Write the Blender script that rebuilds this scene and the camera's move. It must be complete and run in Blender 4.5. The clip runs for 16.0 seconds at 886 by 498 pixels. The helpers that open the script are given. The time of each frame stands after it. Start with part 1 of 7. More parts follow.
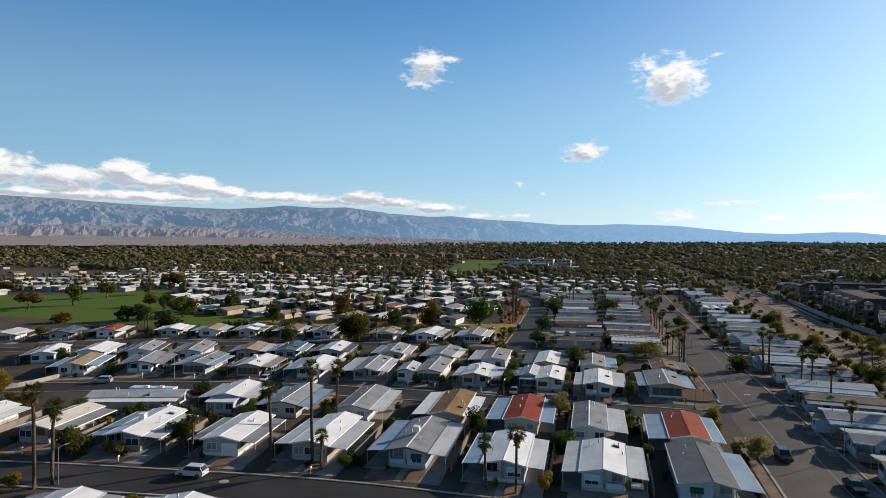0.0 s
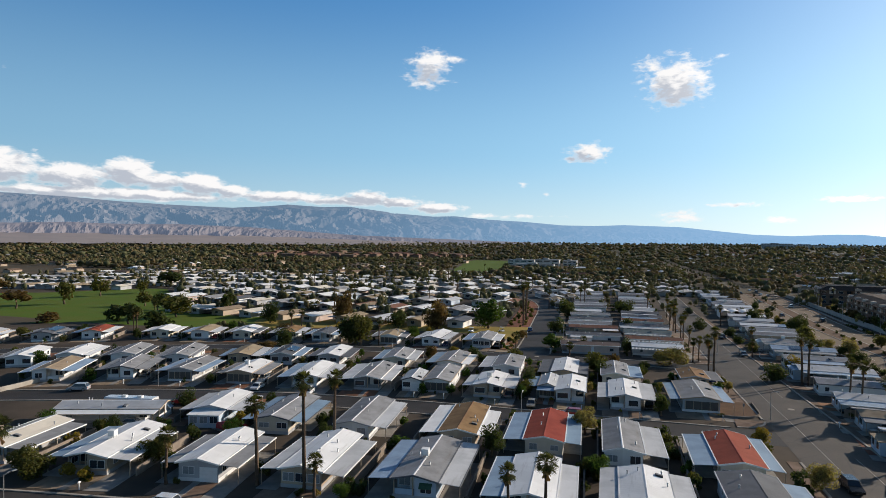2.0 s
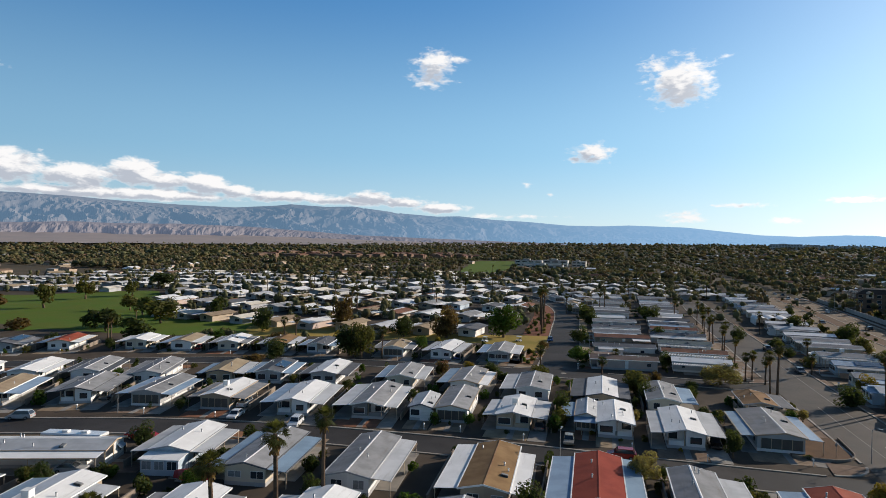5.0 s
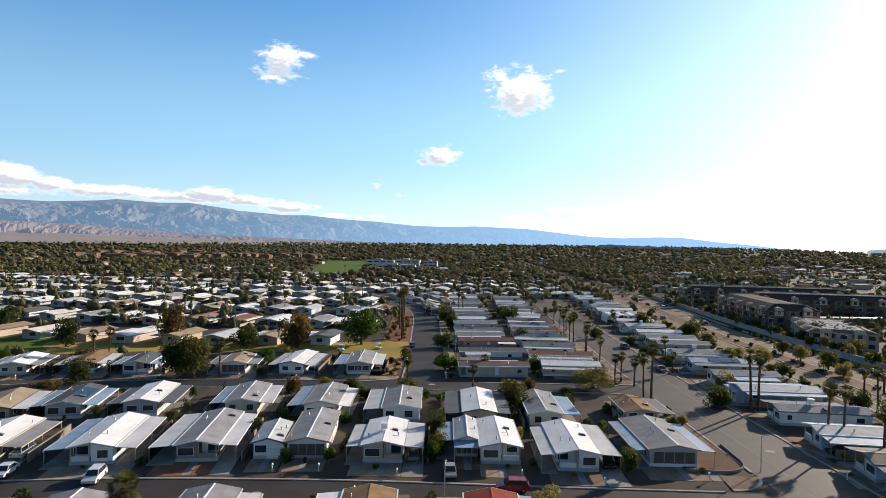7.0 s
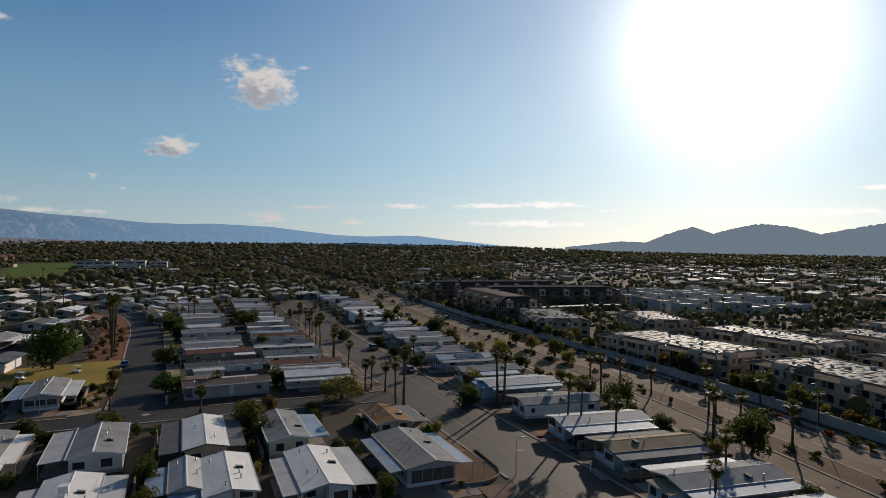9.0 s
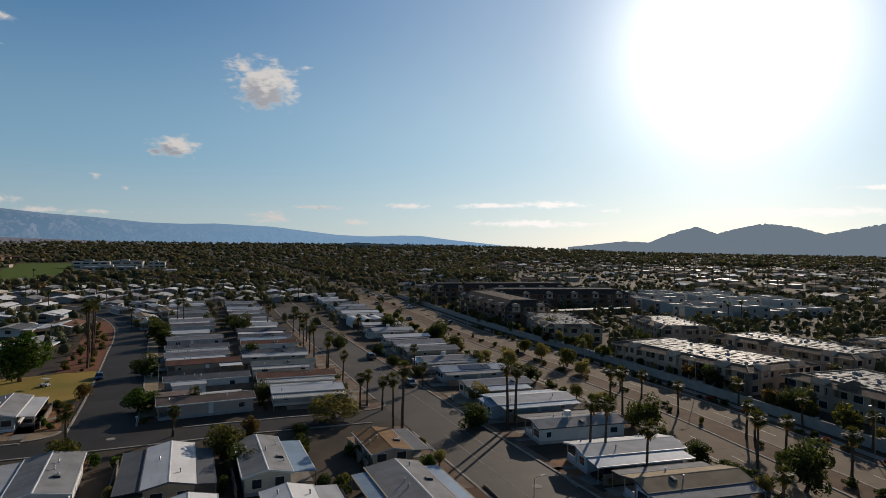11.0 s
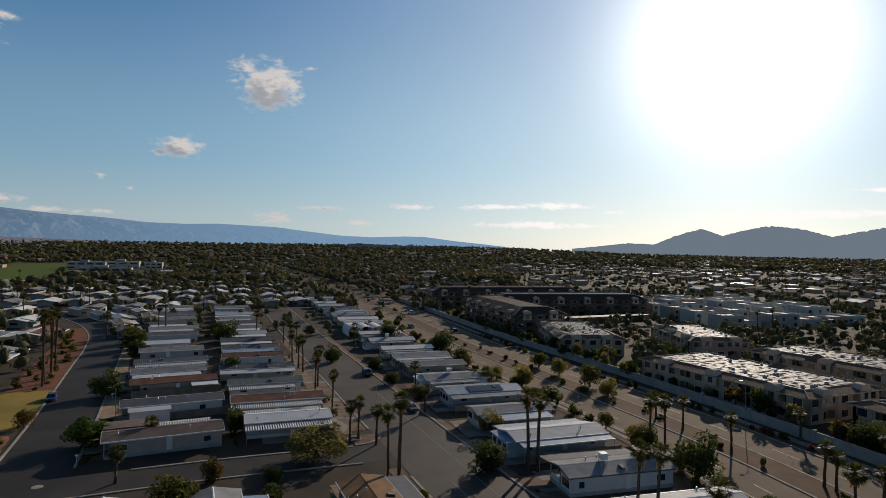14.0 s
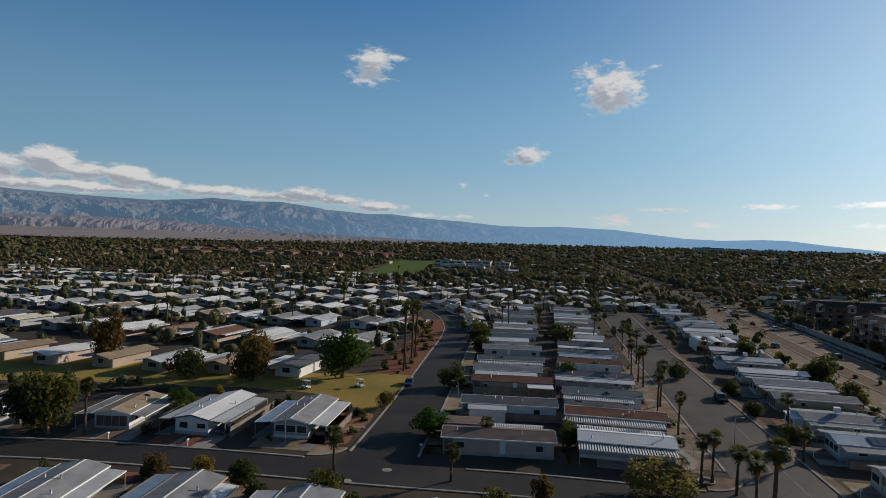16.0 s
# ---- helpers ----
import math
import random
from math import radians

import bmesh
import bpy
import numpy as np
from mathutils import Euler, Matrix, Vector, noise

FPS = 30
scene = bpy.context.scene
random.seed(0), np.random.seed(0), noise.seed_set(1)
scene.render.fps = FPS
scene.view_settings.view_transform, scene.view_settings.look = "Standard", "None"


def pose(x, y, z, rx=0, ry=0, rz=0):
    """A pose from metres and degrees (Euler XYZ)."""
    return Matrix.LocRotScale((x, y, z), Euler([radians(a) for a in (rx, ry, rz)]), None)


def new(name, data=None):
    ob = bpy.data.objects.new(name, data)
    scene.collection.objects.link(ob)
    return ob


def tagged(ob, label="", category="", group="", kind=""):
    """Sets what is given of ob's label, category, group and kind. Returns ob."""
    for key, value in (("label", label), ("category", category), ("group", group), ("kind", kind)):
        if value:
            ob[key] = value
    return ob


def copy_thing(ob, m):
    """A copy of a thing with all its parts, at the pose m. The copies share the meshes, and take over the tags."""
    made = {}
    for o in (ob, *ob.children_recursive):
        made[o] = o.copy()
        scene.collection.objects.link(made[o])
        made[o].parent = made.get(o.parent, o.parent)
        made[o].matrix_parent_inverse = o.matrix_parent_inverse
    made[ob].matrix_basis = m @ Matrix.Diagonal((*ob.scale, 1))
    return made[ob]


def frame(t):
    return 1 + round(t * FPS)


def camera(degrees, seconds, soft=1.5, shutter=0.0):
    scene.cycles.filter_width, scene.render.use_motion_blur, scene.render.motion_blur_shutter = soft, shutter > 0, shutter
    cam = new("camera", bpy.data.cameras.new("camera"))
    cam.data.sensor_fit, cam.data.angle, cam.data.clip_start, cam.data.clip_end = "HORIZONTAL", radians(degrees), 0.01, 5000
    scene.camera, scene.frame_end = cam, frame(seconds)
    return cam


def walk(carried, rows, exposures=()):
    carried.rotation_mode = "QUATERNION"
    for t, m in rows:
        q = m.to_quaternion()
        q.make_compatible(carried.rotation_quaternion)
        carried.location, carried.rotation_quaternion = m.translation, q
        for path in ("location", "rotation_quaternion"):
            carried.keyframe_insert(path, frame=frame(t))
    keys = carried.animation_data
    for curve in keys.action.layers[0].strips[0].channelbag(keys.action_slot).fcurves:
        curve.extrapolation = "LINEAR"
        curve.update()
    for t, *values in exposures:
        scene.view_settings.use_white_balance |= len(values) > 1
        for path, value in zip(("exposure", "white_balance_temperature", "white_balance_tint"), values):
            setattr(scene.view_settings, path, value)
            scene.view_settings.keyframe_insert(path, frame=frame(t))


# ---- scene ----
PATH = [
    (0, pose(0.00, 0.00, 36.00, 89.33, -0.22, 19.00)),
    (0.5, pose(-1.52, 2.82, 35.67, 89.30, -0.38, 18.97)),
    (1, pose(-2.93, 5.94, 35.43, 89.30, -0.46, 19.10)),
    (1.5, pose(-4.45, 9.27, 35.25, 89.32, -0.49, 19.20)),
    (2, pose(-6.15, 12.70, 35.08, 89.34, -0.58, 19.27)),
    (2.5, pose(-7.84, 16.17, 35.00, 89.35, -0.61, 19.34)),
    (3, pose(-9.59, 19.58, 34.93, 89.35, -0.63, 19.39)),
    (3.5, pose(-11.33, 23.12, 34.86, 89.31, -0.68, 19.48)),
    (4, pose(-13.04, 26.99, 34.83, 89.33, -0.67, 19.59)),
    (4.2, pose(-13.69, 28.54, 34.83, 89.34, -0.67, 19.64)),
    (6.3, pose(-21.53, 45.77, 34.53, 89.42, -0.74, 19.27)),
    (6.5, pose(-22.33, 47.60, 34.42, 89.43, -0.74, 17.17)),
    (6.9, pose(-23.63, 51.70, 34.14, 89.53, -0.87, 8.31)),
    (7.0, pose(-23.88, 52.73, 34.08, 89.55, -0.90, 5.56)),
    (7.2, pose(-24.16, 54.69, 33.98, 89.60, -0.81, -0.46)),
    (7.4, pose(-24.27, 56.53, 33.91, 89.64, -0.72, -7.50)),
    (7.5, pose(-24.30, 57.41, 33.88, 89.66, -0.67, -11.12)),
    (7.6, pose(-24.33, 58.26, 33.87, 89.67, -0.65, -14.73)),
    (8.0, pose(-24.31, 61.49, 33.82, 89.73, -0.54, -18.12)),
    (8.5, pose(-23.48, 64.89, 33.83, 89.74, -0.57, -18.13)),
    (9, pose(-22.37, 68.14, 33.79, 89.71, -0.68, -18.04)),
    (9.2, pose(-21.94, 69.51, 33.80, 89.71, -0.68, -18.04)),
    (11.5, pose(-17.42, 84.88, 34.35, 89.70, -0.73, -17.78)),
    (12, pose(-16.58, 88.22, 34.47, 89.71, -0.78, -17.74)),
    (12.5, pose(-15.63, 91.65, 34.52, 89.76, -0.84, -17.69)),
    (13, pose(-14.57, 95.14, 34.51, 89.77, -0.87, -17.62)),
    (13.5, pose(-13.52, 98.42, 34.50, 89.80, -0.91, -17.57)),
    (14, pose(-12.49, 101.55, 34.48, 89.80, -0.93, -17.52)),
    (14.5, pose(-11.62, 104.45, 34.40, 89.87, -1.00, -17.44)),
    (15, pose(-11.04, 107.19, 34.30, 89.81, -0.98, -13.22)),
    (15.2, pose(-10.92, 108.46, 34.23, 89.74, -1.07, -7.93)),
    (15.5, pose(-11.05, 110.51, 34.13, 89.62, -1.22, 0.18)),
    (15.7, pose(-11.36, 111.75, 34.09, 89.53, -1.37, 4.73)),
    (16, pose(-11.99, 113.51, 34.05, 89.38, -1.59, 13.61)),
]
cam = camera(71.99, 16.0, soft=0.85)
walk(cam, PATH, [(0.0, 0.3, 6560, 11), (6.4, 0.3, 6560, 11), (7.0, 0.7, 6750, 13), (7.4, 0.42, 6700, 14), (8.0, -0.08, 6850, 13), (8.5, -0.38, 6850, 13), (14.7, -0.42, 6850, 13), (15.2, -0.32, 6750, 12), (15.6, -0.27, 6700, 12), (16.0, -0.34, 6500, 10)])

# ---- sky, sun and distance ----
SUN_AZ, SUN_EL = 43.0, 17.8
SUN_DIR = Vector((math.sin(radians(SUN_AZ)) * math.cos(radians(SUN_EL)), math.cos(radians(SUN_AZ)) * math.cos(radians(SUN_EL)), math.sin(radians(SUN_EL))))


def direction(az, el):
    a, e = radians(az), radians(el)
    return Vector((math.sin(a) * math.cos(e), math.cos(a) * math.cos(e), math.sin(e)))


class Nodes:
    """Small shorthand for building node trees."""

    def __init__(self, tree):
        self.t = tree

    def add(self, kind, **inputs):
        n = self.t.nodes.new(kind)
        return n

    def link(self, a, b):
        self.t.links.new(a, b)

    def put(self, sock, value):
        if isinstance(value, bpy.types.NodeSocket):
            self.t.links.new(value, sock)
        else:
            sock.default_value = value

    def math(self, op, a, b=0.0, c=0.0, clamp=False):
        n = self.t.nodes.new("ShaderNodeMath")
        n.operation, n.use_clamp = op, clamp
        for s, v in zip(n.inputs, (a, b, c)):
            self.put(s, v)
        return n.outputs[0]

    def vec(self, op, a, b):
        n = self.t.nodes.new("ShaderNodeVectorMath")
        n.operation = op
        self.put(n.inputs[0], a)
        self.put(n.inputs[1], b)
        return n.outputs["Value"] if op == "DOT_PRODUCT" else n.outputs[0]

    def mix(self, fac, a, b, blend="MIX"):
        n = self.t.nodes.new("ShaderNodeMix")
        n.data_type, n.blend_type = "RGBA", blend
        self.put(n.inputs[0], fac)
        self.put(n.inputs[6], a)
        self.put(n.inputs[7], b)
        return n.outputs[2]

    def noise(self, vector, scale, detail=4.0, rough=0.55, distort=0.0):
        n = self.t.nodes.new("ShaderNodeTexNoise")
        self.put(n.inputs["Vector"], vector)
        n.inputs["Scale"].default_value, n.inputs["Detail"].default_value = scale, detail
        n.inputs["Roughness"].default_value, n.inputs["Distortion"].default_value = rough, distort
        return n.outputs["Fac"]

    def ramp(self, fac, lo, hi, a=0.0, b=1.0, smooth=True):
        n = self.t.nodes.new("ShaderNodeMapRange")
        n.interpolation_type = "SMOOTHSTEP" if smooth else "LINEAR"
        self.put(n.inputs[0], fac)
        for k, v in zip((1, 2, 3, 4), (lo, hi, a, b)):
            n.inputs[k].default_value = v
        return n.outputs[0]


# azimuth, elevation, half width, half height in degrees, thickness
# high clouds
CLOUDS = [(-20.6, 16.0, 2.1, 1.5, 1.1), (-18.8, 16.6, 1.3, 0.45, 0.6), (-22.3, 16.3, 1.3, 0.45, 0.6), (-21.0, 15.0, 2.1, 1.0, 0.9), (-21.2, 14.5, 1.3, 0.35, 0.6), (1.4, 13.9, 3.0, 2.3, 1.4), (-0.6, 15.3, 1.9, 0.8, 0.7), (1.2, 12.4, 1.5, 0.9, 0.9), (3.5, 13.7, 1.3, 0.9, 0.9), (2.2, 15.0, 2.1, 1.2, 0.9), (5.2, 15.7, 0.8, 0.28, 0.5), (-6.2, 8.2, 2.5, 1.0, 1.2), (-7.5, 7.75, 1.0, 0.5, 0.9), (-4.9, 8.35, 1.1, 0.5, 0.8), (-11.9, 5.45, 0.55, 0.3, 0.8), (-9.8, 4.5, 0.45, 0.2, 0.8)]
# bank over the range, first part
CLOUDS += [(-55.2, 5.55, 3.0, 1.5, 2.0), (-50.6, 5.0, 3.4, 1.15, 2.0), (-46.4, 5.55, 2.3, 1.35, 2.0), (-44.0, 5.0, 2.4, 0.9, 1.8), (-40.9, 4.85, 2.7, 1.05, 1.9), (-38.4, 4.4, 1.9, 0.65, 1.6), (-48.0, 3.75, 13.0, 0.6, 1.9), (-34.0, 3.95, 6.0, 0.6, 1.5), (-27.0, 3.75, 7.5, 0.55, 1.5), (-26.3, 4.1, 2.4, 0.75, 1.8), (-23.3, 3.6, 2.4, 0.55, 1.6), (-20.0, 3.15, 2.8, 0.6, 1.6), (-13.0, 2.45, 5.0, 0.25, 0.6), (2.2, 2.45, 2.2, 0.6, 0.9), (14.2, 3.7, 2.4, 0.3, 0.9), (22.6, 3.8, 4.3, 0.34, 1.1)]
# bank over the range, low streaks
CLOUDS += [(28.2, 3.95, 3.8, 0.36, 1.0), (26.0, 2.15, 6.6, 0.42, 1.1), (6.4, 3.4, 2.4, 0.3, 0.8), (9.5, 2.05, 1.4, 0.35, 0.9), (33.0, 3.35, 1.2, 0.25, 0.7), (48.0, 3.05, 8.5, 0.5, 1.1), (53.0, 4.9, 2.2, 0.25, 0.7), (-57.0, 13.0, 1.6, 0.7, 0.5)]


def make_world():
    world = bpy.data.worlds.new("sky")
    scene.world = world
    world.use_nodes = True
    tree = world.node_tree
    tree.nodes.clear()
    n = Nodes(tree)
    out, back = tree.nodes.new("ShaderNodeOutputWorld"), tree.nodes.new("ShaderNodeBackground")
    sky = tree.nodes.new("ShaderNodeTexSky")
    sky.sky_type, sky.sun_disc = "NISHITA", False
    sky.sun_elevation, sky.sun_rotation = radians(SUN_EL), radians(SUN_AZ)
    sky.altitude, sky.air_density, sky.dust_density, sky.ozone_density = 60, 1.0, 0.6, 2.2
    coords = tree.nodes.new("ShaderNodeTexCoord").outputs["Generated"]
    d = tree.nodes.new("ShaderNodeVectorMath")
    d.operation = "NORMALIZE"
    n.link(coords, d.inputs[0])
    d = d.outputs[0]
    # clear desert air: pale at the horizon, deep blue overhead
    sep = tree.nodes.new("ShaderNodeSeparateXYZ")
    n.link(d, sep.inputs[0])
    z = sep.outputs[2]
    air = n.mix(n.ramp(z, -0.02, 0.15), (*SKY_HORIZON, 1), (*SKY_LOW, 1))
    air = n.mix(n.ramp(z, 0.10, 0.42), air, (*SKY_MID, 1))
    air = n.mix(n.ramp(z, 0.36, 0.72), air, (*SKY_TOP, 1))
    toward = n.vec("DOT_PRODUCT", d, tuple(SUN_DIR))
    air = n.mix(1.0, air, n.ramp(toward, -0.3, 0.85, 0.74, 1.10, False), "MULTIPLY")
    base = n.mix(0.82, sky.outputs[0], air)
    # bright aureole of the low sun
    near = n.math("MAXIMUM", toward, 0.0)
    lit = n.mix(1.0, base, n.mix(1.0, (1.0, 0.98, 0.94, 1), n.math("MULTIPLY", n.math("POWER", near, 105.0), GLOW_A), "MULTIPLY"), "ADD")
    lit = n.mix(1.0, lit, n.mix(1.0, (0.88, 0.985, 0.98, 1), n.math("MULTIPLY", n.math("POWER", near, 7.0), GLOW_B), "MULTIPLY"), "ADD")
    # clouds
    stretch = n.vec("MULTIPLY", d, (1.0, 1.0, 2.2))
    wisp = n.noise(stretch, 34.0, 7.0, 0.55, 0.5)
    puff = n.noise(stretch, 88.0, 6.0, 0.62)
    cover, shade = 0.0, 0.0
    for az, el, w, h, thick in CLOUDS:
        c = direction(az, el)
        right = Vector((c.y, -c.x, 0)).normalized()
        up = right.cross(c)
        u = n.math("DIVIDE", n.vec("DOT_PRODUCT", d, tuple(right)), math.sin(radians(w)))
        v = n.math("DIVIDE", n.vec("DOT_PRODUCT", n.vec("SUBTRACT", d, tuple(c)), tuple(up)), math.sin(radians(h)))
        r2 = n.math("ADD", n.math("MULTIPLY", u, u), n.math("MULTIPLY", v, v))
        body = n.math("MULTIPLY", n.math("SUBTRACT", 1.0, n.math("SQRT", r2)), thick)
        front = n.ramp(n.vec("DOT_PRODUCT", d, tuple(c)), 0.85, 0.9)
        body = n.math("MULTIPLY", n.math("ADD", body, 3.0), front)
        cover = body if cover == 0.0 else n.math("MAXIMUM", cover, body)
        under = n.math("MULTIPLY", n.math("MULTIPLY", n.math("SUBTRACT", body, 2.7, clamp=True), 0.75 if thick >= 1.0 else 0.1), n.math("SUBTRACT", 0.2, n.math("ADD", v, n.math("MULTIPLY", u, 0.3))), clamp=True)
        shade = under if shade == 0.0 else n.math("MAXIMUM", shade, under)
    dens = n.math("ADD", n.math("SUBTRACT", cover, 3.0), n.math("MULTIPLY", n.math("SUBTRACT", wisp, 0.5), 2.1))
    dens = n.math("ADD", dens, n.math("MULTIPLY", n.math("SUBTRACT", puff, 0.5), 1.25))
    alpha = n.ramp(dens, 0.0, 0.85)
    ahead = n.vec("ADD", stretch, tuple(0.012 * (SUN_DIR + Vector((0, 0, 0.9))) * Vector((1, 1, 1)).length))
    rim = n.math("ADD", n.math("SUBTRACT", n.noise(ahead, 34.0, 7.0, 0.55, 0.5), wisp), n.math("MULTIPLY", n.math("SUBTRACT", puff, 0.5), 0.5))
    thickness = n.ramp(dens, 0.05, 0.8)
    deep = n.math("MULTIPLY", n.ramp(n.math("ADD", n.math("MULTIPLY", shade, 2.6), n.math("MULTIPLY", rim, 2.2)), 0.08, 1.05, 0.0, 0.85), n.math("MULTIPLY", thickness, n.ramp(toward, 0.72, 0.93, 1.0, 0.0)))
    cloud = n.mix(1.0, n.mix(deep, CLOUD_LIT, CLOUD_SHADE), n.ramp(toward, 0.75, 0.97, 1.0, 1.7), "MULTIPLY")
    n.link(n.mix(alpha, lit, cloud), back.inputs[0])
    back.inputs[1].default_value = SKY_STRENGTH
    n.link(back.outputs[0], out.inputs[0])


SKY_STRENGTH, GLOW_A, GLOW_B = 0.1, 16.0, 4.3
SKY_HORIZON, SKY_LOW, SKY_MID, SKY_TOP = (5.0, 6.7, 7.5), (2.45, 4.95, 7.1), (0.45, 2.05, 4.8), (0.12, 0.42, 1.15)
CLOUD_LIT, CLOUD_SHADE = (7.8, 7.8, 7.8, 1), (3.3, 3.75, 4.5, 1)
make_world()

sun_data = bpy.data.lights.new("sun", "SUN")
sun_data.energy, sun_data.angle, sun_data.color = 5.0, radians(0.53), (1.0, 0.895, 0.76)
sun = new("sun", sun_data)
sun.rotation_mode = "QUATERNION"
sun.rotation_quaternion = SUN_DIR.to_track_quat("Z", "Y")


# ---- materials ----
MATS = {}


def material(name, base, second=None, scale=1.5, fine=25.0, rough=0.85, metal=0.0, bump=0.15, spread=0.5, vary=0.0, ribs=0.0, rib_axis=0, spec=0.5, glow=None, stain=0.0, leaf=False, patch=0.0, pools=0.0, thin_share=0.48):
    """A surface with broad blotches, fine grain, optional ribs, per-object variation and relief. Sizes in metres."""
    m = bpy.data.materials.new(name)
    m.use_nodes = True
    tree = m.node_tree
    n = Nodes(tree)
    bsdf = tree.nodes["Principled BSDF"]
    pos = tree.nodes.new("ShaderNodeTexCoord").outputs["Object"]
    if leaf:
        pos = tree.nodes.new("ShaderNodeNewGeometry").outputs["Position"]
    broad, grain = n.noise(pos, 1.0 / scale, 3.0), n.noise(pos, fine, 4.0, 0.65)
    second = second or tuple(c * 0.72 for c in base)
    col = n.mix(n.ramp(broad, 0.5 - 0.28 * (1.1 - spread), 0.5 + 0.28 * (1.1 - spread)), (*base, 1), (*second, 1))
    col = n.mix(n.math("MULTIPLY", grain, 0.35), col, tuple(c * 0.55 for c in base) + (1,))
    if stain:
        streak = n.noise(n.vec("MULTIPLY", pos, (1.0, 0.12, 1.0)), 1.3, 5.0, 0.7)
        col = n.mix(n.math("MULTIPLY", n.ramp(streak, 0.52, 0.78), stain), col, (0.17, 0.13, 0.09, 1))
    if patch:
        # sealed cracks and darker repair patches
        cell = tree.nodes.new("ShaderNodeTexVoronoi")
        cell.feature = "DISTANCE_TO_EDGE"
        n.put(cell.inputs["Vector"], n.vec("MULTIPLY", pos, (0.16, 0.10, 0.0)))
        cell.inputs["Scale"].default_value = 1.0
        warped = n.math("ADD", cell.outputs[0], n.math("MULTIPLY", n.math("SUBTRACT", n.noise(pos, 0.5, 4.0), 0.5), 0.12))
        crack = n.ramp(n.math("ABSOLUTE", warped), 0.0, 0.022, 1.0, 0.0)
        col = n.mix(n.math("MULTIPLY", crack, patch), col, (0.03, 0.028, 0.026, 1))
        worn = n.noise(n.vec("MULTIPLY", pos, (0.05, 0.05, 1.0)), 1.0, 3.0, 0.6)
        col = n.mix(n.math("MULTIPLY", n.ramp(worn, 0.5, 0.68), patch), col, tuple(c * 1.5 for c in base) + (1,))
    if vary:
        if leaf:
            rnd = tree.nodes.new("ShaderNodeNewGeometry").outputs["Random Per Island"]
        else:
            rnd = tree.nodes.new("ShaderNodeObjectInfo").outputs["Random"]
        hsv = tree.nodes.new("ShaderNodeHueSaturation")
        n.link(col, hsv.inputs["Color"])
        n.put(hsv.inputs["Value"], n.ramp(rnd, 0.0, 1.0, 1.0 - vary, 1.0 + vary, False))
        n.put(hsv.inputs["Hue"], n.ramp(rnd, 0.0, 1.0, 0.5 - vary * 0.06, 0.5 + vary * 0.06, False))
        col = hsv.outputs[0]
    n.put(bsdf.inputs["Base Color"], col)
    n.put(bsdf.inputs["Roughness"], n.ramp(grain, 0.2, 0.8, max(0.05, rough - 0.12), min(1.0, rough + 0.1), False))
    bsdf.inputs["Metallic"].default_value = metal
    bsdf.inputs["Specular IOR Level"].default_value = 0.06 if leaf or rough >= 0.84 else spec
    if pools:
        # smooth silvery patches between rough dark ones
        n.put(bsdf.inputs["Specular IOR Level"], n.ramp(broad, 0.44, 0.56, pools, 0.0))
    height = grain
    if ribs:
        sep = tree.nodes.new("ShaderNodeSeparateXYZ")
        n.link(pos, sep.inputs[0])
        saw = n.math("PINGPONG", sep.outputs[rib_axis], ribs / 2)
        rib = n.ramp(saw, 0.0, ribs * 0.12, 1.0, 0.0)
        height = n.math("ADD", n.math("MULTIPLY", grain, 0.15), rib)
    if bump:
        b = tree.nodes.new("ShaderNodeBump")
        b.inputs["Strength"].default_value, b.inputs["Distance"].default_value = bump, 0.05
        n.link(height, b.inputs["Height"])
        n.link(b.outputs[0], bsdf.inputs["Normal"])
    if leaf:
        thin, blend = tree.nodes.new("ShaderNodeBsdfTranslucent"), tree.nodes.new("ShaderNodeMixShader")
        n.put(thin.inputs["Color"], n.mix(1.0, col, (1.25, 1.2, 0.62, 1), "MULTIPLY"))
        blend.inputs[0].default_value = thin_share
        n.link(bsdf.outputs[0], blend.inputs[1])
        n.link(thin.outputs[0], blend.inputs[2])
        n.link(blend.outputs[0], tree.nodes["Material Output"].inputs["Surface"])
    if glow:
        bsdf.inputs["Emission Color"].default_value = (*glow[:3], 1)
        bsdf.inputs["Emission Strength"].default_value = glow[3]
    MATS[name] = m
    return m


material("desert_ground", (0.105, 0.082, 0.062), (0.060, 0.049, 0.039), 9.0, 6.0, 0.95, bump=0.3, spread=0.2)
material("far_scrub", (0.055, 0.052, 0.032), (0.075, 0.066, 0.042), 60.0, 0.3, 0.97, bump=0.0, spread=0.1)
material("scrub_ground", (0.075, 0.062, 0.040), (0.125, 0.098, 0.068), 40.0, 0.4, 0.97, bump=0.0, spread=0.1)
material("yard_gravel", (0.30, 0.22, 0.155), (0.19, 0.135, 0.09), 3.0, 14.0, 0.95, bump=0.5, vary=0.25)
material("red_gravel", (0.30, 0.14, 0.08), (0.20, 0.10, 0.06), 2.0, 14.0, 0.95, bump=0.5, vary=0.15)
material("asphalt", (0.050, 0.045, 0.042), (0.034, 0.031, 0.029), 6.0, 30.0, 0.74, bump=0.15, spread=0.1, spec=0.12, patch=0.4)
material("street_asphalt", (0.088, 0.071, 0.057), (0.060, 0.050, 0.041), 6.0, 30.0, 0.72, bump=0.15, spread=0.1, spec=0.14, patch=0.35)
material("boulevard_asphalt", (0.215, 0.160, 0.110), (0.160, 0.121, 0.085), 7.0, 30.0, 0.92, spec=0.3, bump=0.15, spread=0.1, patch=0.3)
material("brown_dirt", (0.155, 0.092, 0.055), (0.095, 0.058, 0.037), 4.0, 9.0, 0.95, bump=0.4, spread=0.2)
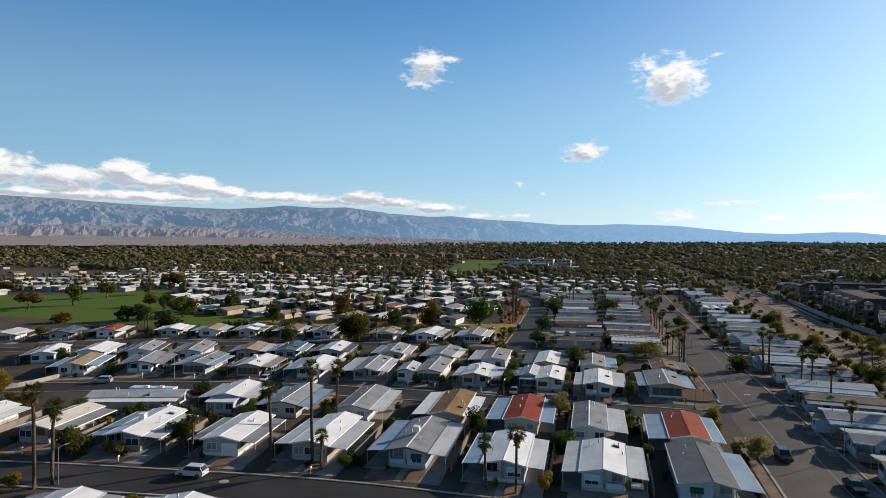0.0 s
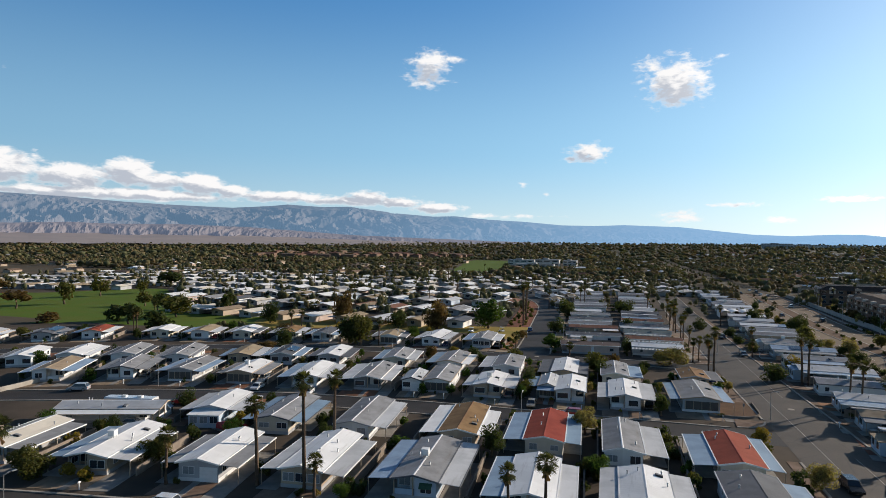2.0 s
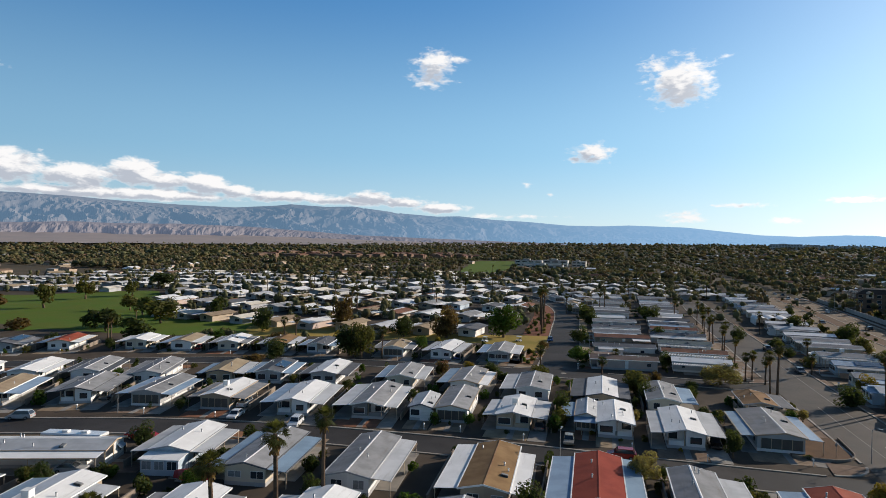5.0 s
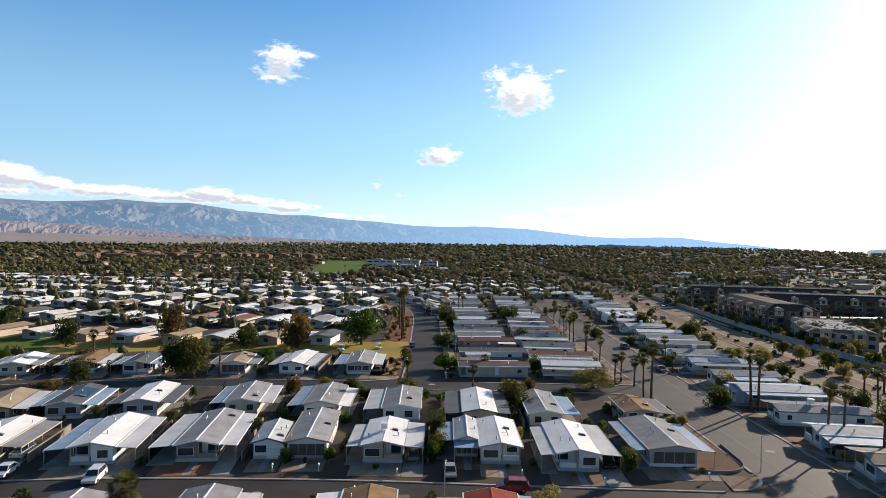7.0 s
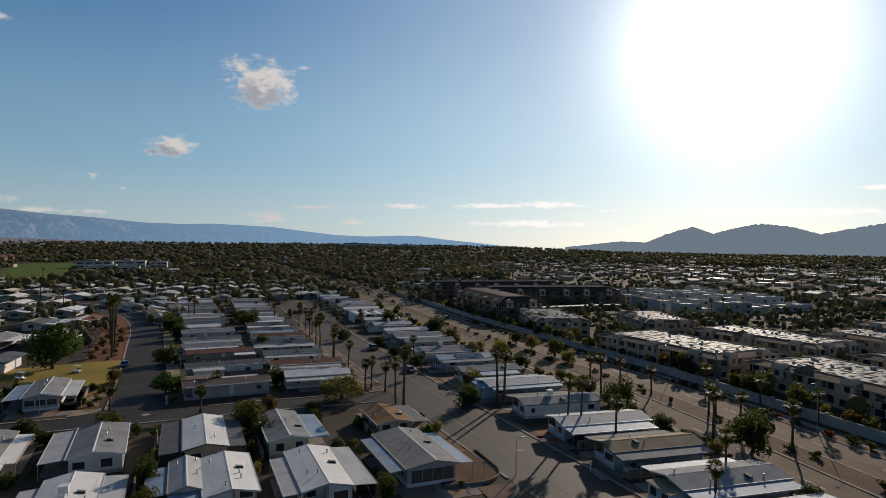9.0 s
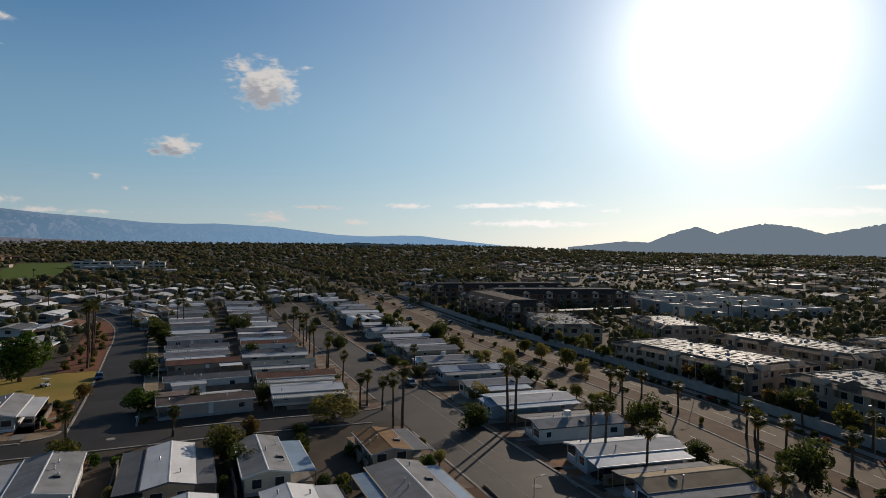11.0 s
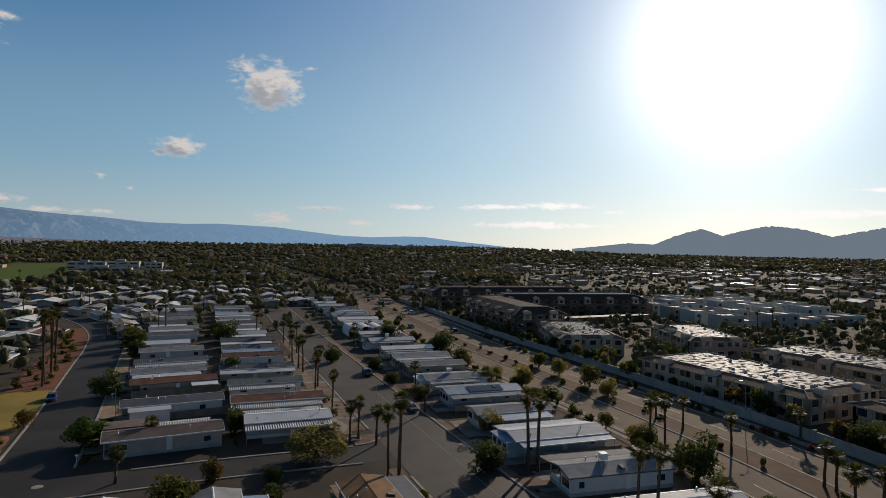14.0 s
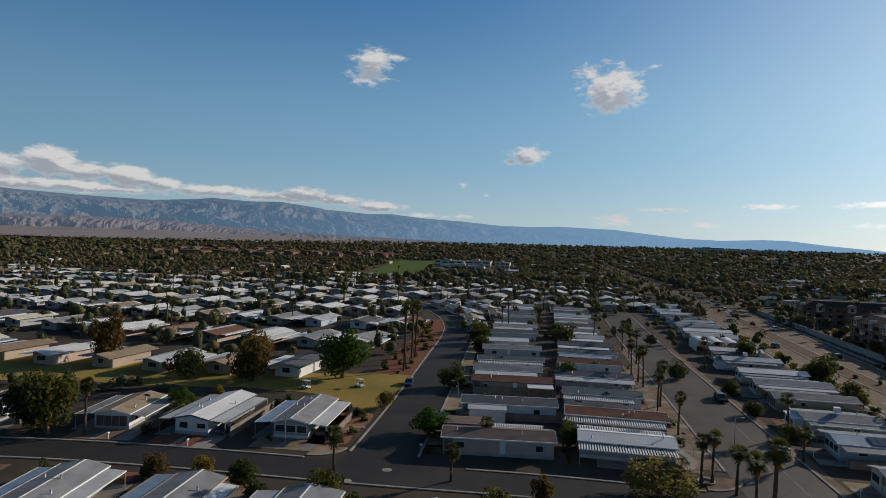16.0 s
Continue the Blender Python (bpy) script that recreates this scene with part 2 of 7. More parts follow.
material("stucco_wall_paint", (0.42, 0.40, 0.375), (0.33, 0.315, 0.295), 3.0, 12.0, 0.9, bump=0.2)
material("concrete", (0.33, 0.30, 0.262), (0.23, 0.212, 0.19), 2.5, 20.0, 0.9, bump=0.15, vary=0.12)
material("kerb_concrete", (0.42, 0.375, 0.315), (0.28, 0.25, 0.215), 3.0, 20.0, 0.9)
material("line_paint", (0.62, 0.58, 0.50), (0.35, 0.32, 0.28), 0.8, 30.0, 0.8, spread=0.1)
material("lawn", (0.085, 0.145, 0.020), (0.115, 0.135, 0.026), 12.0, 3.0, 0.95, bump=0.6, spread=0.1)
material("dry_lawn", (0.40, 0.27, 0.075), (0.22, 0.185, 0.045), 14.0, 3.0, 0.95, bump=0.6, spread=0.1)
ROOFS = {
    "white": material("white_roof_metal", (0.82, 0.81, 0.79), (0.70, 0.69, 0.67), 4.0, 20.0, 0.76, ribs=0.62, rib_axis=1, bump=0.25, vary=0.06, spec=0.16, stain=0.3),
    "cream": material("cream_roof_metal", (0.70, 0.63, 0.52), (0.60, 0.54, 0.45), 4.0, 20.0, 0.76, ribs=0.62, rib_axis=1, bump=0.25, vary=0.06, spec=0.16, stain=0.35),
    "pale": material("pale_grey_roof", (0.54, 0.545, 0.55), (0.43, 0.435, 0.44), 3.0, 20.0, 0.76, ribs=0.5, rib_axis=1, bump=0.2, vary=0.1, spec=0.16, stain=0.35),
    "grey": material("grey_shingle_roof", (0.305, 0.305, 0.308), (0.225, 0.225, 0.228), 2.5, 18.0, 0.85, bump=0.4, vary=0.12, spec=0.16, stain=0.35),
    "slate": material("slate_grey_roof", (0.125, 0.13, 0.142), (0.095, 0.10, 0.11), 2.5, 18.0, 0.8, bump=0.4, vary=0.12, spec=0.16),
    # blue-grey metal tone with skylight tint put into the colour
    "blue": material("blue_grey_skylit_roof_metal", (0.27, 0.37, 0.48), (0.21, 0.29, 0.38), 3.0, 20.0, 0.66, ribs=0.3, rib_axis=1, bump=0.3, vary=0.1, spec=0.16, stain=0.1),
    "tan": material("tan_shingle_roof", (0.36, 0.28, 0.19), (0.28, 0.21, 0.14), 2.5, 18.0, 0.88, bump=0.4, vary=0.1, spec=0.16),
    "brown": material("brown_shingle_roof", (0.27, 0.165, 0.085), (0.20, 0.115, 0.06), 2.5, 18.0, 0.88, bump=0.4, vary=0.1, spec=0.16),
    "taupe": material("taupe_shingle_roof", (0.21, 0.16, 0.135), (0.16, 0.122, 0.105), 2.5, 18.0, 0.86, bump=0.4, vary=0.06, spec=0.16, stain=0.2),
    "teal": material("green_grey_roof", (0.14, 0.18, 0.175), (0.11, 0.14, 0.14), 2.5, 18.0, 0.78, bump=0.3, vary=0.06, spec=0.16, stain=0.2),
    "red": material("red_shingle_roof", (0.31, 0.070, 0.045), (0.25, 0.055, 0.036), 2.5, 18.0, 0.85, bump=0.4, vary=0.08, spec=0.16),
    "rust": material("rust_brown_roof", (0.24, 0.12, 0.08), (0.17, 0.09, 0.065), 2.5, 18.0, 0.88, bump=0.4, vary=0.1, spec=0.16),
}
WALLS = {
    "white": material("white_siding", (0.72, 0.71, 0.69), (0.64, 0.63, 0.61), 3.0, 20.0, 0.7, ribs=0.2, rib_axis=2, bump=0.2, vary=0.08),
    "cream": material("cream_siding", (0.62, 0.55, 0.43), (0.54, 0.47, 0.36), 3.0, 20.0, 0.7, ribs=0.2, rib_axis=2, bump=0.2, vary=0.08),
    "blue": material("pale_blue_siding", (0.45, 0.53, 0.60), (0.38, 0.46, 0.53), 3.0, 20.0, 0.7, ribs=0.2, rib_axis=2, bump=0.2, vary=0.08),
    "tan": material("tan_siding", (0.44, 0.34, 0.24), (0.36, 0.28, 0.2), 3.0, 20.0, 0.75, ribs=0.2, rib_axis=2, bump=0.2, vary=0.08),
    "grey": material("grey_siding", (0.40, 0.40, 0.40), (0.33, 0.33, 0.34), 3.0, 20.0, 0.7, ribs=0.2, rib_axis=2, bump=0.2, vary=0.08),
    "slate": material("slate_siding", (0.20, 0.195, 0.19), (0.155, 0.15, 0.15), 3.0, 20.0, 0.75, ribs=0.2, rib_axis=2, bump=0.2, vary=0.08),
    "pink": material("dusty_pink_siding", (0.52, 0.40, 0.34), (0.45, 0.34, 0.29), 3.0, 20.0, 0.75, ribs=0.2, rib_axis=2, bump=0.2, vary=0.08),
}
TRIM = material("white_trim", (0.80, 0.79, 0.76), (0.70, 0.69, 0.66), 2.0, 20.0, 0.55, bump=0.05)
SCREEN = material("dark_trim", (0.10, 0.085, 0.07), (0.07, 0.06, 0.05), 2.0, 20.0, 0.7, bump=0.05)
STUCCO = material("beige_stucco", (0.50, 0.385, 0.29), (0.41, 0.315, 0.235), 4.0, 15.0, 0.92, bump=0.3, vary=0.06)
TILE = material("clay_tile", (0.22, 0.15, 0.105), (0.14, 0.098, 0.074), 1.2, 9.0, 0.85, bump=0.6, ribs=0.3, rib_axis=0)
MEMBRANE = material("white_membrane", (0.22, 0.225, 0.23), (0.05, 0.05, 0.05), 1.6, 1.4, 0.66, bump=0.6, spread=0.8, pools=0.07)
DARKSTUCCO = material("brown_stucco", (0.22, 0.145, 0.105), (0.165, 0.11, 0.08), 4.0, 15.0, 0.92, bump=0.3, vary=0.06)
BLOCKWALL = material("block_wall", (0.27, 0.22, 0.175), (0.20, 0.165, 0.135), 2.0, 12.0, 0.92, bump=0.3, ribs=0.2, rib_axis=2)
STEEL = material("galvanised_steel", (0.42, 0.42, 0.41), (0.32, 0.32, 0.31), 0.6, 20.0, 0.45, metal=0.7, bump=0.1)
SOLAR = material("solar_panel", (0.012, 0.016, 0.035), (0.02, 0.025, 0.05), 1.0, 20.0, 0.15, bump=0.02)
BARK = material("bark", (0.15, 0.105, 0.07), (0.09, 0.065, 0.045), 0.4, 10.0, 0.95, bump=0.8)
PALMBARK = material("palm_bark", (0.135, 0.092, 0.062), (0.085, 0.058, 0.04), 0.6, 8.0, 0.95, bump=0.8, ribs=0.35, rib_axis=2)
FROND = material("palm_frond", (0.080, 0.086, 0.030), (0.046, 0.052, 0.020), 0.8, 4.0, 0.55, bump=0.0, vary=0.35, leaf=True)
DEADFROND = material("dead_palm_frond", (0.27, 0.185, 0.095), (0.17, 0.11, 0.055), 0.8, 4.0, 0.9, bump=0.0, vary=0.3, leaf=True)
LEAVES = {
    "dark": material("dark_leaves", (0.064, 0.082, 0.028), (0.042, 0.056, 0.020), 1.6, 4.0, 0.6, bump=0.0, vary=0.35, leaf=True),
    "green": material("green_leaves", (0.070, 0.115, 0.022), (0.042, 0.078, 0.016), 1.6, 4.0, 0.6, bump=0.0, vary=0.35, leaf=True),
    "olive": material("olive_leaves", (0.115, 0.112, 0.034), (0.072, 0.076, 0.024), 1.6, 4.0, 0.65, bump=0.0, vary=0.35, leaf=True),
    "yellow": material("yellow_leaves", (0.26, 0.19, 0.03), (0.17, 0.13, 0.03), 1.2, 4.0, 0.65, bump=0.0, vary=0.3, leaf=True),
    "brown": material("autumn_leaves", (0.150, 0.098, 0.042), (0.095, 0.066, 0.030), 1.6, 4.0, 0.7, bump=0.0, vary=0.35, leaf=True),
    "lime": material("pale_olive_leaves", (0.27, 0.225, 0.09), (0.19, 0.165, 0.065), 1.6, 4.0, 0.65, bump=0.0, vary=0.35, leaf=True),
    "flower": material("bougainvillea", (0.34, 0.03, 0.07), (0.08, 0.07, 0.02), 0.6, 4.0, 0.7, bump=0.0, vary=0.3, leaf=True),
}
WOODS = [
    material("far_foliage_olive", (0.160, 0.135, 0.062), (0.100, 0.096, 0.047), 9.0, 1.6, 0.8, bump=0.0, vary=0.13, leaf=True, spread=0.3, thin_share=0.22),
    material("far_foliage_dark", (0.122, 0.120, 0.060), (0.080, 0.085, 0.045), 9.0, 1.6, 0.8, bump=0.0, vary=0.13, leaf=True, spread=0.3, thin_share=0.22),
    material("far_foliage_brown", (0.165, 0.120, 0.064), (0.108, 0.085, 0.046), 9.0, 1.6, 0.8, bump=0.0, vary=0.13, leaf=True, spread=0.3, thin_share=0.22),
]
RUBBER = material("tyre_rubber", (0.02, 0.02, 0.02), None, 0.3, 20.0, 0.8)
CHROME = material("wheel_alloy", (0.5, 0.5, 0.5), None, 0.3, 20.0, 0.3, metal=0.9, bump=0.0)
LAMP = material("lamp_lens", (0.5, 0.1, 0.07), None, 0.3, 20.0, 0.25, bump=0.0)
CARPAINT = {k: material("car_paint_" + k, c, c, 1.0, 40.0, 0.25, metal=0.2, bump=0.0, spec=0.6) for k, c in {
    "white": (0.75, 0.75, 0.74), "black": (0.015, 0.016, 0.018), "tan": (0.32, 0.28, 0.21), "silver": (0.42, 0.43, 0.44), "red": (0.30, 0.02, 0.02), "blue": (0.03, 0.06, 0.16), "grey": (0.12, 0.125, 0.13)}.items()}


def glass_material():
    m = bpy.data.materials.new("window_glass")
    m.use_nodes = True
    b = m.node_tree.nodes["Principled BSDF"]
    b.inputs["Base Color"].default_value = (0.03, 0.036, 0.043, 1)
    b.inputs["Roughness"].default_value = 0.06
    b.inputs["Specular IOR Level"].default_value = 0.6
    return m


GLASS = glass_material()

BLIND = material("window_blind", (0.27, 0.28, 0.29), (0.20, 0.21, 0.22), 0.5, 20.0, 0.25, bump=0.02, ribs=0.06, rib_axis=2)


# ---- building helpers ----
class Geo:
    """Collects vertices and faces of one mesh."""

    def __init__(self):
        self.v, self.f = [], []

    def face(self, *pts):
        k = len(self.v)
        self.v += [tuple(p) for p in pts]
        self.f.append(tuple(range(k, k + len(pts))))

    def box(self, x0, x1, y0, y1, z0, z1):
        k = len(self.v)
        self.v += [(x0, y0, z0), (x1, y0, z0), (x1, y1, z0), (x0, y1, z0), (x0, y0, z1), (x1, y0, z1), (x1, y1, z1), (x0, y1, z1)]
        self.f += [tuple(k + i for i in q) for q in ((3, 2, 1, 0), (4, 5, 6, 7), (0, 1, 5, 4), (1, 2, 6, 5), (2, 3, 7, 6), (3, 0, 4, 7))]
        return self

    def slab(self, a, b, c, d, thick):
        """A sheet with the top corners a, b, c, d (anticlockwise from above), thickened downwards."""
        k = len(self.v)
        self.v += [tuple(p) for p in (a, b, c, d)] + [(p[0], p[1], p[2] - thick) for p in (a, b, c, d)]
        self.f += [tuple(k + i for i in q) for q in ((0, 1, 2, 3), (7, 6, 5, 4), (0, 4, 5, 1), (1, 5, 6, 2), (2, 6, 7, 3), (3, 7, 4, 0))]
        return self

    def prism(self, outline, y0, y1):
        """An outline of (x, z), anticlockwise seen from -y, drawn out along y."""
        k, m = len(self.v), len(outline)
        self.v += [(x, y0, z) for x, z in outline] + [(x, y1, z) for x, z in outline]
        self.f.append(tuple(range(k, k + m)))
        self.f.append(tuple(range(k + 2 * m - 1, k + m - 1, -1)))
        for i in range(m):
            j = (i + 1) % m
            self.f.append((k + j, k + i, k + m + i, k + m + j))
        return self

    def tube(self, pts, radii, sides=8, cap=True):
        k = len(self.v)
        for i, (p, r) in enumerate(zip(pts, radii)):
            a, b = Vector(pts[max(i - 1, 0)]), Vector(pts[min(i + 1, len(pts) - 1)])
            q = (b - a).to_track_quat("Z", "Y")
            for s in range(sides):
                t = 2 * math.pi * s / sides
                self.v.append(tuple(Vector(p) + q @ Vector((r * math.cos(t), r * math.sin(t), 0))))
        for i in range(len(pts) - 1):
            for s in range(sides):
                t = (s + 1) % sides
                self.f.append((k + i * sides + s, k + i * sides + t, k + (i + 1) * sides + t, k + (i + 1) * sides + s))
        if cap:
            self.f.append(tuple(k + (len(pts) - 1) * sides + s for s in range(sides)))
        return self

    def mesh(self, name, mat, smooth=False):
        me = bpy.data.meshes.new(name)
        me.from_pydata(self.v, [], self.f)
        me.materials.append(mat)
        if smooth:
            me.shade_smooth()
        me.update()
        return me


def put(name, data, parent=None, at=None, label=""):
    ob = new(name, data)
    ob.parent = parent
    if at is not None:
        ob.matrix_basis = at
    if label:
        ob["label"] = label
    return ob


def part(name, geo, mat, parent, label="", smooth=False):
    return put(name, geo.mesh(name, mat, smooth), parent, None, label)


def thing(name, label, category, at, group="", kind=""):
    ob = new(name)
    ob.empty_display_size = 0.3
    ob.matrix_basis = at
    return tagged(ob, label, category, group, kind)


def structure(name, geo, mat, label, category):
    return tagged(new(name, geo.mesh(name, mat)), label, category, "", "structure")


def pick(rng, options):
    return options[rng.randrange(len(options))]


# ---- ground, streets, kerbs ----
def offset_line(pts, d):
    out = []
    for i, p in enumerate(pts):
        a, b = pts[max(i - 1, 0)], pts[min(i + 1, len(pts) - 1)]
        t = Vector((b[0] - a[0], b[1] - a[1])).normalized()
        out.append((p[0] + t.y * d, p[1] - t.x * d))
    return out


def smooth_line(pts, step=4.0):
    """Catmull-Rom through the points, about one point every step metres."""
    out = []
    for i in range(len(pts) - 1):
        p0, p1, p2, p3 = (Vector(pts[max(0, min(len(pts) - 1, j))]) for j in (i - 1, i, i + 1, i + 2))
        m = max(1, int((p2 - p1).length / step))
        for k in range(m):
            t = k / m
            out.append(tuple(0.5 * (2 * p1 + (p2 - p0) * t + (2 * p0 - 5 * p1 + 4 * p2 - p3) * t * t + (3 * p1 - p0 - 3 * p2 + p3) * t ** 3)))
    return out + [tuple(pts[-1])]


def ribbon(pts, d0, d1, z0, z1=None, depth=0.0):
    """A strip along a line between two offsets (positive: to the right); depth gives it sides."""
    a, b = offset_line(pts, d0), offset_line(pts, d1)
    z1 = z0 if z1 is None else z1
    g = Geo()
    for i in range(len(pts) - 1):
        q = [(*a[i], z0), (*b[i], z1), (*b[i + 1], z1), (*a[i + 1], z0)]
        if depth:
            g.slab(*q, depth)
        else:
            g.face(*q)
    return g


def rough_outline(pts, z, step=5.0, wobble=0.8, seed=1):
    """A closed patch of ground with a slightly uneven edge."""
    rng = random.Random(seed)
    ring = smooth_line([*pts, pts[0]], step)[:-1]
    ring = [(x + rng.uniform(-wobble, wobble), y + rng.uniform(-wobble, wobble), z) for x, y in ring]
    g = Geo()
    g.face(*ring)
    return g


ground = Geo()
edges = [-4950, -2500, -1200, -600, -300, -100, 100, 300, 600, 1200, 2500, 4950]
for gx0, gx1 in zip(edges, edges[1:]):
    for gy0, gy1 in zip(edges, edges[1:]):
        ground.face((gx0, gy0, 0), (gx1, gy0, 0), (gx1, gy1, 0), (gx0, gy1, 0))
structure("ground", ground, MATS["desert_ground"], "dry tan desert ground under the whole district", "ground")

for sx0, sx1, sy0, sy1, sz in ((-2400, 40, 560, 3600, 0.2), (-1500, -540, 100, 560, 0.15), (40, 3200, 500, 3600, 0.25), (330, 2600, 60, 500, 0.15), (-2400, 3200, 3600, 4400, 0.4)):
    g = Geo()
    g.face((sx0, sy0, sz), (sx1, sy0, sz), (sx1, sy1, sz), (sx0, sy1, sz))
    structure("undergrowth", g, MATS["scrub_ground"], "dark scrubby ground below the distant trees", "ground")

for sx0, sx1, sy0, sy1 in ((86, 331, 60, 501), (-540, -250, 60, 205)):
    g = Geo()
    g.face((sx0, sy0, 0.06), (sx1, sy0, 0.06), (sx1, sy1, 0.06), (sx0, sy1, 0.06))
    structure("undergrowth", g, MATS["scrub_ground"], "dark planted ground between the buildings", "ground")

STREET_A = smooth_line([(-190, 30), (-140, 52), (-101, 65), (-72, 71.5), (-48, 76), (-27, 78), (0, 79), (24.5, 79)])
STREET_B = smooth_line([(-190, 88), (-150, 105), (-113, 120.5), (-91, 127), (-72, 130.5), (-45, 133.5), (-17, 135), (8, 136.5), (22, 137)])
STREET_C = smooth_line([(-240, 118), (-190, 148), (-150, 172), (-120, 185), (-95, 191.5), (-70, 195), (-42, 197.5), (-15, 200.5), (16.5, 201.5)])
STREET_W = smooth_line([(-42, 195), (-45, 225), (-48.5, 255), (-53, 290), (-57.5, 325), (-64, 358), (-76, 392), (-95, 425), (-120, 450)])
STREET_M = smooth_line([(28, 20), (26.2, 70), (24.7, 100), (22.3, 138), (18.8, 178), (16.0, 215), (12.7, 260), (9.7, 300), (6, 350), (2, 420), (-2, 480)])
BOULEVARD = smooth_line([(56, -40), (61, 100), (66.5, 180), (65.5, 222), (61.5, 270), (59, 320), (59, 400), (57, 480), (51, 600), (36, 800), (22, 1000), (8, 1300), (-12, 1700)], 12.0)
for name, line, w in (("road_1", STREET_A, 4.4), ("road_2", STREET_B, 4.4), ("road_3", STREET_C, 4.0), ("road_4", STREET_W, 5.4), ("road_5", STREET_M, 6.7)):
    zz = {"road_5": 0.024, "road_4": 0.018}.get(name, 0.012)
    structure(name, ribbon(line, -w, w, zz), MATS["street_asphalt" if name == "road_5" else "asphalt"], "worn grey asphalt street of the mobile home park", "road")
bl = ribbon(BOULEVARD, -11.5, -2.2, 0.02)
structure("road_6", bl, MATS["boulevard_asphalt"], "sun-bleached asphalt carriageway of the boulevard", "road")
structure("road_7", ribbon(BOULEVARD, 4.3, 13.0, 0.02), MATS["boulevard_asphalt"], "sun-bleached asphalt carriageway of the boulevard", "road")
structure("median", ribbon(BOULEVARD, -1.85, 3.85, 0.10), MATS["brown_dirt"], "bare brown dirt median strip between the carriageways", "median")
structure("pavement", ribbon(BOULEVARD, 15.6, 17.4, 0.08, depth=0.08), MATS["concrete"], "pale concrete sidewalk beside the boulevard wall", "pavement")


def avenue(y):
    """The middle of the boulevard at a distance y."""
    return float(np.interp(y, [p[1] for p in BOULEVARD], [p[0] for p in BOULEVARD]))


def kerb(line, d, wide=0.42, high=0.14):
    structure("kerb", ribbon(line, d, d + wide, high, depth=high), MATS["kerb_concrete"], "pale concrete kerb along the street", "kerb")


def clip(line, test):
    """The longest stretches of a line whose points pass a test."""
    runs, cur = [], []
    for p in line:
        if test(p):
            cur.append(p)
        elif len(cur) > 1:
            runs.append(cur)
            cur = []
        else:
            cur = []
    if len(cur) > 1:
        runs.append(cur)
    return runs


for d in (-11.9, -2.25, 3.85, 12.98):
    kerb(BOULEVARD, d)
crossing = lambda p: all(abs(p[1] - y) > 9.5 for y in (79, 137, 201.5))
for run in clip(STREET_M, crossing):
    kerb(run, -7.12)
for run in clip(STREET_M, lambda p: p[1] > 60):
    kerb(run, 6.7)
for line, w in ((STREET_A, 4.4), (STREET_B, 4.4)):
    for run in clip(line, lambda p: p[0] < 12):
        kerb(run, -w - 0.42)
        kerb(run, w)
for run in clip(STREET_C, lambda p: p[0] < 5):
    kerb(run, 4.0)
for run in clip(STREET_C, lambda p: p[0] < -52 or -33 < p[0] < 5):
    kerb(run, -4.42)
for run in clip(STREET_W, lambda p: p[1] > 205):
    kerb(run, -5.8)
    kerb(run, 5.4)


def corner_kerb(cx, cy, r, a0, a1):
    pts = [(cx + r * math.cos(radians(a)), cy + r * math.sin(radians(a))) for a in range(a0, a1 + 1, 10)]
    kerb(pts, 0.0)
    g = Geo()
    g.face(*[(x, y, 0.11) for x, y in pts], (cx, cy, 0.11))
    structure("corner_ground", g, MATS["yard_gravel"], "gravel street corner behind a rounded kerb", "ground")


corner_kerb(9.0, 147.5, 5.4, -90, 0)
corner_kerb(5.2, 211.5, 5.2, -90, 0)
corner_kerb(-54.6, 206.5, 4.6, -90, 0)
# worn seam along the main street
for off, lo, hi in ((2.4, 84, 132), (-2.0, 120, 190), (2.2, 170, 250)):
    for run in clip(STREET_M, lambda p: lo < p[1] < hi):
        structure("road_seam", ribbon(run, off, off + 0.16, 0.036), MATS["concrete"], "pale worn seam along the street", "road marking")
# dashed lines of the boulevard
for off in (-7.0, 8.6):
    g = Geo()
    for i in range(0, len(BOULEVARD) - 1):
        a, b = offset_line(BOULEVARD, off - 0.08), offset_line(BOULEVARD, off + 0.08)
        if BOULEVARD[i][1] < 420:
            p, q = Vector(a[i]).lerp(Vector(a[i + 1]), 0.35), Vector(b[i]).lerp(Vector(b[i + 1]), 0.35)
            g.face((*a[i], 0.03), (*b[i], 0.03), (*q, 0.03), (*p, 0.03))
    structure("lane_line", g, MATS["line_paint"], "faded dashed lane line of the boulevard", "road marking")
structure("lawn", rough_outline([(-440, 215), (-400, 280), (-374, 302), (-358, 333), (-338, 355), (-318, 342), (-280, 300), (-243, 260), (-205, 246), (-172, 250), (-158, 236), (-152, 221), (-172, 212), (-205, 205), (-229, 204), (-260, 189), (-330, 178), (-400, 190)], 0.02, 8, 1.5, 3), MATS["lawn"], "wide mown green golf lawn", "lawn")
structure("dry_lawn", rough_outline([(-173, 248), (-141, 252), (-117, 253), (-94, 254), (-71, 258), (-56, 264), (-53, 229), (-67, 236), (-88, 236), (-108, 232), (-135, 227), (-154, 220), (-168, 232)], 0.04, 4, 0.9, 5), MATS["dry_lawn"], "dormant straw-coloured lawn strip with green patches", "lawn")
structure("lawn", rough_outline([(-340, 1140), (-275, 1150), (-217, 930), (-168, 610), (-222, 605), (-262, 800)], 0.3, 20, 4, 6), MATS["lawn"], "distant green fairway among trees", "lawn")
structure("lawn", rough_outline([(-700, 620), (-560, 660), (-500, 600), (-600, 560)], 0.1, 20, 4, 7), MATS["lawn"], "distant green fairway among trees", "lawn")

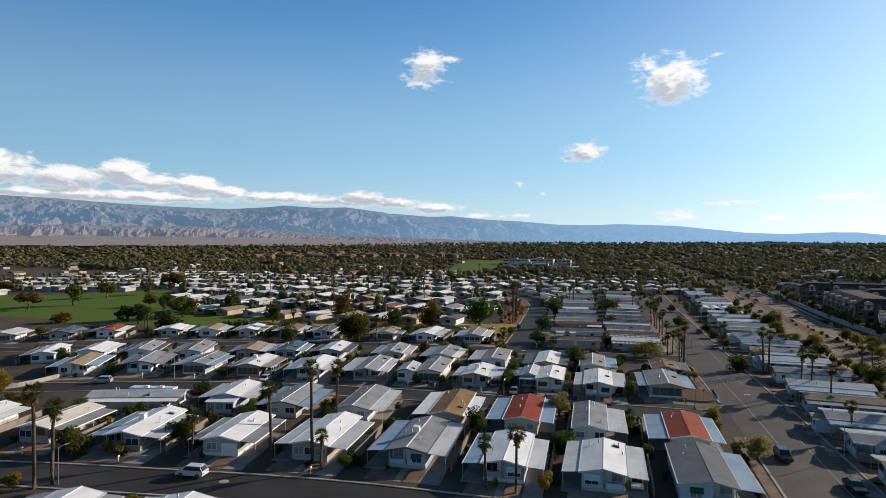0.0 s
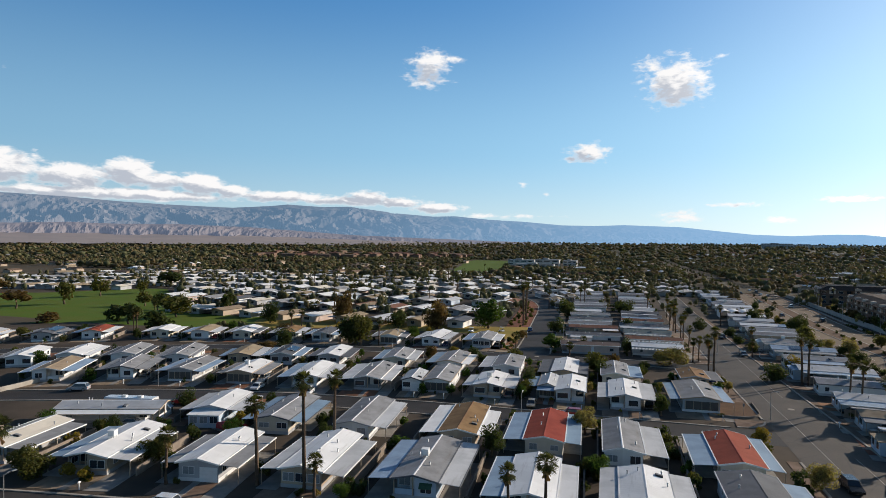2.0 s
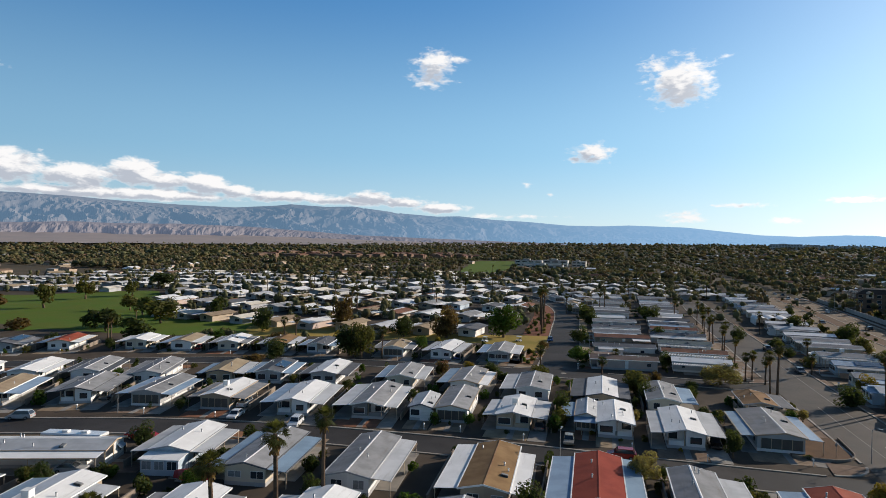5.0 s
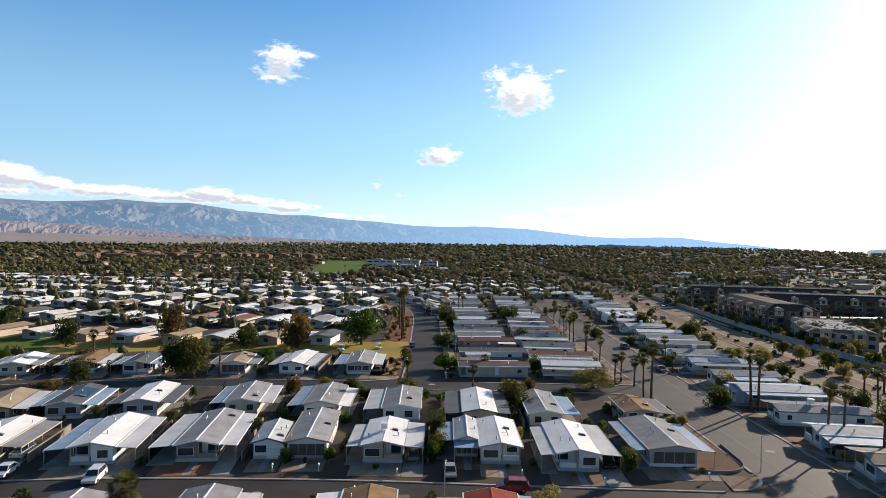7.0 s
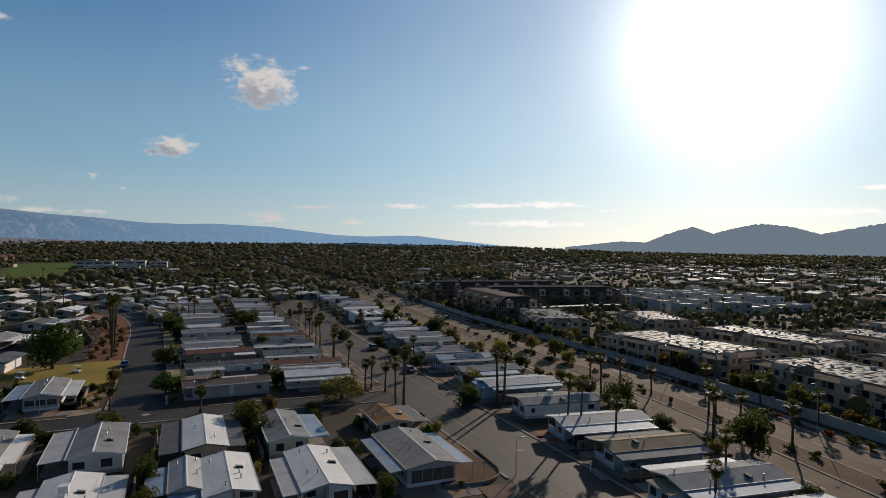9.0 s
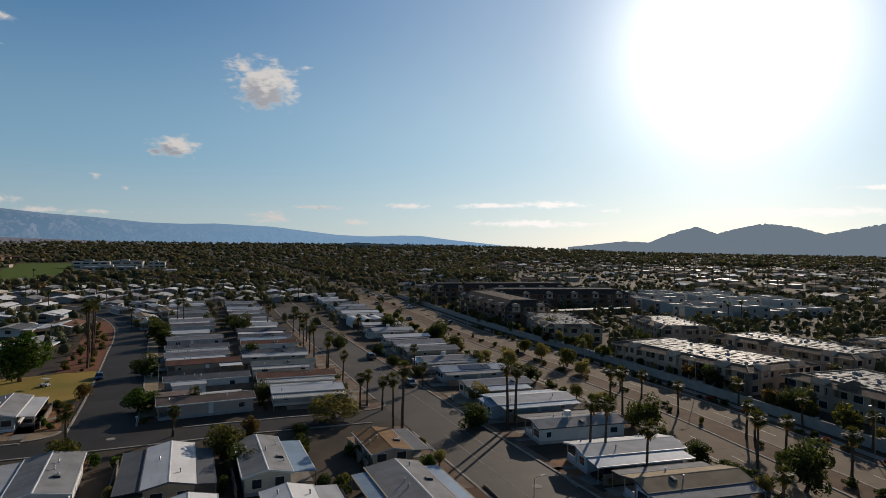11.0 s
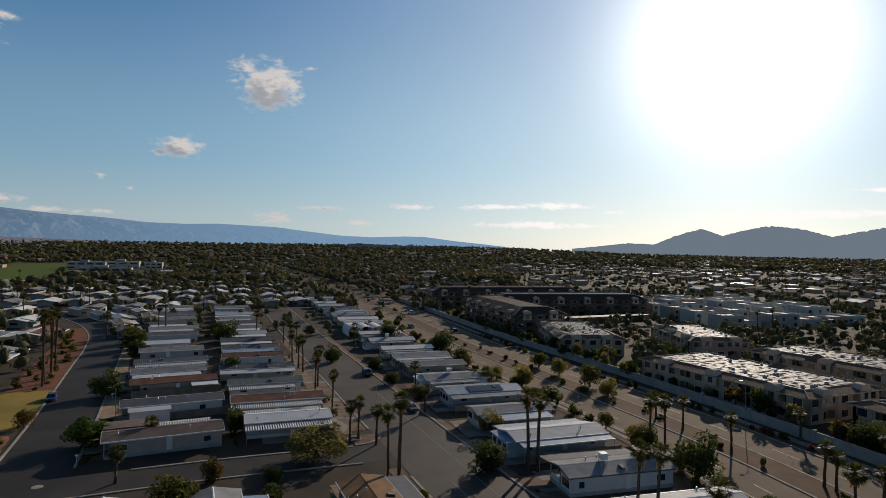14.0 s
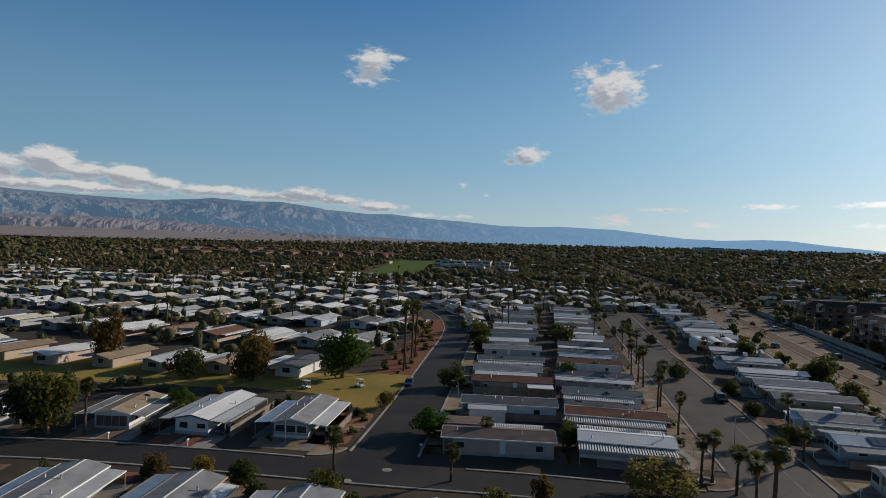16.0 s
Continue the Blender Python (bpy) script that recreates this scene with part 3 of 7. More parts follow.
# ---- homes ----
FRAME_G = Geo().box(-0.5, 0.5, -0.03, 0.03, 0.46, 0.5).box(-0.5, 0.5, -0.03, 0.03, -0.5, -0.46).box(-0.5, -0.47, -0.03, 0.03, -0.46, 0.46).box(0.47, 0.5, -0.03, 0.03, -0.46, 0.46).box(-0.012, 0.012, -0.03, 0.03, -0.46, 0.46)
FRAME_ME = FRAME_G.mesh("frame", TRIM)
PANE_ME = Geo().box(-0.47, 0.47, -0.01, 0.01, -0.46, 0.46).mesh("pane", GLASS)
BLIND_ME = Geo().box(-0.47, 0.47, -0.01, 0.01, -0.46, 0.46).mesh("pane", BLIND)
AWNING_ME = [Geo().slab((-0.55, -0.7, -0.5), (0.55, -0.7, -0.5), (0.55, 0.0, 0.08), (-0.55, 0.0, 0.08), 0.05).mesh("awning", m) for m in (ROOFS["white"], material("green_awning", (0.03, 0.09, 0.05), None, 0.5, 20.0, 0.8), ROOFS["blue"])]
DOOR_ME = Geo().box(-0.45, 0.45, -0.04, 0.04, 0.0, 2.03).mesh("door", TRIM)
GARAGE_G = Geo()
for gi in range(4):
    GARAGE_G.box(-1.35, 1.35, -0.05, 0.05, 0.02 + gi * 0.54, 0.53 + gi * 0.54)
GARAGE_ME = GARAGE_G.mesh("garage_door", TRIM)
POST_ME = Geo().box(-0.045, 0.045, -0.045, 0.045, 0.0, 1.0).mesh("carport_post", WALLS["tan"])
PIPE_ME = Geo().tube([(0, 0, -0.2), (0, 0, 0.45)], [0.09, 0.09], 8).tube([(0, 0, 0.42), (0, 0, 0.52)], [0.15, 0.13], 8).mesh("vent_pipe", STEEL, True)
COOLER_G = Geo().box(-0.5, 0.5, -0.5, 0.5, 0.12, 0.95).box(-0.42, 0.42, -0.53, 0.53, 0.22, 0.82).box(-0.53, 0.53, -0.42, 0.42, 0.22, 0.82).box(-0.56, 0.56, -0.56, 0.56, 0.95, 1.03)
for lx in (-0.45, 0.45):
    for ly in (-0.45, 0.45):
        COOLER_G.box(lx - 0.04, lx + 0.04, ly - 0.04, ly + 0.04, -0.25, 0.14)
COOLER_ME = COOLER_G.mesh("roof_cooler", TRIM)
SKYLIGHT_ME = Geo().box(-0.5, 0.5, -0.35, 0.35, -0.1, 0.12).box(-0.44, 0.44, -0.29, 0.29, 0.12, 0.2).mesh("skylight", MEMBRANE)


WINDOW_ME = Geo().box(-0.5, 0.5, -0.03, 0.03, 0.46, 0.5).box(-0.5, 0.5, -0.03, 0.03, -0.5, -0.46).box(-0.5, -0.47, -0.03, 0.03, -0.46, 0.46).box(0.47, 0.5, -0.03, 0.03, -0.46, 0.46).box(-0.47, 0.47, -0.01, 0.01, -0.46, 0.46).mesh("window", TRIM)
WINDOW_ME.materials.append(GLASS)
for face in WINDOW_ME.polygons[-6:]:
    face.material_index = 1


def window(parent, x, y, z, w, h, face, awning=None):
    """face: degrees about z of the outward normal, 0 is local -y."""
    if parent.location.y > 125:
        put("window", WINDOW_ME, parent, pose(x, y, z, 0, 0, face) @ Matrix.Diagonal((w, 1.6, h, 1)))
        return
    f = put("window", FRAME_ME, parent, pose(x, y, z, 0, 0, face) @ Matrix.Diagonal((w, 1.6, h, 1)))
    put("pane", BLIND_ME if int(abs(x * 31 + y * 17 + w * 7)) % 3 == 0 else PANE_ME, f)
    if awning is not None:
        put("awning", AWNING_ME[awning], parent, pose(x, y, z + h / 2 + 0.1, 0, 0, face) @ Matrix.Diagonal((w, 1, 1, 1)))


HOMES = []


def home(x, y, ang, length, roof="white", left=0.0, right=3.2, wall="white", wl=3.4, wr=3.4, croof=None, ridge=3.55, eave=2.82, cooler=False, garage=False, seed=0, detail=True, label="", slats=False, porch=False, front="s", solar=0, wing=None):
    """A double-wide manufactured home. x, y: ground under one end of the ridge; ang: the ridge's heading in degrees; left, right: carport or awning widths."""
    rng = random.Random(seed * 7 + int(x * 3) + int(y * 5))
    croof = croof or pick(rng, ["pale", "white", "grey", "blue", "pale"])
    words = {"white": "white metal", "cream": "cream metal", "pale": "pale grey metal", "grey": "grey shingle", "slate": "slate grey shingle", "blue": "blue-grey metal", "tan": "tan shingle", "brown": "brown shingle", "red": "red shingle", "rust": "rust-brown shingle", "taupe": "taupe shingle", "teal": "green-grey metal"}
    sides = " and ".join(s for s, w in (("carport", right or left), ("side awning", left and right)) if w)
    label = label or f"{wall} manufactured home with {words[roof]} roof" + (f", {sides}" if sides else "")
    t = thing("mobile_home", label, "house", pose(x, y, 0, 0, 0, ang - 90), "homes of the park")
    edge = TRIM if rng.random() < 0.55 else rng.choice([WALLS["grey"], WALLS["tan"], ROOFS["pale"], ROOFS["slate"]])
    slim = y > 330
    HOMES.append((x, y, ang, length, wl, wr, left, right, front))
    L, oh = length, 0.45
    recess = rng.uniform(1.6, 2.8) if detail and not garage and rng.random() < 0.6 else 0.0
    open_side = rng.choice((-1, 1))
    for side, w in ((-1, wl), (1, wr)):
        cut = recess if side == open_side else 0.0
        y0, y1 = (oh, L - oh - cut) if front == "n" else (oh + cut, L - oh)
        a, b = sorted((0.0, side * (w - 0.35)))
        za, zb = (eave - 0.02, ridge - 0.14) if side < 0 else (ridge - 0.14, eave - 0.02)
        part("wall", Geo().prism([(a, 0.0), (b, 0.0), (b, zb), (a, za)], y0, y1), WALLS[wall], t)
    skirt = Geo().box(-wl + 0.31, wr - 0.31, oh - 0.04, L - oh + 0.04, 0.0, 0.55)
    part("skirting", skirt, WALLS["grey" if wall != "grey" else "white"], t)
    R = ROOFS[roof]
    part("roof_slope", Geo().slab((-wl, 0, eave), (0, 0, ridge), (0, L, ridge), (-wl, L, eave), 0.12), R, t)
    part("roof_slope", Geo().slab((0, 0, ridge), (wr, 0, eave), (wr, L, eave), (0, L, ridge), 0.12), R, t)
    cap = Geo().slab((-0.16, -0.02, ridge - 0.02), (0, -0.02, ridge + 0.035), (0, L + 0.02, ridge + 0.035), (-0.16, L + 0.02, ridge - 0.02), 0.05)
    cap.slab((0, -0.02, ridge + 0.035), (0.16, -0.02, ridge - 0.02), (0.16, L + 0.02, ridge - 0.02), (0, L + 0.02, ridge + 0.035), 0.05)
    part("ridge_cap", cap, ROOFS["white"] if roof in ("white", "pale", "cream", "grey") else R, t)
    for yy in (-0.05, L):
        g = Geo()
        g.prism([(-wl - 0.02, eave - 0.22), (0, ridge - 0.22), (wr + 0.02, eave - 0.22), (wr + 0.02, eave + 0.02), (0, ridge + 0.02), (-wl - 0.02, eave + 0.02)], yy, yy + 0.05)
        part("gable_fascia", g, edge, t)
    for side, w, cw in ((-1, wl, left), (1, wr, right)):
        g = Geo()
        x0, x1 = sorted((side * (w - 0.04), side * (w + 0.11)))
        g.box(x0, x1, -0.03, L + 0.03, eave - 0.16, eave + 0.035)
        part("gutter", g, edge, t)
        if not cw:
            continue
        zi, zo = eave - 0.12, eave - 0.12 - 0.075 * cw
        c0, c1 = rng.uniform(0.0, 0.4), L - rng.uniform(0.0, 2.5)
        g = Geo()
        xi, xo = side * (w + 0.1), side * (w + cw)
        if slats:
            n = int((c1 - c0) / 0.42)
            for k in range(n):
                y0 = c0 + k * 0.42
                g.box(min(xi, xo), max(xi, xo), y0, y0 + 0.22, zo - 0.02, zo + 0.09)
            part("slat_cover", g, TRIM, t, "open cover of white slats")
        else:
            if side > 0:
                g.slab((xi, c0, zi), (xo, c0, zo), (xo, c1, zo), (xi, c1, zi), 0.07)
            else:
                g.slab((xo, c0, zo), (xi, c0, zi), (xi, c1, zi), (xo, c1, zo), 0.07)
            # pale left carports mostly coloured blue, as skylight on the side off the sun
            part("carport_roof", g, ROOFS["blue" if side < 0 and croof in ("pale", "white") and seed % 3 else croof], t)
        g = Geo()
        x0, x1 = sorted((xo - side * 0.12, xo + side * 0.03))
        g.box(x0, x1, c0 - 0.02, c1 + 0.02, zo - 0.16, zo + 0.025)
        part("carport_beam", g, edge, t)
        for k in range(3 if detail and y < 150 else 0 if slim else 2):
            yy = c0 + 0.15 + (c1 - c0 - 0.3) * k / (2 if detail and y < 150 else 1)
            put("carport_post", POST_ME, t, Matrix.LocRotScale((xo - side * 0.1, yy, 0), None, (1, 1, zo - 0.08)))
    zw = 1.6
    style = rng.choice(["pair", "band", "screen", "single", "pair", "screen"])
    for yy, face, out_ in ((oh - 0.02, 0, -1), (L - oh + 0.02, 180, 1)):
        is_front = (yy < 1) == (front != "n")
        if not detail and not is_front:
            continue
        if recess and is_front:
            solid = wr if open_side < 0 else wl
            hollow = wl if open_side < 0 else wr
            window(t, -open_side * solid * 0.47, yy, zw, rng.choice([1.6, 2.0, 2.4]), 1.25, face, rng.choice([None, None, 0, 1, 2]))
            put("door", DOOR_ME, t, pose(open_side * 0.75, yy - out_ * recess, 0.5))
            window(t, open_side * hollow * 0.58, yy - out_ * recess, zw, 1.7, 1.3, face)
            put("carport_post", POST_ME, t, Matrix.LocRotScale((open_side * (hollow - 0.5), yy - out_ * 0.05, 0.5), None, (1.6, 1.6, eave - 0.72)))
            put("carport_post", POST_ME, t, Matrix.LocRotScale((open_side * 0.25, yy - out_ * 0.05, 0.5), None, (1.6, 1.6, ridge - 0.8)))
            g = Geo().box(min(open_side * 0.35, open_side * (hollow - 0.6)), max(open_side * 0.35, open_side * (hollow - 0.6)), yy - out_ * 0.1 - 0.04, yy - out_ * 0.1 + 0.04, 0.5, 1.35)
            part("porch_wall", g, WALLS[wall], t)
        elif garage and is_front:
            put("garage_door", GARAGE_ME, t, pose(wr * 0.46, yy - 0.02, 0.02))
            window(t, -wl * 0.45, yy, zw, 1.8, 1.2, face)
        elif style == "screen" and is_front:
            g = Geo().box(-wl * 0.8, wr * 0.8, min(yy, yy + out_ * 0.03), max(yy, yy + out_ * 0.03), 0.55, 2.3)
            part("porch_screen", g, SCREEN, t, "dark screened porch front")
            for k in range(5):
                xx = -wl * 0.8 + (wl + wr) * 0.8 * k / 4
                put("carport_post", POST_ME, t, Matrix.LocRotScale((xx, yy + out_ * 0.06, 0.5), None, (1, 1, 1.85)))
        elif style == "band" and is_front:
            for k in range(3):
                window(t, (-0.56 + 0.56 * k) * wl, yy, zw, 1.75, 1.25, face)
        elif style == "single":
            window(t, rng.uniform(-1.2, 1.2), yy, zw, 2.4, 1.3, face, rng.choice([None, 0, 1]))
        else:
            w0 = rng.choice([1.3, 1.6, 2.0])
            for xx in (-wl * 0.48, wr * 0.48):
                window(t, xx + rng.uniform(-0.3, 0.3), yy, zw, w0, rng.choice([0.9, 1.1, 1.3]), face)
    n = 3 if detail else 0 if slim else 1
    for side, w in ((-1, wl), (1, wr)):
        for k in range(n):
            yy = oh + (L - 2 * oh) * (k + 0.5 + rng.uniform(-0.2, 0.2)) / n
            if k == 1:
                put("door", DOOR_ME, t, pose(side * (w - 0.33), yy, 0.45, 0, 0, 90))
            else:
                window(t, side * (w - 0.33), yy, zw, rng.choice([0.9, 1.2, 1.5]), 1.0, 90 * side)
    for k in range(rng.randrange(2, 5) if detail else 1):
        side, u, v = rng.choice((-1, 1)), rng.uniform(0.15, 0.85), rng.uniform(0.1, 0.9)
        w = wl if side < 0 else wr
        put("vent_pipe", PIPE_ME, t, pose(side * w * u, L * v, ridge - (ridge - eave) * u))
    if cooler:
        put("roof_cooler", COOLER_ME, t, pose(-0.2, L * 0.42, ridge + 0.1))
    if detail and rng.random() < 0.5:
        u, v = rng.uniform(0.3, 0.7), rng.uniform(0.2, 0.8)
        s = math.degrees(math.atan2(ridge - eave, wr))
        put("skylight", SKYLIGHT_ME, t, pose(wr * u, L * v, ridge - (ridge - eave) * u + 0.06, 0, s, 0))
    if solar:
        s = math.degrees(math.atan2(ridge - eave, wr))
        for k in range(solar):
            g = Geo().box(0.35, wr - 0.4, 0, 1.05, 0.08, 0.13)
            ob = part("solar_panel", g, SOLAR, t, "dark blue solar panel")
            ob.matrix_basis = pose(0, L * 0.3 + k * 1.15, ridge, 0, s, 0)
    if wing:
        wx0, wx1, deep, tall, wroof = wing
        g = Geo().box(wx0, wx1, oh - deep, oh, 0, tall)
        part("sun_room", g, WALLS[wall], t)
        g = Geo().slab((wx0 - 0.25, oh - deep - 0.3, tall), (wx1 + 0.25, oh - deep - 0.3, tall), (wx1 + 0.25, oh + 0.1, tall + 0.22), (wx0 - 0.25, oh + 0.1, tall + 0.22), 0.1)
        part("sun_room_roof", g, ROOFS[wroof], t)
        n = max(1, int((wx1 - wx0) / 1.9))
        for k in range(n):
            window(t, wx0 + (wx1 - wx0) * (k + 0.5) / n, oh - deep - 0.02, 1.5, 1.5, 1.3, 0)
    if porch:
        g = Geo().slab((-wl, -2.6, eave - 0.35), (wr, -2.6, eave - 0.35), (wr, 0.4, eave - 0.15), (-wl, 0.4, eave - 0.15), 0.08)
        part("porch_roof", g, ROOFS[croof], t)
        for k in range(4):
            put("carport_post", POST_ME, t, Matrix.LocRotScale((-wl + 0.1 + (wl + wr - 0.2) * k / 3, -2.5, 0), None, (1, 1, eave - 0.4)))
    return t


def slab_on_ground(name, x0, x1, y0, y1, at, mat, label, category, z=0.06):
    g = Geo().box(x0, x1, y0, y1, 0.0, z)
    ob = structure(name, g, mat, label, category)
    ob.matrix_basis = at
    return ob


# homes facing the near street, gables towards it
home(-135.9, 64.9, 108, 15, "white", 2.5, 3.2, "white", seed=1)
home(-120.2, 73.0, 105, 15.5, "white", 2.4, 3.2, "white", croof="white", seed=2)
home(-103.8, 78.0, 102.5, 15, "cream", 0, 3.3, "tan", wl=3.0, croof="grey", seed=3)
home(-85.4, 80.1, 105, 16.5, "white", 2.9, 3.4, "tan", croof="pale", seed=4, cooler=True)
home(-68.2, 83.7, 102, 15.5, "white", 2.4, 2.8, "grey", croof="grey", seed=5, garage=True)
home(-53.0, 86.7, 98, 17.3, "white", 2.8, 3.1, "tan", croof="pale", seed=6)
home(-36.7, 89.0, 96.9, 17.9, "grey", 3.3, 3.0, "blue", croof="pale", seed=7, cooler=True)
home(-20.9, 88.6, 95.8, 15.8, "white", 2.9, 2.6, "grey", croof="pale", seed=8)
home(-6.5, 89.8, 94, 14.7, "white", 2.5, 2.8, "blue", croof="pale", seed=9)
home(8.1, 90.0, 94.5, 17.6, "slate", 0, 3.0, "blue", wl=4.6, croof="blue", seed=10)
# second row, backs to the camera
home(-114.6, 99.9, 22, 20, "pale", 0, 2.6, "white", croof="white", seed=11, front="n")
home(-86.2, 107.6, 106, 13.5, "white", 2.5, 2.8, "blue", croof="pale", seed=12, front="n", wing=(-2.8, 3.0, 3.2, 2.45, "white"))
home(-71.3, 106.1, 101.5, 17, "grey", 2.4, 2.9, "cream", croof="blue", seed=13, front="n")
home(-56.3, 108.3, 100, 18.2, "grey", 0.0, 2.8, "white", croof="pale", seed=14, front="n")
home(-37.6, 110.7, 97.6, 18.2, "brown", 3.2, 2.4, "tan", croof="white", seed=15, front="n")
home(-23.1, 111.9, 95.8, 17.8, "red", 3.3, 2.6, "cream", croof="blue", seed=16, front="n")
home(-10.6, 110.7, 95.2, 17.4, "grey", 0.0, 3.4, "white", wl=3.0, croof="pale", seed=17, front="n")
home(6.3, 110.5, 94, 16.4, "red", 3.4, 2.2, "cream", croof="blue", seed=18, front="n")
# third row, gables towards the second street
home(-146.0, 120.5, 121, 16.5, "tan", 2.6, 3.2, "white", croof="blue", seed=20)
home(-131.6, 129.0, 118, 16.5, "grey", 2.6, 3.0, "white", croof="grey", seed=19)
home(-116.8, 133.0, 107, 16.5, "grey", 3.0, 2.4, "grey", croof="blue", seed=21)
home(-101.7, 136.0, 105, 15, "white", 2.4, 3.0, "tan", croof="grey", seed=22, cooler=True)
home(-84.9, 138.4, 105, 16.9, "white", 3.2, 3.0, "white", croof="pale", seed=23)
home(-70.1, 141.8, 102, 18.5, "grey", 3.6, 2.6, "slate", croof="pale", seed=24)
home(-53.9, 145.6, 99, 17.6, "grey", 0.0, 0.0, "white", seed=25)
home(-59.8, 144.6, 101, 11.0, "pale", 0.0, 0.0, "white", wl=2.6, wr=2.4, ridge=3.45, eave=2.72, seed=26, garage=True)
home(-41.8, 145.4, 96, 14.0, "white", 2.3, 2.9, "tan", croof="pale", seed=27, cooler=True)
home(-23.5, 147.4, 95.2, 15.0, "white", 0.0, 0.0, "white", seed=28)
home(-28.9, 150.0, 95.2, 12.0, "pale", 2.8, 0.0, "white", wl=2.2, wr=2.0, croof="blue", seed=29, porch=True)
home(-11.8, 145.9, 94.6, 16.2, "white", 2.3, 3.0, "white", croof="pale", seed=30)
home(3.8, 150.0, 95, 17.0, "grey", 2.2, 2.4, "grey", wl=4.6, croof="blue", seed=31)
# fourth row, backs to the third
home(-168.5, 130.0, 125, 16, "white", 2.5, 0.0, "white", seed=32, front="n")
home(-159.5, 137.5, 119, 16, "white", 0.0, 2.2, "white", croof="white", seed=43, front="n")
home(-146.5, 143.6, 119, 17, "grey", 2.4, 2.2, "white", croof="slate", seed=44, front="n")
home(-131.2, 147.4, 116, 18.5, "grey", 2.6, 1.2, "white", seed=33, front="n")
home(-116.2, 154.8, 111, 14.5, "tan", 2.2, 2.6, "tan", croof="pale", seed=34, front="n")
home(-105.7, 159.6, 108, 15.0, "slate", 2.4, 2.6, "grey", croof="blue", seed=35, solar=6, front="n")
home(-92.7, 163.4, 104.5, 15.8, "white", 2.6, 2.8, "grey", croof="slate", seed=36, front="n")
home(-74.0, 166.8, 102, 15.4, "grey", 2.6, 2.6, "cream", croof="pale", seed=37, front="n")
home(-58.4, 167.3, 97, 16.3, "grey", 3.0, 2.4, "white", croof="white", seed=38, front="n")
home(-42.9, 167.1, 97, 16.6, "grey", 3.4, 0.0, "white", wr=4.2, croof="pale", seed=39, front="n")
home(-27.5, 166.4, 95, 17.8, "white", 3.2, 2.4, "tan", croof="slate", seed=40, front="n")
home(-15.2, 167.4, 95, 16.6, "grey", 0.0, 3.2, "cream", croof="blue", seed=41, front="n")
home(3.4, 172.8, 95, 12.0, "brown", 0.0, 3.0, "tan", croof="slate", ridge=3.1, eave=2.4, seed=42, front="n")
# homes across the third street with lawn behind
for i, (hx, hy, ha, hl, hr, hc) in enumerate([(-60.6, 207.8, 97, 17.0, "grey", "pale"), (-77.3, 204.2, 95, 18.2, "white", "pale"), (-92.0, 202.6, 102, 13.5, "tan", "grey"), (-115.5, 198, 105, 14, "slate", "blue"), (-128.5, 195.8, 109, 15, "brown", "pale"), (-143.5, 191.5, 111, 15, "white", "grey"),
                                              (-156.8, 186, 113, 15, "tan", "pale"), (-171.3, 182.5, 116, 13, "white", "white"), (-190.5, 171.5, 120, 15, "red", "white"), (-202, 162, 122, 15, "slate", "grey"), (-217, 152, 122, 14, "pale", "white"), (-232, 141, 122, 15, "white", "white"), (-248, 130, 122, 15, "pale", "white")]):
    home(hx, hy, ha, hl, hr, 2.6 if i % 2 else 3.0, 2.8, pick(random.Random(i), ["white", "white", "cream", "grey"]), croof=hc, seed=50 + i, detail=i < 6, solar=8 if i == 9 else 0)
# columns of homes laid across, west and east of the back fence
# west column
WEST = [(-35.0, 212.0, 18.5, "taupe", "pink"), (-36.3, 233.5, 19, "slate", "white"), (-38.0, 253.5, 18.5, "rust", "tan"), (-39.8, 265.5, 17, "grey", "grey"), (-41.3, 279.0, 18, "slate", "white"), (-43.0, 297.0, 17.5, "grey", "grey"), (-44.5, 311.0, 14, "white", "white"), (-46.0, 330.5, 16.5, "slate", "white"), (-47.6, 346, 17, "grey", "white"), (-49.4, 361, 17, "slate", "grey"), (-51.3, 377, 17, "grey", "white"), (-53.0, 393, 17, "slate", "grey"), (-54.6, 409, 17, "pale", "white"), (-56, 425, 17, "grey", "tan")]
for i, (hx, hy, hl, hr, hw) in enumerate(WEST):
    west_home = home(hx, hy, 8.5, hl, hr, 0.0 if i else 3.2, (0.0, 0.0, 0.0, 3.2, 3.0)[i % 5], hw, croof=pick(random.Random(i), ["pale", "white", "grey"]), slats=i in (0, 4), seed=70 + i, detail=i < 6)
    if i == 0:
        part("rear_wing", Geo().box(-9.0, -3.5, 0.3, 8.0, 0, 2.75), WALLS["pink"], west_home)
        part("rear_wing_roof", Geo().slab((-9.4, -0.1, 2.72), (-3.3, -0.1, 3.1), (-3.3, 8.4, 3.1), (-9.4, 8.4, 2.72), 0.12), ROOFS["taupe"], west_home)
    elif i == 1:
        part("lean_to_roof", Geo().slab((3.3, 1.5, 2.75), (6.2, 1.5, 2.5), (6.2, 9.0, 2.5), (3.3, 9.0, 2.75), 0.1), ROOFS["pale"], west_home)
        part("lean_to", Geo().box(3.06, 5.9, 1.8, 8.7, 0, 2.45), WALLS["white"], west_home)
    elif i == 2:
        part("end_carport_roof", Geo().slab((3.45, 12.6, 2.62), (6.6, 12.6, 2.42), (6.6, 18.3, 2.42), (3.45, 18.3, 2.62), 0.09), ROOFS["white"], west_home)
        for py in (12.8, 18.1):
            put("carport_post", POST_ME, west_home, Matrix.LocRotScale((6.4, py, 0), None, (1, 1, 2.36)))
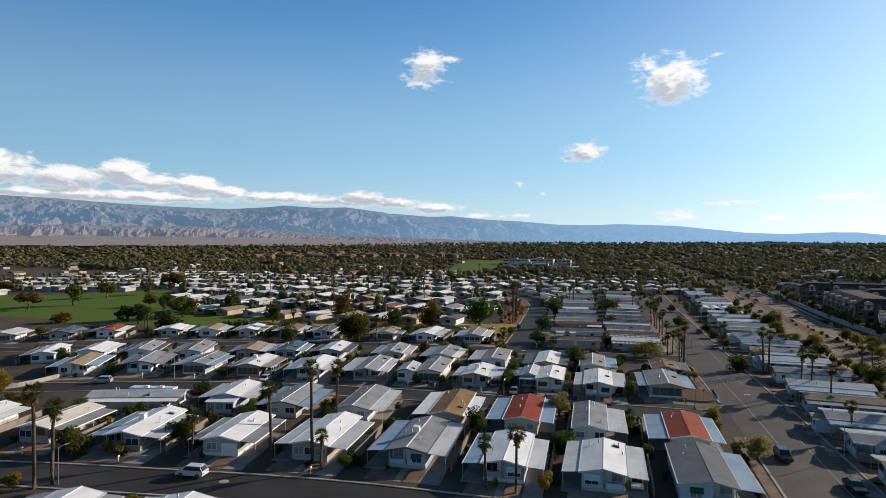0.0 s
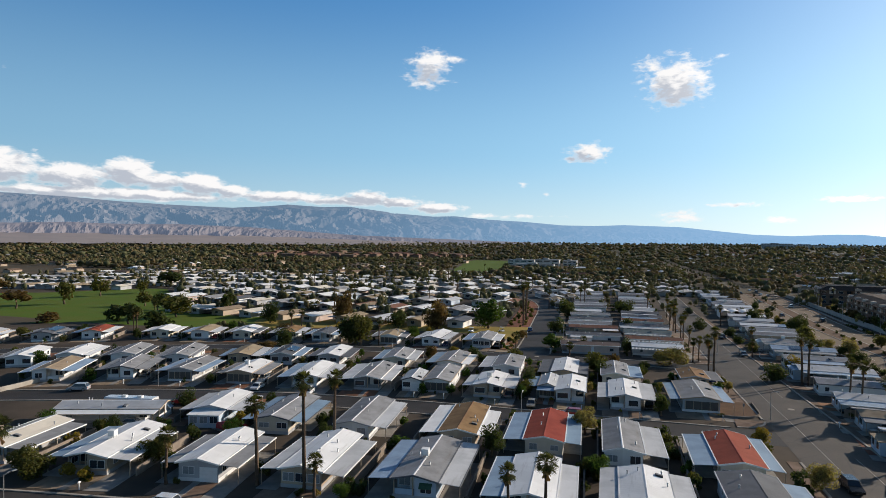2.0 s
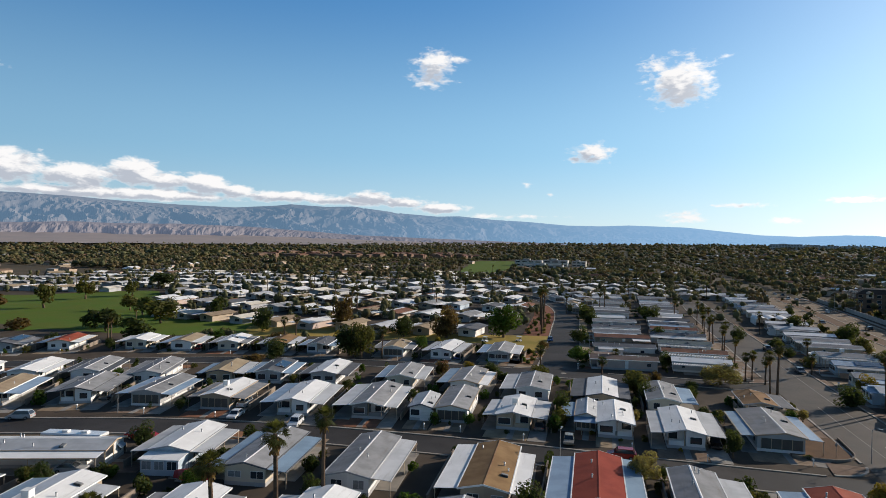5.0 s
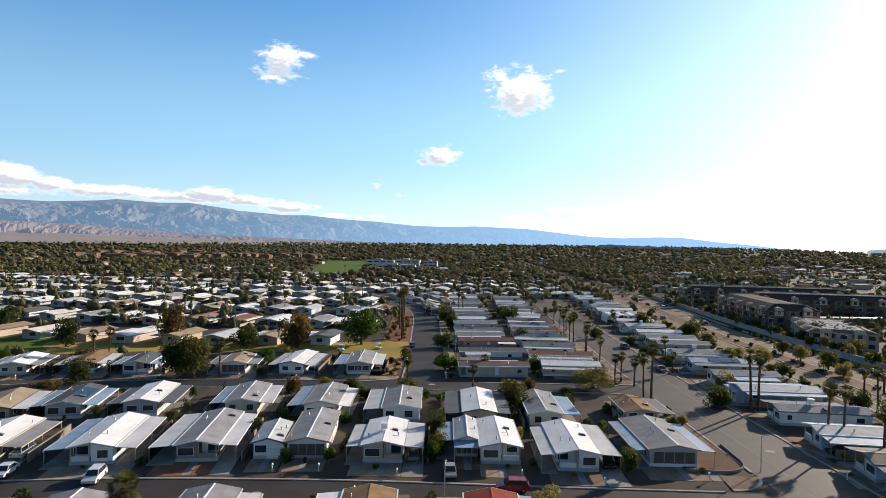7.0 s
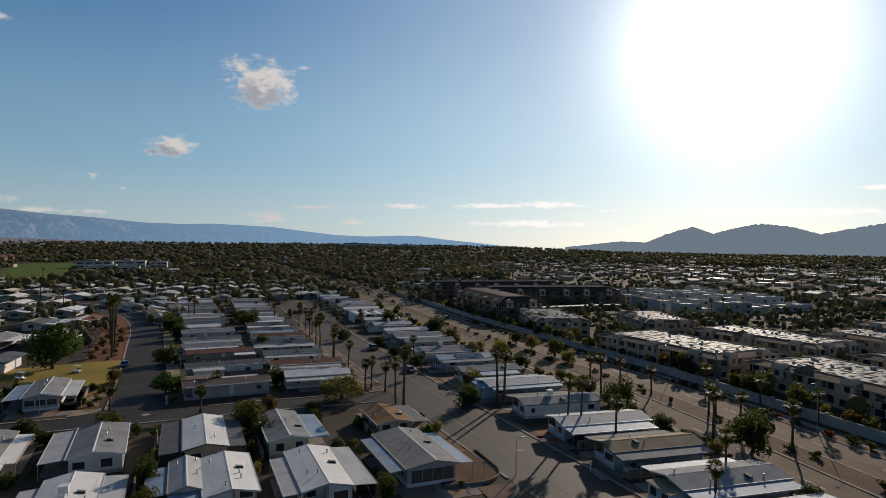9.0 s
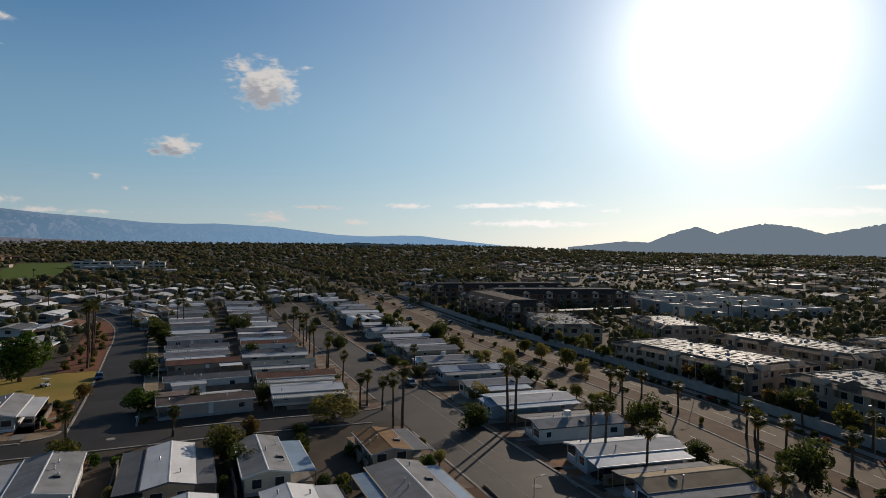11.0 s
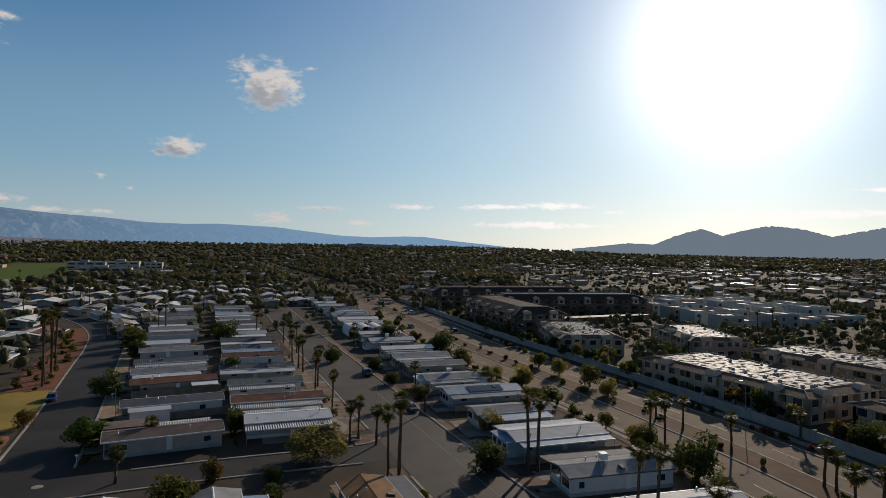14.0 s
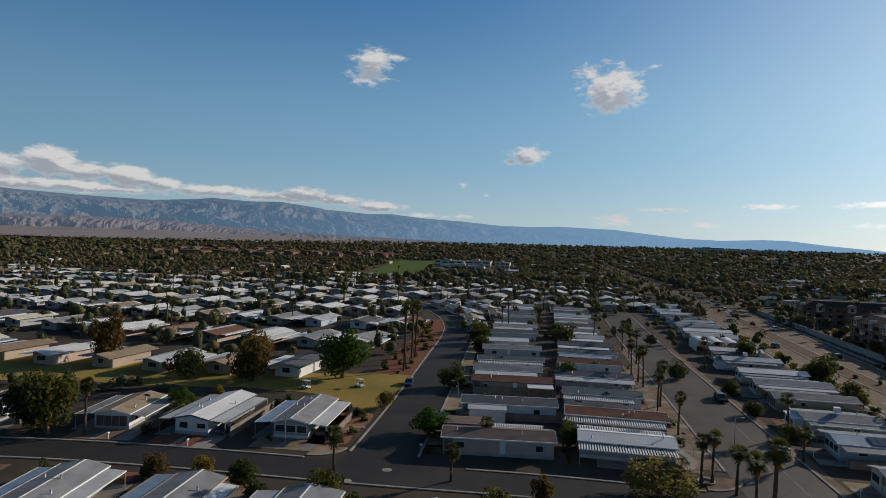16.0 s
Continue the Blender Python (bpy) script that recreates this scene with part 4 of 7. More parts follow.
EAST = [(-13.2, 217.3, 15.5, "white", "grey"), (-15.9, 232.3, 18.6, "rust", "tan"), (-17.0, 248.5, 16.5, "teal", "white"), (-19.6, 266.5, 18.5, "slate", "blue"), (-19.8, 283.0, 17, "rust", "white"), (-20.5, 298.0, 17, "slate", "white"), (-21.5, 312.5, 17, "slate", "grey"), (-22.5, 329, 16, "pale", "white"), (-24, 345, 16, "grey", "white"), (-25, 360, 16, "slate", "white"), (-26, 375, 16, "grey", "cream"), (-27, 390, 16, "pale", "white"), (-28, 406, 16, "slate", "white"), (-29, 422, 16, "grey", "tan")]
for i, (hx, hy, hl, hr, hw) in enumerate(EAST):
    home(hx, hy, 2.0, hl, hr, 3.0 if i == 0 else 0.0, 3.3 if i != 4 else 0.0, hw, croof="white" if i < 3 else pick(random.Random(i + 5), ["pale", "white", "blue"]), slats=i < 3, seed=90 + i, detail=i < 6, front="n")
ROWR = [(107, "tan", "blue"), (121.5, "grey", "blue"), (136.5, "grey", "blue"), (151.0, "tan", "blue"), (165.5, "pale", "blue"), (179.5, "grey", "white"), (197.0, "pale", "blue"), (212.5, "grey", "cream"), (229.0, "blue", "blue"), (244.0, "grey", "white"), (260.0, "grey", "tan"), (274.0, "grey", "tan"), (287.0, "white", "white"), (304.0, "pale", "white"), (320, "white", "white"), (350, "pale", "white"), (365, "white", "cream"), (380, "grey", "white"), (395, "pale", "white"), (410, "slate", "white"), (425, "pale", "white"), (440, "white", "white"), (455, "grey", "white"), (470, "pale", "white")]
for i, (hy, hr, hw) in enumerate(ROWR):
    rng = random.Random(i + 9)
    north, south = rng.choice([(3.4, 0.0), (3.0, 2.2), (0.0, 3.4), (2.6, 2.6)])
    extra = (rng.uniform(-3.2, -1.0), rng.uniform(1.2, 4.0), rng.uniform(1.6, 2.4), rng.uniform(2.35, 2.6), rng.choice(["blue", "pale", "grey", "white", "tan"])) if i in (2, 6, 9, 13) else None
    home(31.5 - (hy - 136) * 0.035, hy + rng.uniform(-0.5, 0.5), -2.0 if hy < 190 else 1.0, rng.uniform(15.5, 18.0), hr, north, south, hw, croof=rng.choice(["pale", "blue", "grey", "blue", "slate"]), wl=rng.uniform(3.2, 3.8), wr=rng.uniform(3.2, 3.8), seed=110 + i, detail=i < 9, front="w", solar=7 if i == 8 else 0, cooler=i % 4 == 1, wing=extra)
# homes set lengthwise in the wedge between the curving street and the west column
for i, (hx, hy, ha, hr, hc) in enumerate([(-54.5, 343, 102, "grey", "grey"), (-58.5, 362, 106, "tan", "pale"), (-62, 381, 108, "pale", "grey"), (-52, 384, 102, "tan", "white"), (-72, 398, 116, "grey", "pale"), (-58, 405, 110, "white", "grey"), (-84, 417, 122, "pale", "white"), (-70, 424, 116, "grey", "white")]):
    home(hx, hy, ha, 15.0, hr, 0.0, 2.4, ["tan", "grey", "tan"][i % 3], croof=hc, wl=3.0, wr=3.0, seed=150 + i, detail=False)
# homes on the near side of the first street, their far gables towards it
home(-71.2, 60.4, 283, 16, "white", 2.6, 3.0, "tan", croof="grey", seed=201)
home(-56.2, 64.0, 280, 16, "white", 2.6, 3.0, "cream", croof="pale", seed=202)
home(-88.5, 54.0, 286, 16, "pale", 2.6, 3.0, "tan", croof="grey", seed=203)


# ---- plants ----
def tube_trunk(height, r0, r1, lean, seed, sides=8, rings=7):
    rng = random.Random(seed)
    la = rng.uniform(0, 6.28)
    pts, rad = [], []
    for i in range(rings):
        u = i / (rings - 1)
        pts.append((math.cos(la) * lean * u * u + rng.uniform(-0.03, 0.03), math.sin(la) * lean * u * u + rng.uniform(-0.03, 0.03), height * u))
        rad.append(r0 * (1 - u) + r1 * u + (0.12 * r0 if i == 0 else 0))
    return pts, rad


def fan_crown(seed, fronds=46, size=1.9):
    """Green fronds of a fan palm round the top of its trunk."""
    rng = random.Random(seed)
    g = Geo()
    for i in range(fronds):
        az, el = rng.uniform(0, 2 * math.pi), math.asin(rng.uniform(-0.7, 1.0))
        r = size * rng.uniform(0.75, 1.1)
        d = Vector((math.cos(az) * math.cos(el), math.sin(az) * math.cos(el), math.sin(el)))
        side = Vector((-math.sin(az), math.cos(az), 0))
        up = d.cross(side) * -1
        a, b = d * r * 0.12, d * r * 0.55 - Vector((0, 0, 0.05))
        g.face(a - side * 0.02, b - side * 0.03, b + side * 0.03, a + side * 0.02)
        n = 9
        for k in range(n):
            s0 = -1.15 + 2.3 * k / n
            s1 = s0 + 2.3 / n * 0.8
            sm = (s0 + s1) / 2
            droop = Vector((0, 0, -0.10 - 0.2 * abs(sm))) * r
            tip = b + (d * math.cos(sm) + side * math.sin(sm)) * r * 0.62 + droop * 0.8
            p0 = b + (d * math.cos(s0) + side * math.sin(s0)) * r * 0.32 + up * 0.03
            p1 = b + (d * math.cos(s1) + side * math.sin(s1)) * r * 0.32 + up * 0.03
            g.face(b, p0, tip, p1)
    return g


def fan_skirt(seed, size=1.3, count=40):
    """Dead fronds hanging below the crown."""
    rng = random.Random(seed)
    g = Geo()
    for i in range(count):
        az, z = rng.uniform(0, 2 * math.pi), rng.uniform(-1.5, 0.0)
        d, side = Vector((math.cos(az), math.sin(az), 0)), Vector((-math.sin(az), math.cos(az), 0))
        a = d * 0.18 + Vector((0, 0, z))
        b = d * rng.uniform(0.4, 0.75) * size * 0.8 + Vector((0, 0, z - rng.uniform(0.5, 1.0)))
        w = rng.uniform(0.12, 0.3)
        g.face(a, b - side * w, b - Vector((0, 0, 0.25)), b + side * w)
    return g


CROWNS = [fan_crown(i, 60 + 5 * i, 1.8).mesh("crown", FROND) for i in range(4)]
SKIRTS = [fan_skirt(i).mesh("dead_fronds", DEADFROND) for i in range(3)]


def palm(x, y, h, size=1.0, seed=0):
    t = thing("fan_palm", "tall slender fan palm with a shaggy green crown" if h > 9 else "short fan palm with a round green crown", "palm tree", pose(x, y, 0, 0, 0, seed * 47 % 360), "fan palms")
    pts, rad = tube_trunk(h, 0.24 if h < 11 else 0.3, 0.15 if h < 11 else 0.2, 0.03 * h, seed)
    part("trunk", Geo().tube(pts, rad, 9), PALMBARK, t, smooth=True)
    top = Matrix.Translation(pts[-1])
    put("crown", CROWNS[seed % 4], t, top @ Matrix.Diagonal((size, size, size, 1)))
    put("dead_fronds", SKIRTS[seed % 3], t, top @ Matrix.Diagonal((size, size, size, 1)), "hanging dry brown fronds")
    return t


def leaf_crown(seed, count, rx, rz, leaf, lumps=9, fuzz=0.5):
    """A crown of many small leaf sprays gathered in uneven clumps. Its centre is the origin."""
    rng = np.random.RandomState(seed)
    cen = rng.normal(size=(lumps, 3))
    cen /= np.linalg.norm(cen, axis=1)[:, None]
    cen *= rng.uniform(0.25, 0.75, (lumps, 1))
    rad = rng.uniform(0.32, 0.6, lumps)
    k = rng.randint(0, lumps, count)
    d = rng.normal(size=(count, 3))
    d /= np.linalg.norm(d, axis=1)[:, None]
    p = cen[k] + d * (rad[k] * rng.uniform(0.55, 1.0, count) ** 0.4)[:, None]
    p[:, 2] = np.maximum(p[:, 2], -0.98 + 0.3 * rng.rand(count))
    p *= np.array([rx, rx, rz])
    n = d + rng.normal(size=(count, 3)) * fuzz
    n /= np.linalg.norm(n, axis=1)[:, None]
    a = np.cross(n, rng.normal(size=(count, 3)))
    a /= np.linalg.norm(a, axis=1)[:, None]
    b = np.cross(n, a)
    s = (leaf * rng.uniform(0.6, 1.3, count))[:, None]
    v = np.stack([p - a * s, p - b * s * 0.55, p + a * s * 1.1 - n * s * 0.25, p + b * s * 0.55], 1).reshape(-1, 3)
    return v


def quads_mesh(name, v, mat):
    me = bpy.data.meshes.new(name)
    q = len(v) // 4
    me.vertices.add(len(v))
    me.vertices.foreach_set("co", np.asarray(v, dtype=np.float32).ravel())
    me.loops.add(q * 4)
    me.loops.foreach_set("vertex_index", np.arange(q * 4, dtype=np.int32))
    me.polygons.add(q)
    me.polygons.foreach_set("loop_start", np.arange(0, q * 4, 4, dtype=np.int32))
    me.materials.append(mat)
    me.update(calc_edges=True)
    return me


CROWN_ME = {}
for ci, ck in enumerate(LEAVES):
    CROWN_ME[ck] = [quads_mesh("crown", leaf_crown(ci * 10 + j, 4200 if ck == "lime" else 2300, 1.0, 0.9, 0.056 if ck == "lime" else 0.078, lumps=15, fuzz=0.5), LEAVES[ck]) for j in range(3)]
    CROWN_ME[ck + "_far"] = [quads_mesh("crown", leaf_crown(ci * 10 + j + 5, 520, 1.0, 0.9, 0.16), LEAVES[ck]) for j in range(3)]
    CROWN_ME[ck + "_bush"] = [quads_mesh("crown", leaf_crown(ci * 10 + j + 8, 420, 1.0, 0.9, 0.155, lumps=6), LEAVES[ck]) for j in range(3)]
TRUNK_ME = []
for ti in range(3):
    g, rng = Geo(), random.Random(ti)
    pts, rad = tube_trunk(1.0, 0.055, 0.035, 0.05, ti, 7, 5)
    g.tube(pts, rad, 7)
    for li in range(5):
        a = li * 1.3 + rng.uniform(-0.3, 0.3)
        z0 = rng.uniform(0.55, 0.9)
        g.tube([(0, 0, z0), (0.16 * math.cos(a), 0.16 * math.sin(a), z0 + 0.2), (0.4 * math.cos(a), 0.4 * math.sin(a), z0 + 0.45)], [0.03, 0.02, 0.008], 5)
    TRUNK_ME.append(g.mesh("trunk", BARK, True))
WORDS = {"dark": "dark green", "green": "fresh green", "olive": "olive green", "yellow": "yellow-leaved", "brown": "russet autumn", "flower": "red-flowering", "lime": "pale olive green"}


def tree(x, y, h, r, leaf="dark", seed=0, far=False, low=0.24):
    t = thing("tree", f"{WORDS[leaf]} broadleaf tree with an uneven crown", "tree", pose(x, y, 0, 0, 0, seed * 53 % 360), "trees")
    put("trunk", TRUNK_ME[seed % 3], t, Matrix.Diagonal((h * 0.75, h * 0.75, h * 0.62, 1)))
    rz = h * (1 - low) / 1.75
    put("crown", CROWN_ME[leaf + ("_far" if far else "")][seed % 3], t, Matrix.LocRotScale((0, 0, h - rz * 0.95), None, (r / 0.95, r / 0.95, rz)))
    return t


def bush(x, y, h, r, leaf="dark", seed=0):
    t = thing("shrub", f"{WORDS[leaf]} rounded garden shrub", "shrub", pose(x, y, 0, 0, 0, seed * 71 % 360), "shrubs")
    put("crown", CROWN_ME[leaf + "_bush"][seed % 3], t, Matrix.LocRotScale((0, 0, h * 0.42), None, (r, r, h * 0.58)))
    return t


# palms of the near streets
PALMS = [(-84.6, 64.0, 14.2), (-83.6, 66.0, 11.4), (-71.9, 81.7, 7.2), (-59.7, 86.1, 11.7), (-52.0, 86.2, 15.7), (-49.2, 84.3, 5.4), (-22.8, 85.7, 7.0), (-18.3, 85.8, 8.6), (-57.0, 103.5, 12.0), (7.5, 190.3, 9.8), (8.6, 187.9, 12.2), (4.6, 208.2, 6.4), (6.2, 208.8, 6.8), (4.6, 232, 7.0), (2.5, 247, 8), (3.6, 252, 9)]
# palms of the main street
PALMS += [(1.5, 270, 9), (0.8, 276, 7.5), (-0.5, 283, 8.5), (8.8, 205.5, 6.0), (29.0, 187.4, 11.6), (30.2, 186.6, 11.0), (34.0, 166.5, 9.6), (35.8, 165.0, 9.6), (38.0, 157.5, 7.8), (35.0, 131.0, 6.0), (45.0, 140.0, 6.5), (57.7, 156.6, 9.4), (53.0, 190.0, 10.5), (55.0, 188.5, 10.5), (67.0, 207.0, 5.5), (67.5, 199.5, 6.5)]
# palms of the boulevard
PALMS += [(67.0, 186.5, 7.0), (68.6, 170.0, 7.0), (67.0, 160.0, 7.0), (66.5, 148, 8.5), (68.5, 168, 6.0), (84.0, 172, 6.5), (84.0, 158, 7.0), (84, 188, 6), (-28.0, 215.0, 4.0), (-45.0, 190.5, 7.6), (-61.5, 287, 15), (-64.0, 293, 14)]
# far palms
PALMS += [(-155, 300, 10), (-160, 304, 11), (-60.0, 340, 9), (24.5, 238, 7), (22.5, 223, 5), (20.5, 300, 8), (-10, 335, 9), (-45, 352, 10), (-43, 356, 11), (-135, 210, 8), (-132, 212, 8.5), (-183, 184, 9.5), (-186, 185.5, 8.6)]
# more far palms
PALMS += [(-208, 218, 8), (-93.8, 199, 8.5), (-30.4, 198.3, 4.5), (-58.8, 267, 17.2), (-59.4, 270, 16.0), (-60.3, 279, 16.5), (2.0, 300, 9), (0.5, 310, 8), (-1, 322, 9)]
for i, (px, py, ph) in enumerate(PALMS):
    palm(px, py, ph * (0.85 if px > 50 else 1.0), 0.86 if ph > 11 else 0.8 if ph > 7 else 0.7, i)
# trees round the lawns
TREES = [(-420, 300, 9, 6.5, "brown"), (-303, 252, 13, 4.8, "olive"), (-345, 368, 12, 8, "dark"), (-244.5, 197, 5.6, 4.4, "brown"), (-305, 228, 11, 7.0, "brown"), (-318, 320, 9, 4.5, "olive"), (-325, 294, 12, 5.0, "olive"), (-210, 232, 10.5, 7.4, "olive"), (-211, 206.6, 9.6, 5.0, "dark"), (-187, 198, 7.6, 4.8, "dark"), (-202, 258, 10.6, 3.6, "dark"), (-159.6, 231.8, 8.9, 3.8, "dark"), (-105.0, 199.5, 10.8, 5.2, "dark"), (-100.0, 197.3, 11.2, 4.2, "olive"), (-134.7, 248.7, 15.2, 4.4, "brown"), (-104.5, 240, 8, 4.2, "dark")]
# trees along the cross street
TREES += [(-89, 243.5, 13.2, 5.0, "brown"), (-124, 188.5, 5.5, 3.8, "dark"), (-70.3, 253.5, 12.6, 5.2, "green"), (-137, 210, 4.6, 3.6, "brown"), (-122, 176, 4.0, 3.0, "brown"), (-52, 232, 3.5, 1.8, "brown"), (-117, 215, 5, 2.5, "yellow"), (-238, 250, 9, 4.5, "dark"), (-258, 262, 8, 4.5, "olive"), (-222, 212, 8, 4.5, "dark"), (-1.9, 202.0, 5.2, 4.6, "lime"), (-38.8, 217.5, 4.8, 3.3, "green"), (-14.6, 219.0, 4.8, 1.5, "dark"), (-17.4, 195.5, 3.8, 1.5, "brown"), (-8.4, 193.5, 2.4, 1.7, "dark")]
# garden trees
TREES += [(-42.6, 254, 5.6, 3.0, "dark"), (-22, 340, 6, 3.2, "dark"), (-44.5, 300, 6.5, 3.4, "dark"), (-48, 318, 7, 3.6, "dark"), (-50, 331, 6.5, 3.4, "olive"), (-16, 268, 6, 3, "dark"), (-20, 325, 7, 4, "dark"), (16.8, 113, 4.2, 2.0, "lime"), (-21.0, 183.5, 6.0, 3.0, "olive"), (-18.5, 176.0, 4.5, 2.4, "dark"), (-34.5, 158, 5.0, 1.6, "dark")]
# trees of the main street
TREES += [(-33.8, 150, 4.5, 1.5, "olive"), (52.5, 177.5, 7.0, 2.8, "dark"), (57.5, 147.5, 7.5, 3.2, "dark"), (53, 241, 6.0, 2.6, "lime"), (69, 236, 6, 2.8, "olive"), (43.5, 243, 5, 2.5, "olive"), (46.5, 290, 7, 3.3, "dark"), (50, 296, 7, 3.2, "dark"), (46, 268, 6, 2.6, "olive"), (36, 318, 7.5, 3.2, "dark"), (11, 283, 5, 2.4, "dark"), (-63.6, 187.6, 3.8, 1.7, "yellow"), (-57.9, 188.0, 4.2, 2.2, "dark"), (-70.6, 187.0, 4.0, 1.8, "brown"), (22.9, 189.1, 4.6, 3.0, "dark"), (22.4, 251, 3.4, 2.2, "dark"), (24.0, 234.5, 3.2, 1.9, "olive"), (21.0, 268, 3.6, 2.0, "dark"), (-44, 186, 5, 2.4, "olive"), (-126, 92, 5.0, 2.6, "yellow"), (-80, 88, 5, 2.4, "olive")]
# trees by the boulevard
TREES += [(-91.5, 76.5, 4.0, 2.2, "olive"), (-95, 78, 4.2, 2.0, "olive"), (-105, 60, 5.5, 3.2, "yellow"), (-145, 100, 6, 3.0, "yellow"), (109, 257, 7, 3, "dark"), (97, 215, 6.5, 3.5, "olive"), (90, 262, 6, 3, "olive"), (92, 290, 8, 4, "olive"), (89, 178, 6, 3, "dark"), (112, 185, 7, 3.5, "dark"), (68, 250, 5, 2.4, "lime"), (68, 262, 5, 2.2, "olive"), (68, 226, 4.5, 2.2, "lime"), (31, 207, 4.5, 2.2, "yellow")]
for i, (tx, ty, th, tr, tl) in enumerate(TREES):
    tree(tx, ty, th, tr * 1.12, tl, i, far=ty > 330 or tx < -180, low=0.02 if th < 6 else 0.2 if tx < -250 or tr > 6 else 0.07)
rng = random.Random(19)
for i, (hx, hy, ha, hl, bwl, bwr, bl_, br_, bf) in enumerate(HOMES[:56]):
    if rng.random() < 0.62:
        a = radians(ha)
        f, s = rng.choice([rng.uniform(-2.8, -1.6), hl + rng.uniform(1.2, 2.6), rng.uniform(2, hl - 2)]), rng.choice([-(bwl + bl_ + 0.4), bwr + br_ + 0.5])
        h = rng.uniform(2.6, 5.4)
        tree(hx + math.cos(a) * f + math.sin(a) * s, hy + math.sin(a) * f - math.cos(a) * s, h, h * rng.uniform(0.33, 0.5), rng.choice(["dark", "dark", "olive", "green", "lime", "yellow"]), i, far=hy > 300, low=0.22)
for i in range(34):
    h = rng.uniform(2.0, 4.6)
    tree(avenue(104 + i * 8.4) - 14.3 + rng.uniform(-1.0, 1.2), 104 + i * 8.4 + rng.uniform(-3, 3), h, h * rng.uniform(0.4, 0.6), rng.choice(["dark", "dark", "olive", "lime"]), i, far=i > 20, low=0.15)
for i in range(46):
    y = 112 + i * 6.1 + rng.uniform(-2.5, 2.5)
    h = rng.uniform(3.0, 6.5)
    tree(avenue(y) + 21.8 + rng.uniform(-0.6, 1.2), y, h, h * rng.uniform(0.34, 0.46), rng.choice(["olive", "lime", "dark", "brown"]), i, far=True, low=0.2)
rng = random.Random(11)
BUSHES = []
for i in range(30):
    yy = 60 + i * 9.0 + rng.uniform(-3, 3)
    BUSHES += [(avenue(yy) + 0.9 + rng.uniform(-1.8, 1.8), yy, rng.uniform(0.8, 1.8), rng.uniform(0.7, 1.3), rng.choice(["dark", "olive", "dark"]))]
    BUSHES += [(avenue(yy) + 14.6 + rng.uniform(-0.5, 0.5), yy + rng.uniform(-1, 1), rng.uniform(1.2, 1.8), rng.uniform(0.9, 1.4), rng.choice(["dark", "olive", "dark"]))]
    BUSHES += [(avenue(yy) + 14.6 + rng.uniform(-0.6, 0.6), yy + 4, rng.uniform(0.8, 1.6), rng.uniform(0.7, 1.2), rng.choice(["dark", "olive", "dark", "flower"]))]
    BUSHES += [(avenue(yy) - 13.6 + rng.uniform(-0.8, 0.8), yy + 2, rng.uniform(1.0, 2.2), rng.uniform(0.8, 1.5), rng.choice(["dark", "olive", "dark"]))]
for hx, hy, ha, hl, bwl, bwr, bl_, br_, bf in HOMES[:60]:
    hwl, hwr = bwl + bl_, bwr + br_
    a = radians(ha)
    u, w = Vector((math.cos(a), math.sin(a))), Vector((math.sin(a), -math.cos(a)))
    for k in range(2):
        s, f = rng.uniform(-3.2, 3.2), rng.choice([rng.uniform(-2.2, -0.7), hl + rng.uniform(0.7, 2.2)])
        p = Vector((hx, hy)) + u * f + w * s
        BUSHES.append((p.x, p.y, rng.uniform(0.5, 1.4), rng.uniform(0.4, 1.0), rng.choice(["dark", "olive", "green", "dark", "yellow"])))
    for k in range(1 + (hx * 7 + hy) % 2 > 1.0):
        s = (hwr + 0.9) if k else -(hwl + 0.9)
        p = Vector((hx, hy)) + u * rng.uniform(1, hl - 1) + w * s
        BUSHES.append((p.x, p.y, rng.uniform(0.8, 2.4), rng.uniform(0.5, 0.9), rng.choice(["dark", "olive", "green"])))
for i, (hx, hy, ha, hl, bwl, bwr, bl_, br_, bf) in enumerate(HOMES[:118]):
    a = radians(ha)
    u, w = Vector((math.cos(a), math.sin(a))), Vector((math.sin(a), -math.cos(a)))
    for k in range(4 if i < 56 else 1):
        s = rng.choice([bwr + br_ + 0.8, -(bwl + bl_ + 0.8)])
        p = Vector((hx, hy)) + u * rng.choice([rng.uniform(-1.5, hl + 1.5), hl + rng.uniform(0.6, 2.6)]) + w * s
        hgt = rng.uniform(1.2, 3.2) if i < 56 else rng.uniform(0.8, 1.9)
        BUSHES.append((p.x, p.y, hgt, hgt * rng.uniform(0.4, 0.62), rng.choice(["dark", "dark", "dark", "olive", "green"])))
BUSHES += [(-52.0, 209, 1.2, 1.0, "dark"), (-51.8, 214, 1.4, 1.0, "olive"), (-52.6, 221.5, 1.1, 0.9, "dark"), (-54.8, 224, 1.8, 1.3, "dark"), (-54, 224.5, 1.3, 1.1, "olive"), (-58.5, 226.5, 1.8, 1.5, "dark")]
for i in range(26):
    y = 263 + i * 3.6
    BUSHES.append((np.interp(y, [255, 290, 325, 358], [-48.5, -53, -57.5, -64]) - rng.uniform(7.5, 14), y, rng.uniform(0.8, 2.6), rng.uniform(0.7, 1.6), rng.choice(["dark", "olive", "lime", "dark"])))
BUSHES += [(-66.1, 63.8, 1.8, 1.3, "yellow"), (-87.7, 63, 2.4, 1.8, "yellow"), (-44.8, 72.0, 1.4, 1.0, "lime"), (-86.7, 78.4, 2.4, 1.5, "yellow"), (-83.8, 79.2, 2.2, 1.3, "yellow"), (-98.6, 89.2, 2.6, 1.4, "yellow")]
BUSHES.sort(key=lambda b: (b[0] + 8) ** 2 + (b[1] - 70) ** 2)
